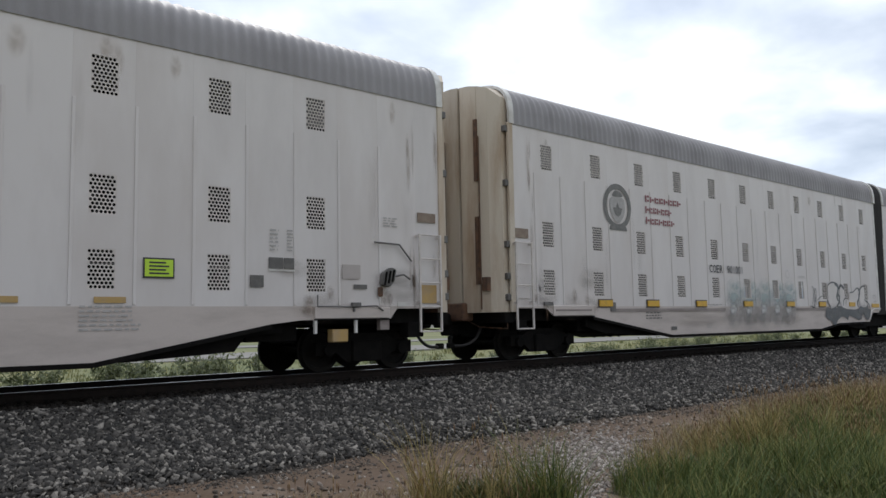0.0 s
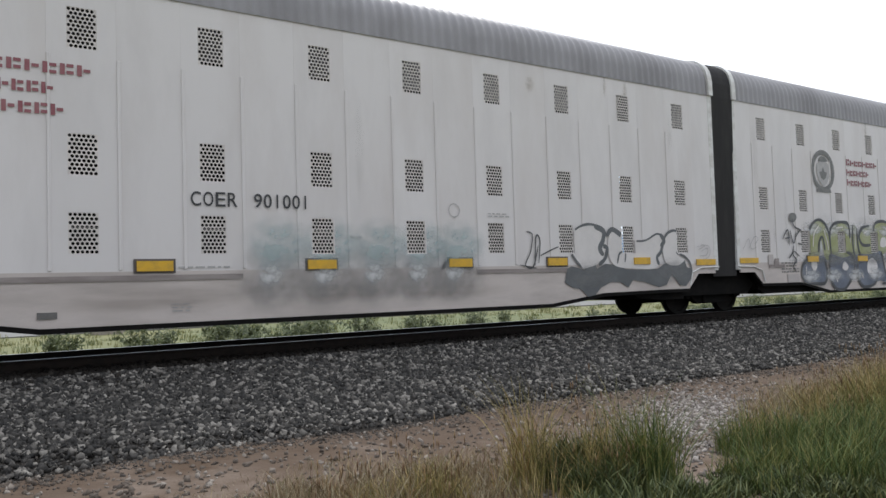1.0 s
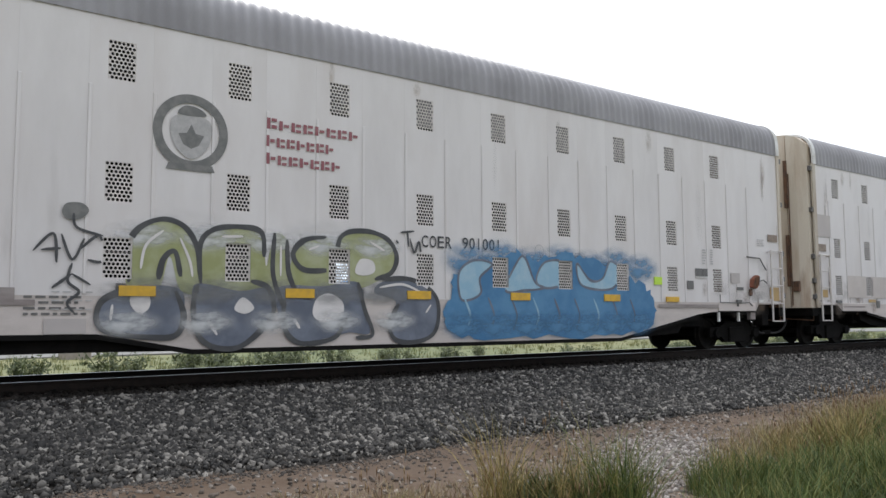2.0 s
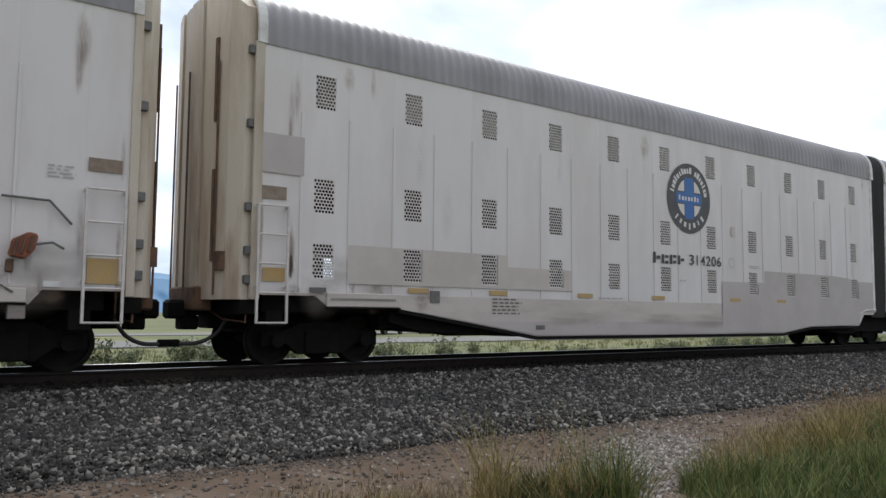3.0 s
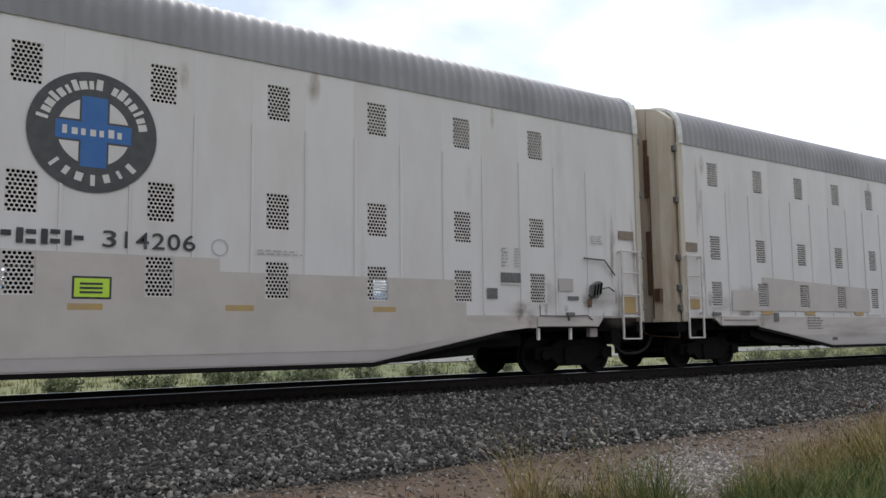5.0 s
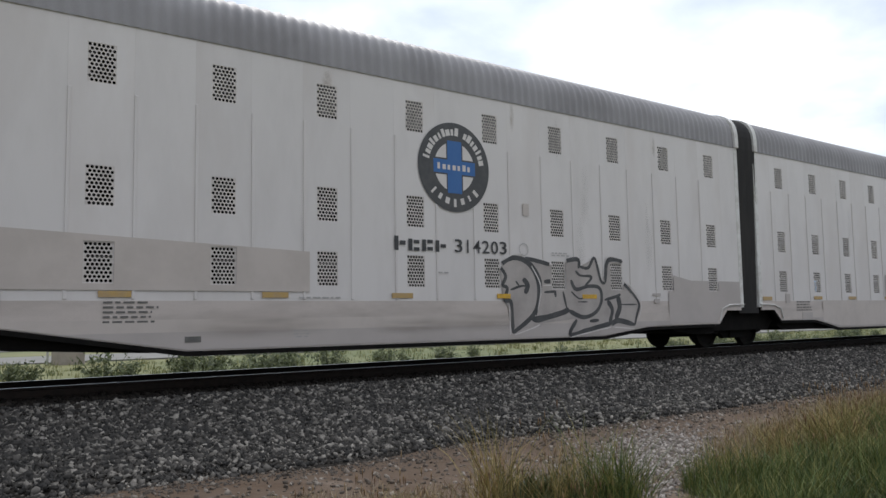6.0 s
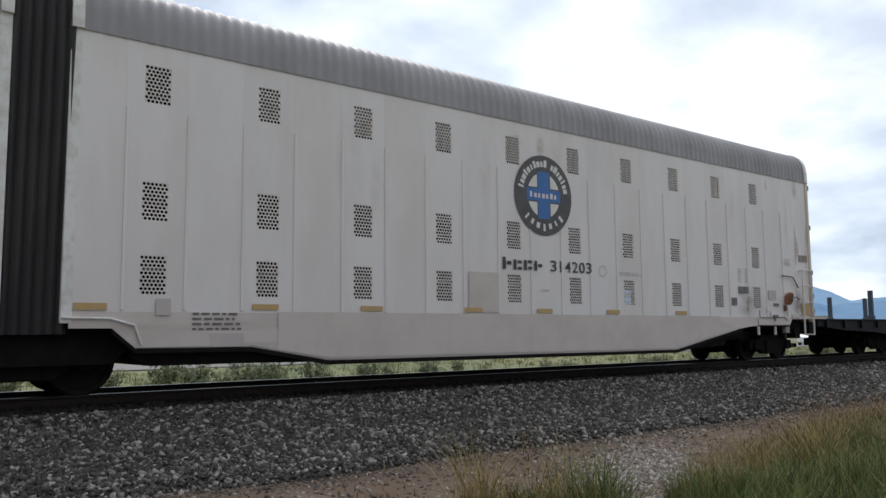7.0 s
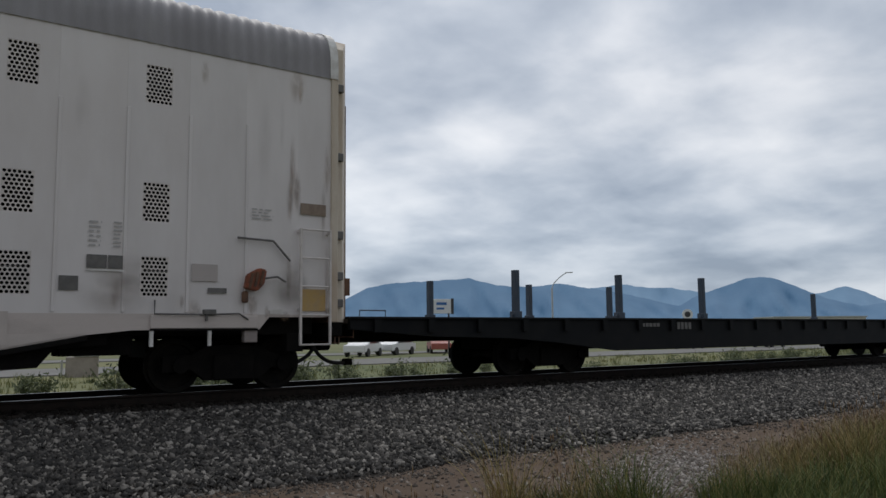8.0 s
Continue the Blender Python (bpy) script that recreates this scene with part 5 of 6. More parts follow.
    # blue piece
    s.fill("spray_fill", [(8.85, 0.62), (8.95, 1.25), (9.1, 1.55), (9.5, 1.7), (10.1, 1.95), (10.7, 2.1), (11.2, 1.95), (12.0, 2.08), (12.8, 2.0), (13.6, 1.75), (14.2, 1.6), (14.8, 1.35), (15.0, 0.9), (14.7, 0.5), (13.5, 0.36),
                          (11.5, 0.34), (9.6, 0.36)], "spray_blue", "blue spray-painted panel", layer=1, ragged=0.07)
    for pts in ([(9.21, 1.14), (9.19, 1.62), (9.55, 1.86), (10.01, 1.8), (9.7, 1.53), (9.72, 1.24), (9.45, 1.1)], [(10.35, 1.3), (10.7, 1.9), (10.9, 1.95), (11.15, 1.48), (11.4, 1.36), (10.9, 1.3)],
                [(11.22, 1.62), (11.47, 1.9), (11.98, 1.91), (12.05, 1.5), (11.6, 1.36), (11.25, 1.42)], [(12.4, 1.9), (12.55, 1.43), (13.5, 1.38), (13.75, 1.8), (13.45, 1.98), (13.2, 1.6), (12.8, 1.55)]):
        s.fill("spray_fill", pts, "spray_sky", "pale blue spray letter", layer=2)
        s.stroke("spray_line", pts, 0.06, "spray_navy", layer=3, closed=True)
    for i in range(9):
        x = 9.3 + 0.6 * i
        s.stroke("spray_line", [(x, 1.15), (x + 0.15, 0.8), (x + 0.05, 0.5)], 0.05, "spray_sky" if i % 3 == 0 else "spray_navy", layer=3)
    for k in range(7):
        s.haze("spray_haze", 9.4 + 0.85 * k, 1.85 + 0.1 * (k % 2), 0.75, 0.42, "haze_blue", layer=0)
        s.haze("spray_haze", 9.3 + 0.85 * k, 0.62, 0.7, 0.34, "haze_blue", layer=4)
    for k in range(5):
        s.haze("spray_haze", 3.2 + 1.1 * k, 1.15, 0.75, 0.22, "haze_grey", layer=4)
        s.haze("spray_haze", 3.1 + 1.15 * k, 0.72, 0.6, 0.25, "haze_pale", layer=4)
        s.haze("spray_haze", 3.3 + 1.0 * k, 2.0, 0.65, 0.25, "haze_pale", layer=0)
    for pts in ([(7.85, 2.3), (8.15, 2.34)], [(8.0, 2.32), (8.02, 2.05)], [(8.05, 2.2), (8.15, 1.95), (8.25, 2.15), (8.3, 1.9)], [(7.75, 2.15), (7.8, 2.1)], [(8.2, 1.9), (8.35, 1.6), (8.3, 1.35)]):
        s.stroke("spray_tag", pts, 0.05, "spray_line", layer=2)
    # thin tag
    for pts in ([(1.85, 1.7), (2.1, 1.95), (2.15, 1.55)], [(1.95, 1.72), (2.2, 1.75)], [(2.2, 1.95), (2.35, 1.6), (2.5, 1.9)], [(2.45, 1.75), (2.7, 1.95), (2.75, 1.6), (2.55, 1.6)], [(2.35, 2.25), (2.4, 2.05), (2.75, 1.95)],
                [(2.35, 1.55), (2.3, 1.3), (2.45, 1.15), (2.3, 1.0), (2.4, 0.85)], [(2.35, 1.4), (2.1, 1.2)], [(2.35, 1.4), (2.6, 1.25)]):
        s.stroke("spray_tag", pts, 0.045, "spray_line", layer=2)
    s.fill("spray_tag", [(2.2, 2.25), (2.25, 2.38), (2.45, 2.4), (2.55, 2.3), (2.45, 2.18), (2.28, 2.16)], "grey_emblem", layer=1)
    for k in range(3):
        s.bars("stencil", 2.1, 2.7, 0.9 + 0.12 * k, 0.94 + 0.12 * k, 1)
    for pts in ([(0.1, 1.42), (0.35, 1.7), (0.45, 1.45), (0.7, 1.5)], [(0.35, 1.45), (0.6, 1.75), (0.75, 1.7), (0.6, 1.55)]):
        s.stroke("pen_tag", pts, 0.018, "faint", layer=2)
    s.plate("placard", 14.98, 15.26, 1.50, 1.68, "placard", "yellow-green warning placard", depth=0.012)
    s.plate("reflector", 15.40, 15.87, 1.10, 1.22, "yellow", "bright yellow reflector strip", depth=0.03)
    s.fill("stripe", [(15.1, 0.965), (17.7, 0.965), (17.7, 1.045), (15.1, 1.045)], "stripe", smooth=False, step=0.02)
    cars.append(u)

    shorten(u, s, SHORT, ("label_plate", "label_ledge", "grime_run", "grime_stain", "rust_run"))

    # cars with the round cross emblem
    for car, (xl, xr, number) in enumerate(((-11.74, 10.16, "314206"), (32.55, 54.38, "314203"))):
        u, s = autorack_unit(xl, "left", 11, "white autorack with round blue cross emblem" + (" and outlined spray letters" if car else " and grey cover paint"), "autorack units")
        common_marks(u, s, True, False, () if car == 0 else (13.0, 15.2))
        round_cross_emblem(s, 11.33)
        lower_band(s, True)
        weathering(s, True, 40 + car, 9)
        s.blocks("letter_block", 9.88, 11.12, 2.02, 2.28, 4, "ink")
        s.text("lettering", number, 11.30, 12.63, 2.03, 2.28, "ink")
        s.plate("label_plate", 13.1, 13.27, 2.85, 3.1, "buff_light", depth=0.004)
        if car == 0:
            s.fill("cover_paint", [(12.65, 0.36), (15.55, 0.36), (16.9, 0.52), (19.8, 0.54), (20.1, 0.95), (20.8, 0.95), (20.8, 1.87), (19.9, 1.87), (19.2, 1.95), (18.2, 2.0), (14.6, 2.0), (14.6, 1.68), (12.65, 1.66)], "buff",
                   "grey paint over old spray paint", layer=1, smooth=False)
            s.fill("cover_paint", [(1.63, 1.28), (7.15, 1.28), (7.15, 1.72), (5.33, 1.72), (5.33, 1.95), (1.63, 1.95)], "buff_light", layer=1, smooth=False)
            s.fill("cover_paint", [(0.0, 3.05), (0.75, 3.05), (0.75, 3.7), (0.0, 3.7)], "buff", layer=1, smooth=False)
        else:
            s.fill("cover_paint", [(1.7, 1.25), (8.2, 1.25), (8.2, 1.92), (3.0, 2.1), (3.0, 1.75), (1.7, 1.75)], "buff_light", layer=1, smooth=False)
            s.fill("cover_paint", [(17.8, 0.56), (19.7, 0.56), (20.2, 0.96), (20.8, 0.96), (20.8, 1.6), (18.7, 1.6), (17.8, 1.75)], "buff", layer=1, smooth=False)
            # outlined silver letters
            s.fill("spray_fill", [(12.45, 1.78), (12.75, 1.98), (13.2, 1.99), (13.9, 1.85), (14.7, 2.0), (14.75, 1.85), (15.2, 2.03), (15.45, 1.55), (15.7, 2.02), (16.15, 1.98), (16.1, 1.5), (16.66, 1.06), (16.5, 0.53),
                                  (15.6, 0.56), (14.4, 0.37), (14.55, 0.72), (13.35, 0.62), (12.75, 0.46), (12.65, 0.95), (12.5, 1.2)], "spray_silver", "silver grey spray fill", layer=1, smooth=False)
            for pts, w in (([(12.42, 1.80), (12.8, 1.97), (13.25, 1.85), (13.5, 1.4), (13.35, 0.85), (12.75, 0.46)], 0.085), ([(12.42, 1.80), (12.58, 1.6), (12.5, 1.42), (12.62, 1.35), (12.55, 1.12), (12.72, 1.05), (12.75, 0.46)], 0.07),
                           ([(12.7, 1.32), (13.0, 1.4), (13.2, 1.4)], 0.035), ([(13.12, 1.98), (13.9, 1.84), (14.0, 1.7)], 0.07), ([(13.9, 1.86), (14.65, 2.0), (14.7, 1.8)], 0.08), ([(13.3, 0.85), (13.4, 0.72), (14.2, 0.86), (14.35, 0.95)], 0.10),
                           ([(13.2, 1.95), (13.55, 1.5), (13.4, 0.8)], 0.05), ([(14.7, 1.85), (15.0, 1.82), (15.22, 2.04), (15.4, 1.55), (15.55, 1.5)], 0.06), ([(14.6, 1.75), (14.75, 1.65), (15.1, 1.62), (14.85, 1.4)], 0.05),
                           ([(14.45, 1.55), (14.6, 1.35), (15.0, 1.42), (15.35, 1.38), (15.4, 1.1), (15.2, 0.85), (14.8, 0.75), (14.35, 0.9)], 0.07), ([(15.55, 1.5), (15.6, 1.9), (15.75, 2.03), (16.12, 1.97), (16.08, 1.55)], 0.085),
                           ([(16.08, 1.55), (16.5, 1.25), (16.68, 1.02), (16.6, 0.8), (16.5, 0.54)], 0.06), ([(16.5, 0.56), (15.95, 0.66), (15.7, 0.58)], 0.10), ([(15.7, 0.6), (15.2, 0.52), (14.4, 0.38), (14.6, 0.7)], 0.09),
                           ([(15.5, 1.12), (15.9, 1.2), (16.05, 1.25)], 0.05), ([(15.6, 1.1), (15.75, 0.9), (15.65, 0.62)], 0.10), ([(15.95, 1.2), (16.0, 0.95), (15.85, 0.7)], 0.12), ([(16.0, 1.02), (16.6, 1.02)], 0.03),
                           ([(14.2, 1.3), (14.3, 0.95)], 0.05), ([(13.65, 1.5), (14.1, 1.52)], 0.09), ([(13.65, 1.28), (14.0, 1.3)], 0.05), ([(13.95, 1.4), (13.98, 1.18)], 0.05), ([(14.45, 1.3), (14.7, 1.15), (14.95, 1.2)], 0.035),
                           ([(14.65, 1.08), (14.95, 1.08)], 0.025), ([(15.0, 0.66), (15.3, 0.68)], 0.06), ([(12.85, 1.5), (12.95, 1.4)], 0.03), ([(13.05, 1.55), (13.18, 1.42), (13.1, 1.25)], 0.11)):
                s.stroke("spray_line", pts, 1.4 * w, "spray_line", layer=2)
            for pts in ([(13.62, 1.42), (14.05, 1.44)], [(12.8, 0.42), (13.35, 0.56), (13.5, 0.62)], [(14.35, 0.32), (15.2, 0.45), (15.7, 0.52)], [(13.3, 1.82), (13.55, 1.4), (13.45, 0.9)], [(15.25, 2.1), (15.45, 1.62)],
                        [(15.6, 2.06), (15.75, 2.1), (16.18, 2.04)], [(15.75, 0.52), (16.5, 0.47)], [(12.36, 1.84), (12.8, 2.04), (13.1, 2.06)], [(16.17, 1.58), (16.6, 1.3), (16.76, 1.02), (16.66, 0.7)], [(12.66, 1.0), (12.68, 0.42)]):
                s.stroke("spray_highlight", pts, 0.03, "spray_white", layer=2)
            s.plate("reflector", 12.35, 12.7, 1.15, 1.24, "yellow", depth=0.012)
            s.plate("reflector", 14.8, 15.25, 1.15, 1.24, "yellow", depth=0.012)
            s.plate("label_plate", 17.2, 17.5, 1.22, 1.28, "buff")
            s.plate("label_plate", 17.25, 17.45, 1.05, 1.15, "buff")
        cars.append(u)

        u, s = autorack_unit(xr, "right", 10, "white autorack with round blue cross emblem and " + ("orange hand brake" if car else "yellow-green placard"), "autorack units")
        common_marks(u, s, False, False)
        round_cross_emblem(s, 9.44)
        lower_band(s, False)
        weathering(s, False, 50 + car, 10)
        s.blocks("letter_block", 8.18, 9.38, 2.04, 2.29, 4, "ink")
        s.text("lettering", number, 9.60, 10.92, 2.04, 2.28, "ink")
        if car == 0:
            s.fill("cover_paint", [(6.32, 0.50), (14.4, 0.50), (16.0, 0.72), (16.0, 1.75), (11.3, 1.75), (11.3, 1.95), (7.2, 1.95), (7.2, 2.15), (6.32, 2.15)], "buff_light", "pale grey paint over old spray paint", layer=1, smooth=False)
            s.plate("placard_frame", 9.22, 9.74, 1.3, 1.62, "ink", depth=0.005)
            p = s.plate("placard", 9.25, 9.71, 1.33, 1.59, "placard", "yellow-green warning placard", depth=0.012)
            for i in range(3):
                part("placard_bar", boxes((9.32, 9.62, -HALF - 0.032, -HALF - 0.029, 1.38 + 0.06 * i, 1.41 + 0.06 * i)), "ink", p)
            s.plate("reflector", -0.02, 0.42, 1.33, 1.53, "ochre", "faded ochre reflector strip")
            s.plate("reflector", -0.02, 0.42, 1.08, 1.2, "ochre")
        else:
            s.fill("cover_paint", [(3.2, 0.5), (4.2, 0.36), (14.0, 0.33), (15.9, 0.68), (15.9, 1.12), (3.2, 1.12)], "buff_light", layer=1, smooth=False)
            s.fill("cover_paint", [(7.3, 1.15), (8.1, 1.15), (8.1, 1.95), (7.3, 1.95)], "buff_light", layer=1, smooth=False)
            s.plate("reflector", 0.05, 0.5, 1.12, 1.22, "ochre")
        cars.append(u)
    return cars


# ---------------------------------------------------------------- the flat car behind them

def flat_car(x):
    f = thing("flat_car", "long dark navy steel flat car with upright side stakes", "rail car", m=pose(x, HALF, 0))
    L = 27.0
    for s in (-1, 1):
        part("side_sill", prism(bmesh.new(), [(0.45, 1.06), (0.45, 0.86), (2.2, 0.72), (4.2, 0.66), (5.4, 0.56), (7.2, 0.36), (20.5, 0.36), (22.5, 0.56), (26.0, 0.72), (26.6, 0.86), (26.6, 1.06)], -0.05, 0.05),
             "flat_side", f, "dark navy fish-belly side sill", m=pose(0, s * (HALF - 0.06), 0))
        part("top_flange", boxes((0.4, 26.65, -0.10, 0.06, 1.03, 1.075), bevel=0.006), "flat_side", f, m=pose(0, s * (HALF - 0.06), 0))
        for k in range(22):
            part("stake_pocket", boxes((0.9 + 1.16 * k, 1.04 + 1.16 * k, -0.06, 0.0, 0.80, 1.03)), "flat_side", f, m=pose(0, s * (HALF - 0.005) + (0.06 if s > 0 else 0), 0))
    part("deck", boxes((0.45, 26.6, -HALF + 0.1, HALF - 0.1, 0.96, 1.04)), "deck", f, "worn wooden deck")
    part("centre_sill", boxes((0.4, 26.6, -0.32, 0.32, 0.62, 0.96), (8.0, 20.0, -0.3, 0.3, 0.38, 0.62), bevel=0.01), "black", f)
    for xs, s, top in ((4.33, -1, 2.03), (7.42, -1, 2.04), (10.46, -1, 2.07), (4.22, 1, 1.97), (7.28, 1, 1.97), (10.24, 1, 1.99), (20.75, 1, 2.02)):
        st = part("stake", boxes((xs - 0.055, xs + 0.055, s * 1.40 - 0.07, s * 1.40 + 0.07, 1.04, top), bevel=0.008), "stake", f, "blue-grey steel stake")
        part("stake_shoe", boxes((xs - 0.09, xs + 0.09, s * 1.40 - 0.09, s * 1.40 + 0.09, 1.04, 1.20), (xs - 0.12, xs - 0.09, s * 1.4 - 0.03, s * 1.4 + 0.03, 1.04, 1.14), bevel=0.006), "stake", st)
    truck(f, 5.62, 1.78, WHEEL_33, 0.42)
    truck(f, 21.5, 1.78, WHEEL_33, 0.42)
    coupler(f, 0.45, -1, 0.95)
    for k in range(4):
        part("letter_block", boxes((9.3 + 0.14 * k, 9.40 + 0.14 * k, -HALF - 0.004, -HALF + 0.02, 0.82, 0.98)), "dark_plate", f)
    for k in range(6):
        part("letter_block", boxes((7.9 + 0.13 * k, 8.0 + 0.13 * k, -HALF - 0.004, -HALF + 0.02, 0.88, 0.96)), "dark_plate", f)
    lever = [(0.6, -1.35, 0.95), (0.6, -1.35, 0.72), (0.45, -0.5, 0.75), (0.1, -0.15, 0.9)]
    part("uncoupling_lever", tube(bmesh.new(), lever, 0.016, 6), "rust", f)
    part("end_rail", tube(bmesh.new(), [(2.3, 1.3, 1.04), (2.3, 1.3, 1.28), (2.95, 1.3, 1.28), (2.95, 1.3, 1.04)], 0.016, 6), "stake", f)
    return f


CARS = build_cars()
CARS.append(flat_car(75.05))

# ---------------------------------------------------------------- ground, ballast and track
FOOT_Y, GROUND_Z = -3.55, -0.90


def ground_height(x, y):
    """The ground's height: nearly level, a little lower beyond the track."""
    z = GROUND_Z
    if y < FOOT_Y:
        z += 0.05 * min(1.0, (FOOT_Y - y) / 5.0)
    if -14 < y < 45 and -25 < x < 80:
        z += 0.035 * noise.noise((x * 0.35, y * 0.35, 0.3)) + 0.012 * noise.noise((x * 1.7, y * 1.7, 4.1))
    return z


def build_ground():
    xs = [-4500, -800, -200, -60, -25] + list(np.arange(-12, 40, 0.5)) + [42, 46, 52, 60, 80, 120, 250, 800, 4500]
    ys = [-4500, -600, -100, -40, -20] + list(np.arange(-14, -2.0, 0.4)) + [-1, 1, 3, 5, 7, 9, 12, 15, 18, 22, 26, 31, 37, 45, 70, 140, 400, 1200, 4500]
    verts = [(x, y, ground_height(x, y)) for y in ys for x in xs]
    n = len(xs)
    faces = [(j * n + i, j * n + i + 1, (j + 1) * n + i + 1, (j + 1) * n + i) for j in range(len(ys) - 1) for i in range(n - 1)]
    me = bpy.data.meshes.new("ground")
    me.from_pydata(verts, [], faces)
    me.materials.append(M["dirt"])
    me.materials.append(M["field"])
    for p in me.polygons:
        p.use_smooth = True
        if p.center.y > 3 or p.center.y < -10.6 + 1.6 * noise.noise((p.center.x * 0.45, p.center.y * 0.45, 6.0)) or abs(p.center.x) > 70:
            p.material_index = 1
    tagged(new("ground", me), "brown compacted dirt with pale gravel patches and grass beyond", "ground", kind="structure")


BED = [(-3.75, -0.93), (-3.1, -0.86), (-1.5, -0.56), (-0.35, -0.34), (0.2, -0.305), (2.85, -0.305), (3.5, -0.34), (5.2, -0.72), (5.7, -0.93)]


def bed_height(y):
    return float(np.interp(y, [p[0] for p in BED], [p[1] for p in BED]))


def build_ballast_bed():
    xs = [-900, -100] + list(np.arange(-15, 45, 0.4)) + [60, 100, 300, 1500]
    ys = list(np.arange(-3.7, 5.7, 0.3))
    n = len(xs)
    verts = [(x, y, bed_height(y) + (0.03 * noise.noise((x * 0.9, y * 0.9, 2.2)) if -20 < x < 60 else 0)) for y in ys for x in xs]
    faces = [(j * n + i, j * n + i + 1, (j + 1) * n + i + 1, (j + 1) * n + i) for j in range(len(ys) - 1) for i in range(n - 1)]
    me = bpy.data.meshes.new("ballast_bed")
    me.from_pydata(verts, [], faces)
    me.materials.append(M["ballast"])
    tagged(new("ballast_bed", me), "sloping bed of grey crushed stone under the track", "ballast", kind="structure")


STONE = np.array([(-1, -1, -1), (1, -1, -1), (1, 1, -1), (-1, 1, -1), (-1, -1, 1), (1, -1, 1), (1, 1, 1), (-1, 1, 1)], float) * 0.5
STONE_F = np.array([(3, 2, 1, 0), (4, 5, 6, 7), (0, 1, 5, 4), (1, 2, 6, 5), (2, 3, 7, 6), (3, 0, 4, 7)])


def scatter_stones(name, places, sizes, mat, label, seed):
    """Many angular stones in one mesh."""
    rng = np.random.default_rng(seed)
    n = len(places)
    v = STONE[None] * (1 + rng.uniform(-0.7, 0.5, (n, 8, 3)))
    v = v * (sizes[:, None, None] * rng.uniform(0.5, 1.45, (n, 1, 3)))
    q = rng.normal(size=(n, 4))
    q /= np.linalg.norm(q, axis=1, keepdims=True)
    w, x, y, z = q.T
    R = np.stack([np.stack([1 - 2 * (y * y + z * z), 2 * (x * y - z * w), 2 * (x * z + y * w)], 1), np.stack([2 * (x * y + z * w), 1 - 2 * (x * x + z * z), 2 * (y * z - x * w)], 1),
                  np.stack([2 * (x * z - y * w), 2 * (y * z + x * w), 1 - 2 * (x * x + y * y)], 1)], 1)
    v = np.einsum("nij,nkj->nki", R, v) + places[:, None, :]
    f = (STONE_F[None] + 8 * np.arange(n)[:, None, None]).reshape(-1, 4)
    me = bpy.data.meshes.new(name)
    me.vertices.add(n * 8)
    me.vertices.foreach_set("co", v.ravel())
    me.loops.add(len(f) * 4)
    me.loops.foreach_set("vertex_index", f.ravel().astype(np.int32))
    me.polygons.add(len(f))
    me.polygons.foreach_set("loop_start", np.arange(len(f), dtype=np.int32) * 4)
    me.polygons.foreach_set("loop_total", np.full(len(f), 4, np.int32))
    me.update()
    me.validate()
    me.materials.append(M[mat])
    return tagged(new(name, me), label, "stones", kind="stuff")


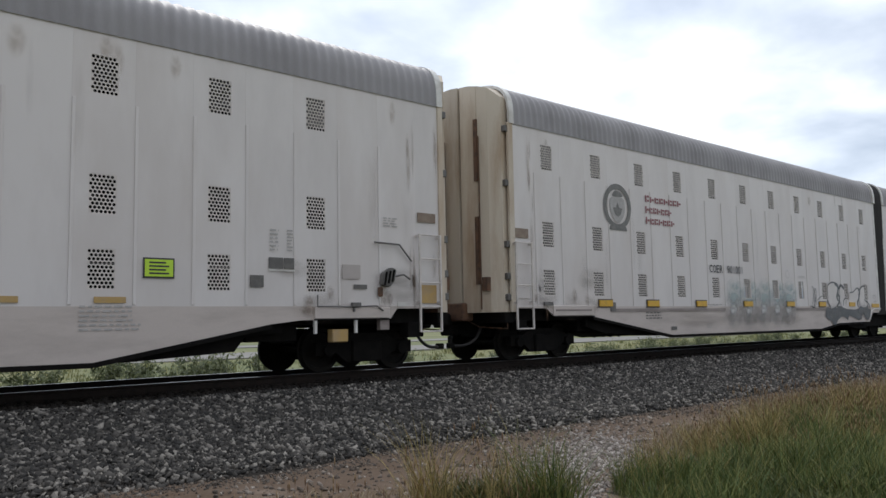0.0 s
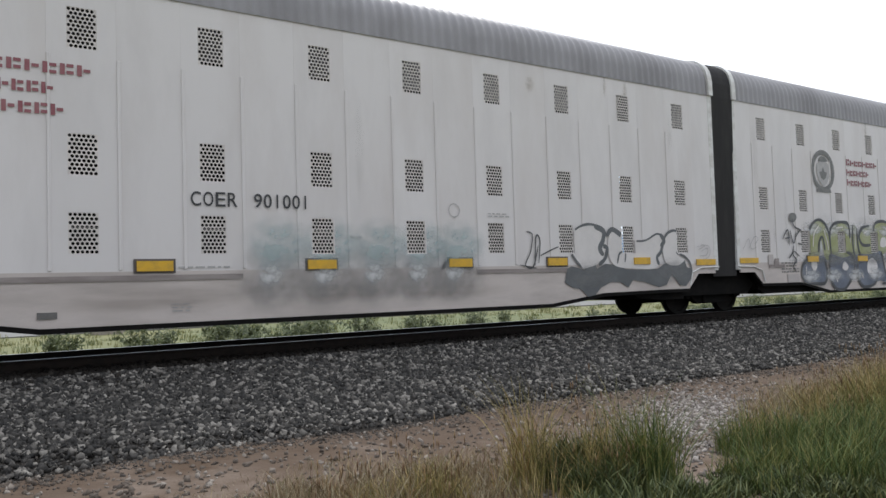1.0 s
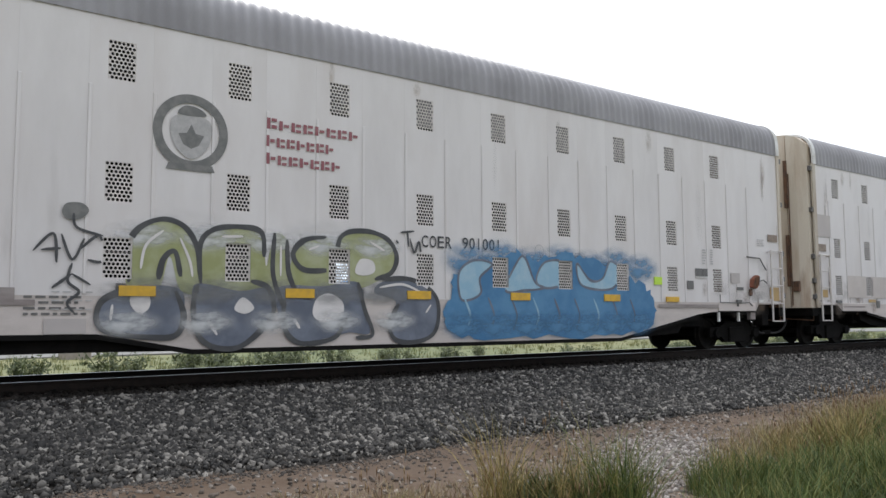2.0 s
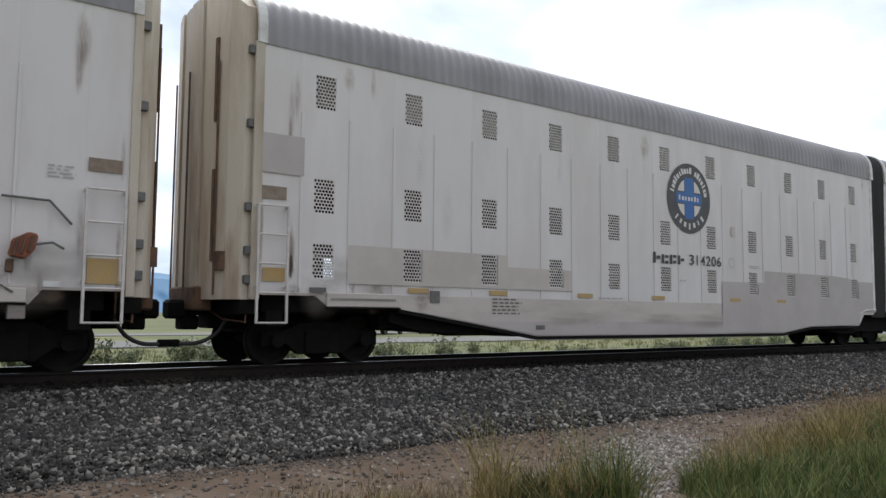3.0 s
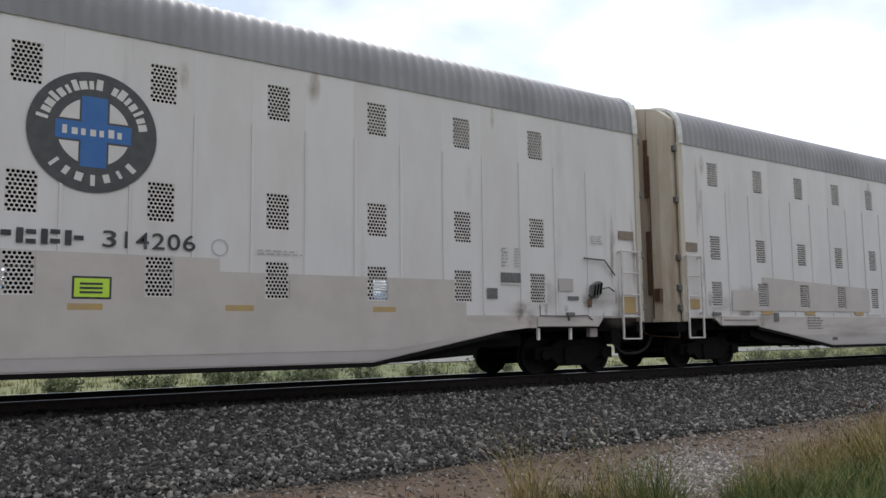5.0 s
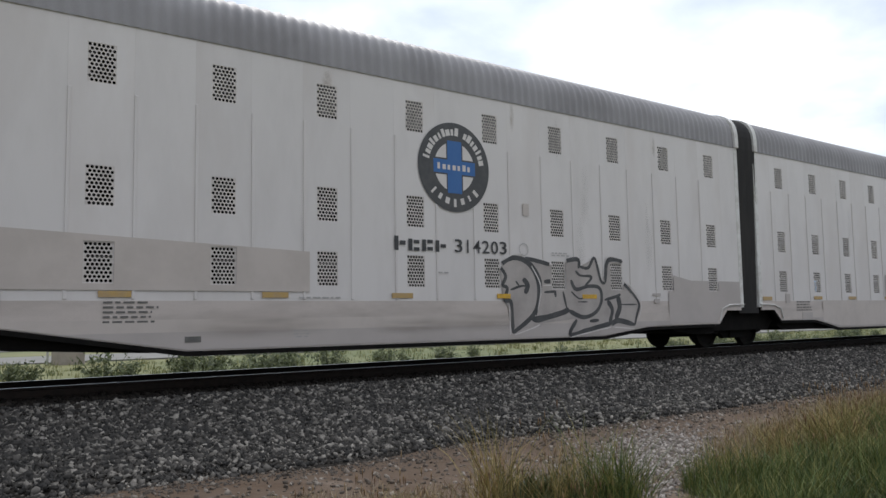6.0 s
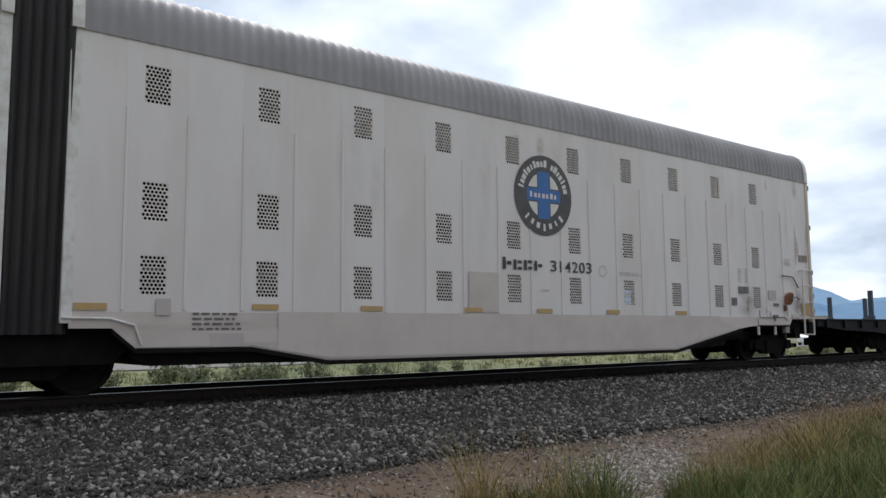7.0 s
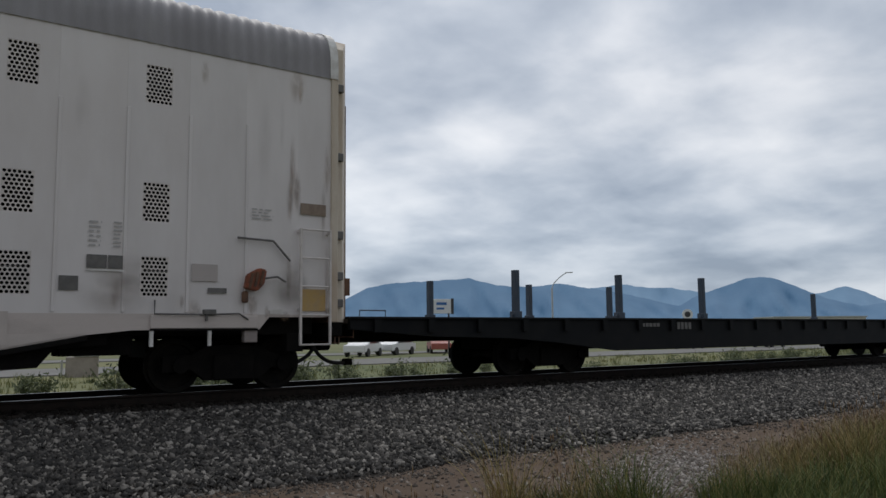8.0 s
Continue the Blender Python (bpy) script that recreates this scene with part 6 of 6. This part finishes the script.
def build_stones():
    rng = np.random.default_rng(5)

    def spread(n, x0, x1, y0, y1, power=1.0):
        x = x0 + (x1 - x0) * rng.random(n) ** power
        return np.stack([x, rng.uniform(y0, y1, n), np.zeros(n)], 1)
    p = np.concatenate([spread(125000, -2, 24, -3.6, -0.2), spread(30000, 24, 62, -3.6, -0.2, 1.5), spread(6000, -3, 60, 3.2, 5.6)])
    keep = (p[:, 1] > -3.1 + 0.15 * np.sin(p[:, 0] * 0.9)) | (rng.random(len(p)) < 0.22)
    p = p[keep]
    s = 0.02 + 0.043 * rng.random(len(p)) ** 1.5
    p[:, 2] = [bed_height(y) for y in p[:, 1]]
    p[:, 2] += rng.uniform(0.0, 0.03, len(p))
    scatter_stones("ballast_stones", p, s, "stone", "loose angular grey ballast stones beside the rail", 6)
    # stones with the train's shade in their colour, thinning out towards the open slope
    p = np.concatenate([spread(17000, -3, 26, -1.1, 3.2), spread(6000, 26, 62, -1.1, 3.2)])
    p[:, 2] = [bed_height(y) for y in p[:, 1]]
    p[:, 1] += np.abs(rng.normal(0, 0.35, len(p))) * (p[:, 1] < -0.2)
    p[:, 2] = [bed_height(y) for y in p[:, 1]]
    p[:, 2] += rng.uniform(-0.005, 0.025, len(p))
    scatter_stones("oily_ballast_stones", p, rng.uniform(0.035, 0.07, len(p)), "shade_tinted_stone", "oil-stained ballast stones between the ties, train shade painted into their colour", 7)
    p = spread(9000, 0, 34, -8.2, -3.4, 1.3)
    p[:, 2] = [ground_height(x, y) + 0.002 for x, y in p[:, :2]]
    c = np.stack([rng.normal(0, 1.3, 5200), rng.normal(0, 0.42, 5200)], 1)
    d = np.array([0.86, 0.51])
    q = np.stack([7.6 + c[:, 0] * 1.2 * d[0] - c[:, 1] * d[1], -5.95 + c[:, 0] * 1.2 * d[1] + c[:, 1] * d[0], np.zeros(5200)], 1)
    q[:, 2] = [ground_height(x, y) + 0.002 for x, y in q[:, :2]]
    c = spread(15000, -1, 40, -4.1, -3.0, 1.3)
    c[:, 1] += 0.12 * np.sin(c[:, 0] * 0.8) + rng.normal(0, 0.12, len(c))
    c[:, 2] = [max(ground_height(x, y), bed_height(y)) + 0.002 for x, y in c[:, :2]]
    scatter_stones("fine_gravel", c, 0.008 + 0.02 * rng.random(len(c)) ** 2, "fine_stone", "grey-brown fine gravel at the foot of the ballast", 10)
    scatter_stones("pale_gravel", q, 0.008 + 0.035 * rng.random(len(q)) ** 2, "pale_pebble", "patch of pale gravel on the dirt", 9)
    scatter_stones("pebbles", p, rng.uniform(0.012, 0.045, len(p)), "pebble", "small pale pebbles on the dirt track", 8)


def build_track():
    prof = [(-0.07, -0.172), (0.07, -0.172), (0.07, -0.16), (0.012, -0.14), (0.009, -0.045), (0.036, -0.035), (0.036, -0.004), (0.03, 0.0), (-0.03, 0.0), (-0.036, -0.004), (-0.036, -0.035), (-0.009, -0.045),
            (-0.012, -0.14), (-0.07, -0.16)]
    for s in (-1, 1):
        bm = bmesh.new()
        a = [bm.verts.new((-900, y, z - 0.002)) for y, z in prof]
        b = [bm.verts.new((1500, y, z - 0.002)) for y, z in prof]
        n = len(prof)
        for i in range(n):
            f = bm.faces.new((a[i], b[i], b[(i + 1) % n], a[(i + 1) % n]))
            f.material_index = 1 if i in (6, 7, 8) else 0
        bmesh.ops.recalc_face_normals(bm, faces=bm.faces[:])
        r = part("rail", bm, "rail")
        r.data.materials.append(M["rail_head"])
        r.matrix_basis = pose(0, HALF + s * 0.753, RAIL_Z)
        tagged(r, "rusty steel rail with a worn bright head", "rail", "rails of the track", "structure")
    me = None
    for k in range(170):
        x = -8 + 0.52 * k
        if me is None:
            bm = boxes((-0.115, 0.115, -1.30, 1.30, -0.35, -0.175), bevel=0.012)
            me = bpy.data.meshes.new("railway_tie")
            bm.to_mesh(me)
            bm.free()
            me.materials.append(M["tie"])
        t = new("railway_tie", me)
        t.matrix_basis = pose(x, HALF + 0.02 * math.sin(k * 2.1), RAIL_Z, rz=0.5 * math.sin(k * 1.3))
        tagged(t, "dark creosoted wooden railway tie", "railway tie", "ties of the track")


# ---------------------------------------------------------------- plants

def blades(name, roots, heights, mat, label, seed, width=0.007, lean=0.35, kind_name="grass", heads=False):
    """Bent, tapering grass blades in one mesh."""
    rng = np.random.default_rng(seed)
    n = len(roots)
    a = rng.uniform(0, math.tau, n)
    face = rng.uniform(0, math.tau, n)
    bend = rng.uniform(0.05, lean, n) * heights
    side = np.stack([np.cos(face), np.sin(face), np.zeros(n)], 1)
    way = np.stack([np.cos(a), np.sin(a), np.zeros(n)], 1)
    rows = []
    for t, w in ((0.0, 1.0), (0.4, 0.9), (0.75, 0.6)):
        c = roots + way * (bend * t ** 2)[:, None] + np.array([0, 0, 1.0]) * (heights * (t - 0.12 * t * t))[:, None]
        rows += [c - side * width * w / 2, c + side * width * w / 2]
    tip = roots + way * bend[:, None] + np.array([0, 0, 0.88]) * heights[:, None]
    v = np.stack(rows + [tip], 1).reshape(-1, 3)
    base = 7 * np.arange(n)[:, None]
    quads = np.concatenate([base + np.array([0, 1, 3, 2]), base + np.array([2, 3, 5, 4])])
    tris = base + np.array([4, 5, 6])
    idx = np.concatenate([quads.ravel(), tris.ravel()]).astype(np.int32)
    tot = np.concatenate([np.full(len(quads), 4), np.full(len(tris), 3)]).astype(np.int32)
    if heads:
        m = len(v)
        hv, hi = [], []
        for k in range(4):
            ang = face + k * math.pi / 2
            d = np.stack([np.cos(ang), np.sin(ang), np.zeros(n)], 1) * 0.006
            hv.append(tip + d + np.array([0, 0, 0.045]))
        hv += [tip - np.array([0, 0, 0.01]), tip + np.array([0, 0, 0.085])]
        hv = np.stack(hv, 1).reshape(-1, 3)
        hb = m + 6 * np.arange(n)[:, None]
        for k in range(4):
            hi += [hb + np.array([4, k, (k + 1) % 4]), hb + np.array([k, 5, (k + 1) % 4])]
        hi = np.concatenate(hi)
        v = np.concatenate([v, hv])
        idx = np.concatenate([idx, hi.ravel().astype(np.int32)])
        tot = np.concatenate([tot, np.full(len(hi), 3, np.int32)])
    me = bpy.data.meshes.new(name)
    me.vertices.add(len(v))
    me.vertices.foreach_set("co", v.ravel())
    me.loops.add(len(idx))
    me.loops.foreach_set("vertex_index", idx)
    me.polygons.add(len(tot))
    me.polygons.foreach_set("loop_start", np.concatenate([[0], np.cumsum(tot)[:-1]]).astype(np.int32))
    me.polygons.foreach_set("loop_total", tot)
    me.update()
    me.validate()
    me.materials.append(M[mat])
    return tagged(new(name, me), label, kind_name, kind="stuff")


def tufts(name, spots, mat, label, seed, per, spread_r, width=0.006, lean=0.6, heads=False):
    """Grass in tufts: spots holds x, y, height; the blades of a tuft lean outwards from its root."""
    rng = np.random.default_rng(seed)
    k = len(spots)
    n = rng.integers(per // 2, per + per // 2, k)
    idx = np.repeat(np.arange(k), n)
    a, r = rng.uniform(0, math.tau, len(idx)), np.sqrt(rng.random(len(idx)))
    x = spots[idx, 0] + spread_r * r * np.cos(a)
    y = spots[idx, 1] + spread_r * r * np.sin(a)
    z = np.array([ground_height(u, v) for u, v in spots[:, :2]])[idx] - 0.015
    h = spots[idx, 2] * rng.uniform(0.45, 1.1, len(idx))
    return blades(name, np.stack([x, y, z], 1), h, mat, label, seed + 1, width, lean, heads=heads)


def build_grass():
    rng = np.random.default_rng(11)

    def region(n, cx, cy, rx, ry, h0, h1):
        r, a = np.sqrt(rng.random(n)), rng.uniform(0, math.tau, n)
        h = rng.uniform(h0, h1, n) * (1.15 - 0.55 * r)
        return np.stack([cx + rx * r * np.cos(a), cy + ry * r * np.sin(a), h], 1)
    p = np.concatenate([region(90, 7.7, -9.1, 1.8, 0.6, 0.25, 0.5), region(130, 8.1, -8.35, 1.9, 0.95, 0.3, 0.66), region(100, 10.6, -7.6, 2.2, 0.95, 0.35, 0.75), region(16, 6.75, -7.7, 0.6, 0.4, 0.45, 0.75), region(30, 6.1, -8.35, 0.8, 0.5, 0.28, 0.5), region(10, 4.84, -7.75, 0.2, 0.25, 0.85, 1.2), region(40, 13.6, -6.7, 2.6, 0.95, 0.4, 0.7)])
    tufts("grass", p, "grass", "tall green and yellowing grass at the edge of the dirt", 12, 62, 0.14, lean=0.75)
    p = np.concatenate([region(7, 4.66, -7.5, 0.2, 0.25, 0.85, 1.25), region(6, 4.3, -7.15, 0.15, 0.2, 0.85, 1.2), region(12, 9.1, -7.35, 0.7, 0.5, 0.6, 1.0), region(70, 13.6, -6.7, 2.6, 0.95, 0.45, 0.8), region(14, 4.5, -7.3, 0.7, 0.5, 0.25, 0.55),
                        region(26, 3.4, -6.9, 0.6, 0.4, 0.2, 0.42), region(80, 9.6, -7.4, 2.6, 0.9, 0.4, 0.8), region(50, 11.2, -6.6, 2.0, 0.5, 0.3, 0.6)])
    tufts("yellow_grass", p, "olive_grass", "olive and straw-yellow grass tufts on the dirt", 22, 46, 0.13, lean=0.8)
    p = np.concatenate([region(70, 9.8, -7.5, 3.0, 1.0, 0.5, 0.9), region(26, 4.6, -7.3, 0.7, 0.5, 0.6, 1.05), region(200, 12.6, -6.9, 3.3, 1.1, 0.5, 0.95), region(24, 3.2, -6.8, 0.8, 0.4, 0.35, 0.6)])
    tufts("seed_stalks", p, "seed", "thin brown grass stalks with seed heads", 13, 5, 0.14, width=0.004, lean=0.5, heads=True)
    p = np.concatenate([region(170, 3.3, -6.7, 1.6, 0.8, 0.12, 0.42), region(70, 2.3, -6.7, 1.0, 0.6, 0.12, 0.32), region(150, 12.0, -6.5, 4.0, 1.0, 0.25, 0.65),
                        region(70, 16.5, -5.4, 4.0, 0.8, 0.2, 0.5), region(24, 6.6, -6.4, 1.4, 0.8, 0.05, 0.14), region(60, 21.0, -4.7, 5.0, 0.6, 0.2, 0.4), region(40, 4.0, -5.6, 2.2, 0.7, 0.05, 0.14)])
    tufts("dry_grass", p, "dry_grass", "dry tan and rust-coloured grass on the dirt", 14, 26, 0.18, lean=0.9)
    p = np.concatenate([region(150, 8.3, -8.2, 1.9, 0.95, 0.14, 0.34), region(150, 7.6, -9.15, 1.8, 0.7, 0.14, 0.32), region(90, 5.75, -8.45, 0.85, 0.55, 0.06, 0.17), region(40, 4.3, -8.3, 0.7, 0.45, 0.15, 0.35), region(130, 10.8, -7.5, 2.2, 0.9, 0.16, 0.36), region(40, 4.72, -7.4, 0.42, 0.45, 0.25, 0.55)])
    tufts("green_undergrowth", p, "undergrowth", "low dense green grass under the taller stalks", 33, 70, 0.18, width=0.016, lean=0.9)
    p = np.stack([rng.uniform(-10, 75, 2000), 6.4 + 18 * rng.random(2000) ** 1.2, rng.uniform(0.15, 0.4, 2000)], 1)
    tufts("verge_grass", p, "verge", "green and yellow verge grass beyond the track", 15, 12, 0.25, width=0.02)


def weed(x, y, h, seed):
    """A low leafy weed: stems with many small leaves."""
    rnd = random.Random(seed)
    z0 = ground_height(x, y)
    w = thing("weed_bush", "low green leafy weed beyond the track", "bush", "weeds on the verge", m=pose(x, y, z0 - 0.02))
    stems, leaves = bmesh.new(), bmesh.new()
    for i in range(16):
        a, r = rnd.uniform(0, math.tau), rnd.uniform(0.1, 0.55) * h * 1.1
        top = Vector((r * math.cos(a), r * math.sin(a), h * rnd.uniform(0.55, 1.0)))
        tube(stems, [(0, 0, 0), tuple(top * 0.5 + Vector((0, 0, 0.1 * h))), tuple(top)], 0.006, 4)
        for k in range(26):
            c = top * rnd.uniform(0.2, 1.05) + Vector([rnd.gauss(0, 0.07) for _ in range(3)])
            d = Vector([rnd.uniform(-1, 1) for _ in range(3)]).normalized() * rnd.uniform(0.04, 0.08) * (0.6 + 0.6 * h)
            e = d.orthogonal().normalized() * 0.4 * d.length
            leaves.faces.new([leaves.verts.new(c + v) for v in (-d, e, d, -e)])
    part("stem", stems, "bush", w)
    part("foliage", leaves, "bush", w)


# ---------------------------------------------------------------- distance

# ridge lines, degrees to the right of straight across and degrees above the eye: a near range, and a paler one behind it
NEAR_RIDGE = [(-75, 2.3), (-40, 2.9), (-10, 2.4), (10, 2.9), (22, 1.9), (27, 1.5), (29.3, 2.3), (31.3, 3.26), (33.3, 3.6), (35.3, 3.7), (37.3, 3.8), (38.5, 3.88), (39.7, 3.55), (41.3, 3.25), (43.3, 3.22), (44.7, 3.43), (46, 3.22),
              (48.7, 2.75), (51, 2.2), (52.9, 1.7), (54, 2.3), (55.1, 2.72), (56.2, 3.1), (57.3, 3.45), (58.2, 3.55), (59, 3.4), (60, 3.0), (61, 2.5), (62, 2.0), (64, 1.5), (70, 1.9), (90, 2.4), (125, 2.0)]
FAR_RIDGE = [(-75, 2.6), (-40, 3.3), (-10, 2.8), (10, 3.4), (22, 2.2), (30, 1.6), (42, 2.6), (46, 3.05), (47.6, 3.05), (48.8, 3.24), (49.5, 3.22), (51, 2.98), (52.5, 2.94), (54, 2.67), (56, 2.4), (60, 2.2), (62, 2.42), (62.7, 2.64),
             (63.3, 2.74), (64.1, 2.42), (65.4, 1.76), (72, 2.4), (90, 2.9), (125, 2.4)]


def build_far():
    bm = boxes((-600, 900, 26.0, 34.0, -1.2, GROUND_Z + 0.06))
    road = part("road", bm, "road")
    tagged(road, "pale paved road beyond the grass verge", "road", kind="structure")
    bm = boxes((-600, 900, 45.0, 51.0, -1.2, GROUND_Z + 0.05))
    tagged(part("road_lane", bm, "road"), "second pale road lane further off", "road", kind="structure")
    # mountains: a ring of ridges, their haze carried by colour and glow
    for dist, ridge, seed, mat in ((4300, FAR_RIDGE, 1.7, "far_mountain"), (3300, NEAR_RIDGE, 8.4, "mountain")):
        verts, faces = [], []
        az = np.radians(np.arange(-75, 125, 0.16))
        rows = 16
        for a in az:
            deg = math.degrees(a)
            top = float(np.interp(deg, [p[0] for p in ridge], [p[1] for p in ridge])) + 0.05 * noise.noise((deg * 1.5, seed, 5)) + 0.03 * noise.noise((deg * 5.0, seed, 2))
            H = dist * math.tan(radians(top))
            for j in range(rows):
                t = j / (rows - 1)
                spur = noise.noise((deg * 0.55 + 1.2 * t, t * 1.4, seed + 9)) + 0.5 * noise.noise((deg * 1.6 + 2.0 * t, t * 3, seed + 4))
                d = dist - 900 * (1 - t) + 260 * spur * math.sin(math.pi * t)
                verts.append((d * math.sin(a), EYE.y + d * math.cos(a), -3 + (H + 3.77) * (d / dist) * t ** 1.1))
        for i in range(len(az) - 1):
            for j in range(rows - 1):
                q = i * rows + j
                faces.append((q, q + rows, q + rows + 1, q + 1))
        me = bpy.data.meshes.new("mountain_range")
        me.from_pydata(verts, [], faces)
        me.polygons.foreach_set("use_smooth", [True] * len(faces))
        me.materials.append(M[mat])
        tagged(new("mountain_range", me), "hazy blue wooded mountain range on the horizon, haze painted in", "mountains", kind="structure")


def polar(az, dist):
    """A place on the far ground, by degrees to the right of straight across and metres from the camera."""
    return dist * math.sin(radians(az)), EYE.y + dist * math.cos(radians(az))


def street_lamp(x, y, h):
    z = GROUND_Z
    t = thing("street_lamp", "tall grey street lamp with a slanting arm", "street lamp", m=pose(x, y, z, rz=-44))
    part("pole", tube(bmesh.new(), [(0, 0, 0), (0, 0, h * 0.79)], 0.10, 8), "galv", t)
    part("arm", tube(bmesh.new(), [tuple(v) for v in smooth_line([(0, 0, h * 0.78), (0.25, 0, h * 0.86), (1.1, 0, h * 0.955), (1.7, 0, h)], 5)], 0.06, 6), "galv", t)
    part("lamp_head", boxes((1.6, 2.45, -0.13, 0.13, h - 0.04, h + 0.08), bevel=0.03), "galv", t)


def road_sign(x, y):
    t = thing("road_sign", "white board sign on a post with a dark edge", "sign", m=pose(x, y, GROUND_Z, rz=-25))
    part("board", boxes((-0.75, 0.65, -0.06, 0.06, 3.2, 4.3), bevel=0.02), "sign", t)
    part("frame", boxes((0.65, 0.85, -0.08, 0.08, 3.15, 4.35)), "ink", t)
    part("bars", boxes((-0.5, 0.3, -0.075, -0.062, 3.85, 4.05), (-0.5, 0.1, -0.075, -0.062, 3.5, 3.65)), "blue", t)
    part("post", boxes((0.4, 0.52, -0.05, 0.05, 0.0, 3.2)), "ink", t)


def round_sign(x, y):
    t = thing("round_sign", "white round sign with a dark ring on a pole", "sign", m=pose(x, y, GROUND_Z, rz=-45))
    part("pole", tube(bmesh.new(), [(0, 0.1, 0), (0, 0.1, 3.4)], 0.08, 8), "galv", t)
    part("disc", lathe(bmesh.new(), [(-0.06, 0.0001), (-0.06, 0.55), (0.06, 0.55), (0.06, 0.0001)], 24), "sign", t, m=pose(0, 0, 3.45))
    part("ring", lathe(bmesh.new(), [(-0.075, 0.18), (-0.08, 0.30), (-0.062, 0.31)], 24), "ink", t, m=pose(0, 0, 3.45))


def parked_car(x, y, rz, paint, label):
    t = thing("parked_car", label, "car", "cars by the far road", m=pose(x, y, GROUND_Z, rz=rz))
    body = prism(bmesh.new(), [(-2.2, 0.35), (-2.2, 0.85), (-1.3, 0.95), (-0.6, 1.45), (0.9, 1.45), (1.6, 0.95), (2.2, 0.9), (2.2, 0.35)], -0.85, 0.85)
    bmesh.ops.bevel(body, geom=body.edges[:], offset=0.05, segments=2, affect='EDGES')
    part("body", body, paint, t)
    part("window", prism(bmesh.new(), [(-1.1, 0.98), (-0.55, 1.38), (0.85, 1.38), (1.4, 0.98)], -0.87, 0.87), "glass", t)
    for wx in (-1.4, 1.4):
        for s in (-1, 1):
            part("tyre", lathe(bmesh.new(), [(-0.1, 0.2), (-0.1, 0.32), (0.1, 0.32), (0.1, 0.2)], 16), "rubber", t, m=pose(wx, s * 0.8, 0.32))


def utility_box(x, y, w, h):
    t = thing("utility_box", "pale concrete utility box with a lid in the verge grass", "utility box", m=pose(x, y, GROUND_Z - 0.03, rz=-14))
    part("body", boxes((-w / 2, w / 2, -0.45, 0.45, 0, h - 0.12), bevel=0.02), "wall_tan", t)
    part("lid", boxes((-w / 2 + 0.3, w / 2 + 0.04, -0.5, 0.5, h - 0.12, h), bevel=0.02), "galv", t)
    part("post", boxes((-w / 2 - 0.2, -w / 2 - 0.12, -0.1, -0.02, 0, h * 0.75)), "galv", t)


def low_building(x, y, w, d, h):
    t = thing("low_building", "pale flat-roofed building far beyond the road", "building", "buildings on the horizon", m=pose(x, y, GROUND_Z, rz=-30))
    part("wall", boxes((-w / 2, w / 2, -d / 2, d / 2, 0, h)), "wall_white", t)
    part("roof", boxes((-w / 2 - 0.3, w / 2 + 0.3, -d / 2 - 0.3, d / 2 + 0.3, h, h + 0.25)), "galv", t)
    n = max(2, int(w / 4))
    for k in range(n):
        c = -w / 2 + w * (k + 0.5) / n
        part("window", boxes((c - 0.8, c + 0.8, -d / 2 - 0.04, -d / 2 + 0.05, 1.0, 2.2)), "glass", t)


build_ground()
build_ballast_bed()
build_track()
build_far()
build_stones()
build_grass()
_r = random.Random(21)
for _k in range(60):
    weed(_r.uniform(-4, 62), _r.uniform(6.6, 14), _r.uniform(0.4, 0.85), 100 + _k)
for _k, (_x, _h) in enumerate(((5.25, 1.0), (7.45, 1.05), (8.3, 1.0), (9.2, 1.05), (10.15, 1.1), (11.6, 1.0), (13.4, 0.9), (15.6, 1.0))):
    weed(_x, 8.0 + 0.3 * (_k % 3), _h, 300 + _k)
utility_box(8.23, 24.58, 1.26, 1.00)
street_lamp(*polar(44.34, 95), 8.6)
round_sign(*polar(53.45, 90))
road_sign(*polar(36.6, 62))
for _az, _d, _rz, _p, _l in ((31.0, 62, 40, "car_white", "white car parked by the far road"), (33.2, 66, 30, "car_white", "white car parked by the far road"), (36.3, 70, 60, "car_red", "dull red car parked by the far road"),
                             (53.5, 80, 20, "car_white", "white car parked by the far road"), (58.5, 85, 10, "car_white", "white car parked by the far road"), (63.0, 90, 15, "car_white", "white car parked by the far road")):
    parked_car(*polar(_az, _d), _rz, _p, _l)
for _az, _d, _w, _h in ((35.4, 240, 16, 4.5), (40.8, 300, 24, 5), (55.0, 260, 30, 5), (61.0, 240, 26, 5)):
    low_building(*polar(_az, _d), _w, 10, _h)


# ---------------------------------------------------------------- what moves

def run(t):
    """How far the train has gone at t, against its place at 4 s."""
    return TRAIN_V * (t - 4) + TRAIN_A * (t - 4) ** 2


def motions():
    times = [0.5 * k for k in range(17)]
    for car in CARS:
        x = car.location.x
        walk(car, [(t, pose(x - run(t), HALF, 0)) for t in times])
    for w, x, r in SPINNING:
        walk(w, [(k / 30, pose(x, 0, r, ry=-math.degrees(run(k / 30) / r))) for k in range(241)])


motions()
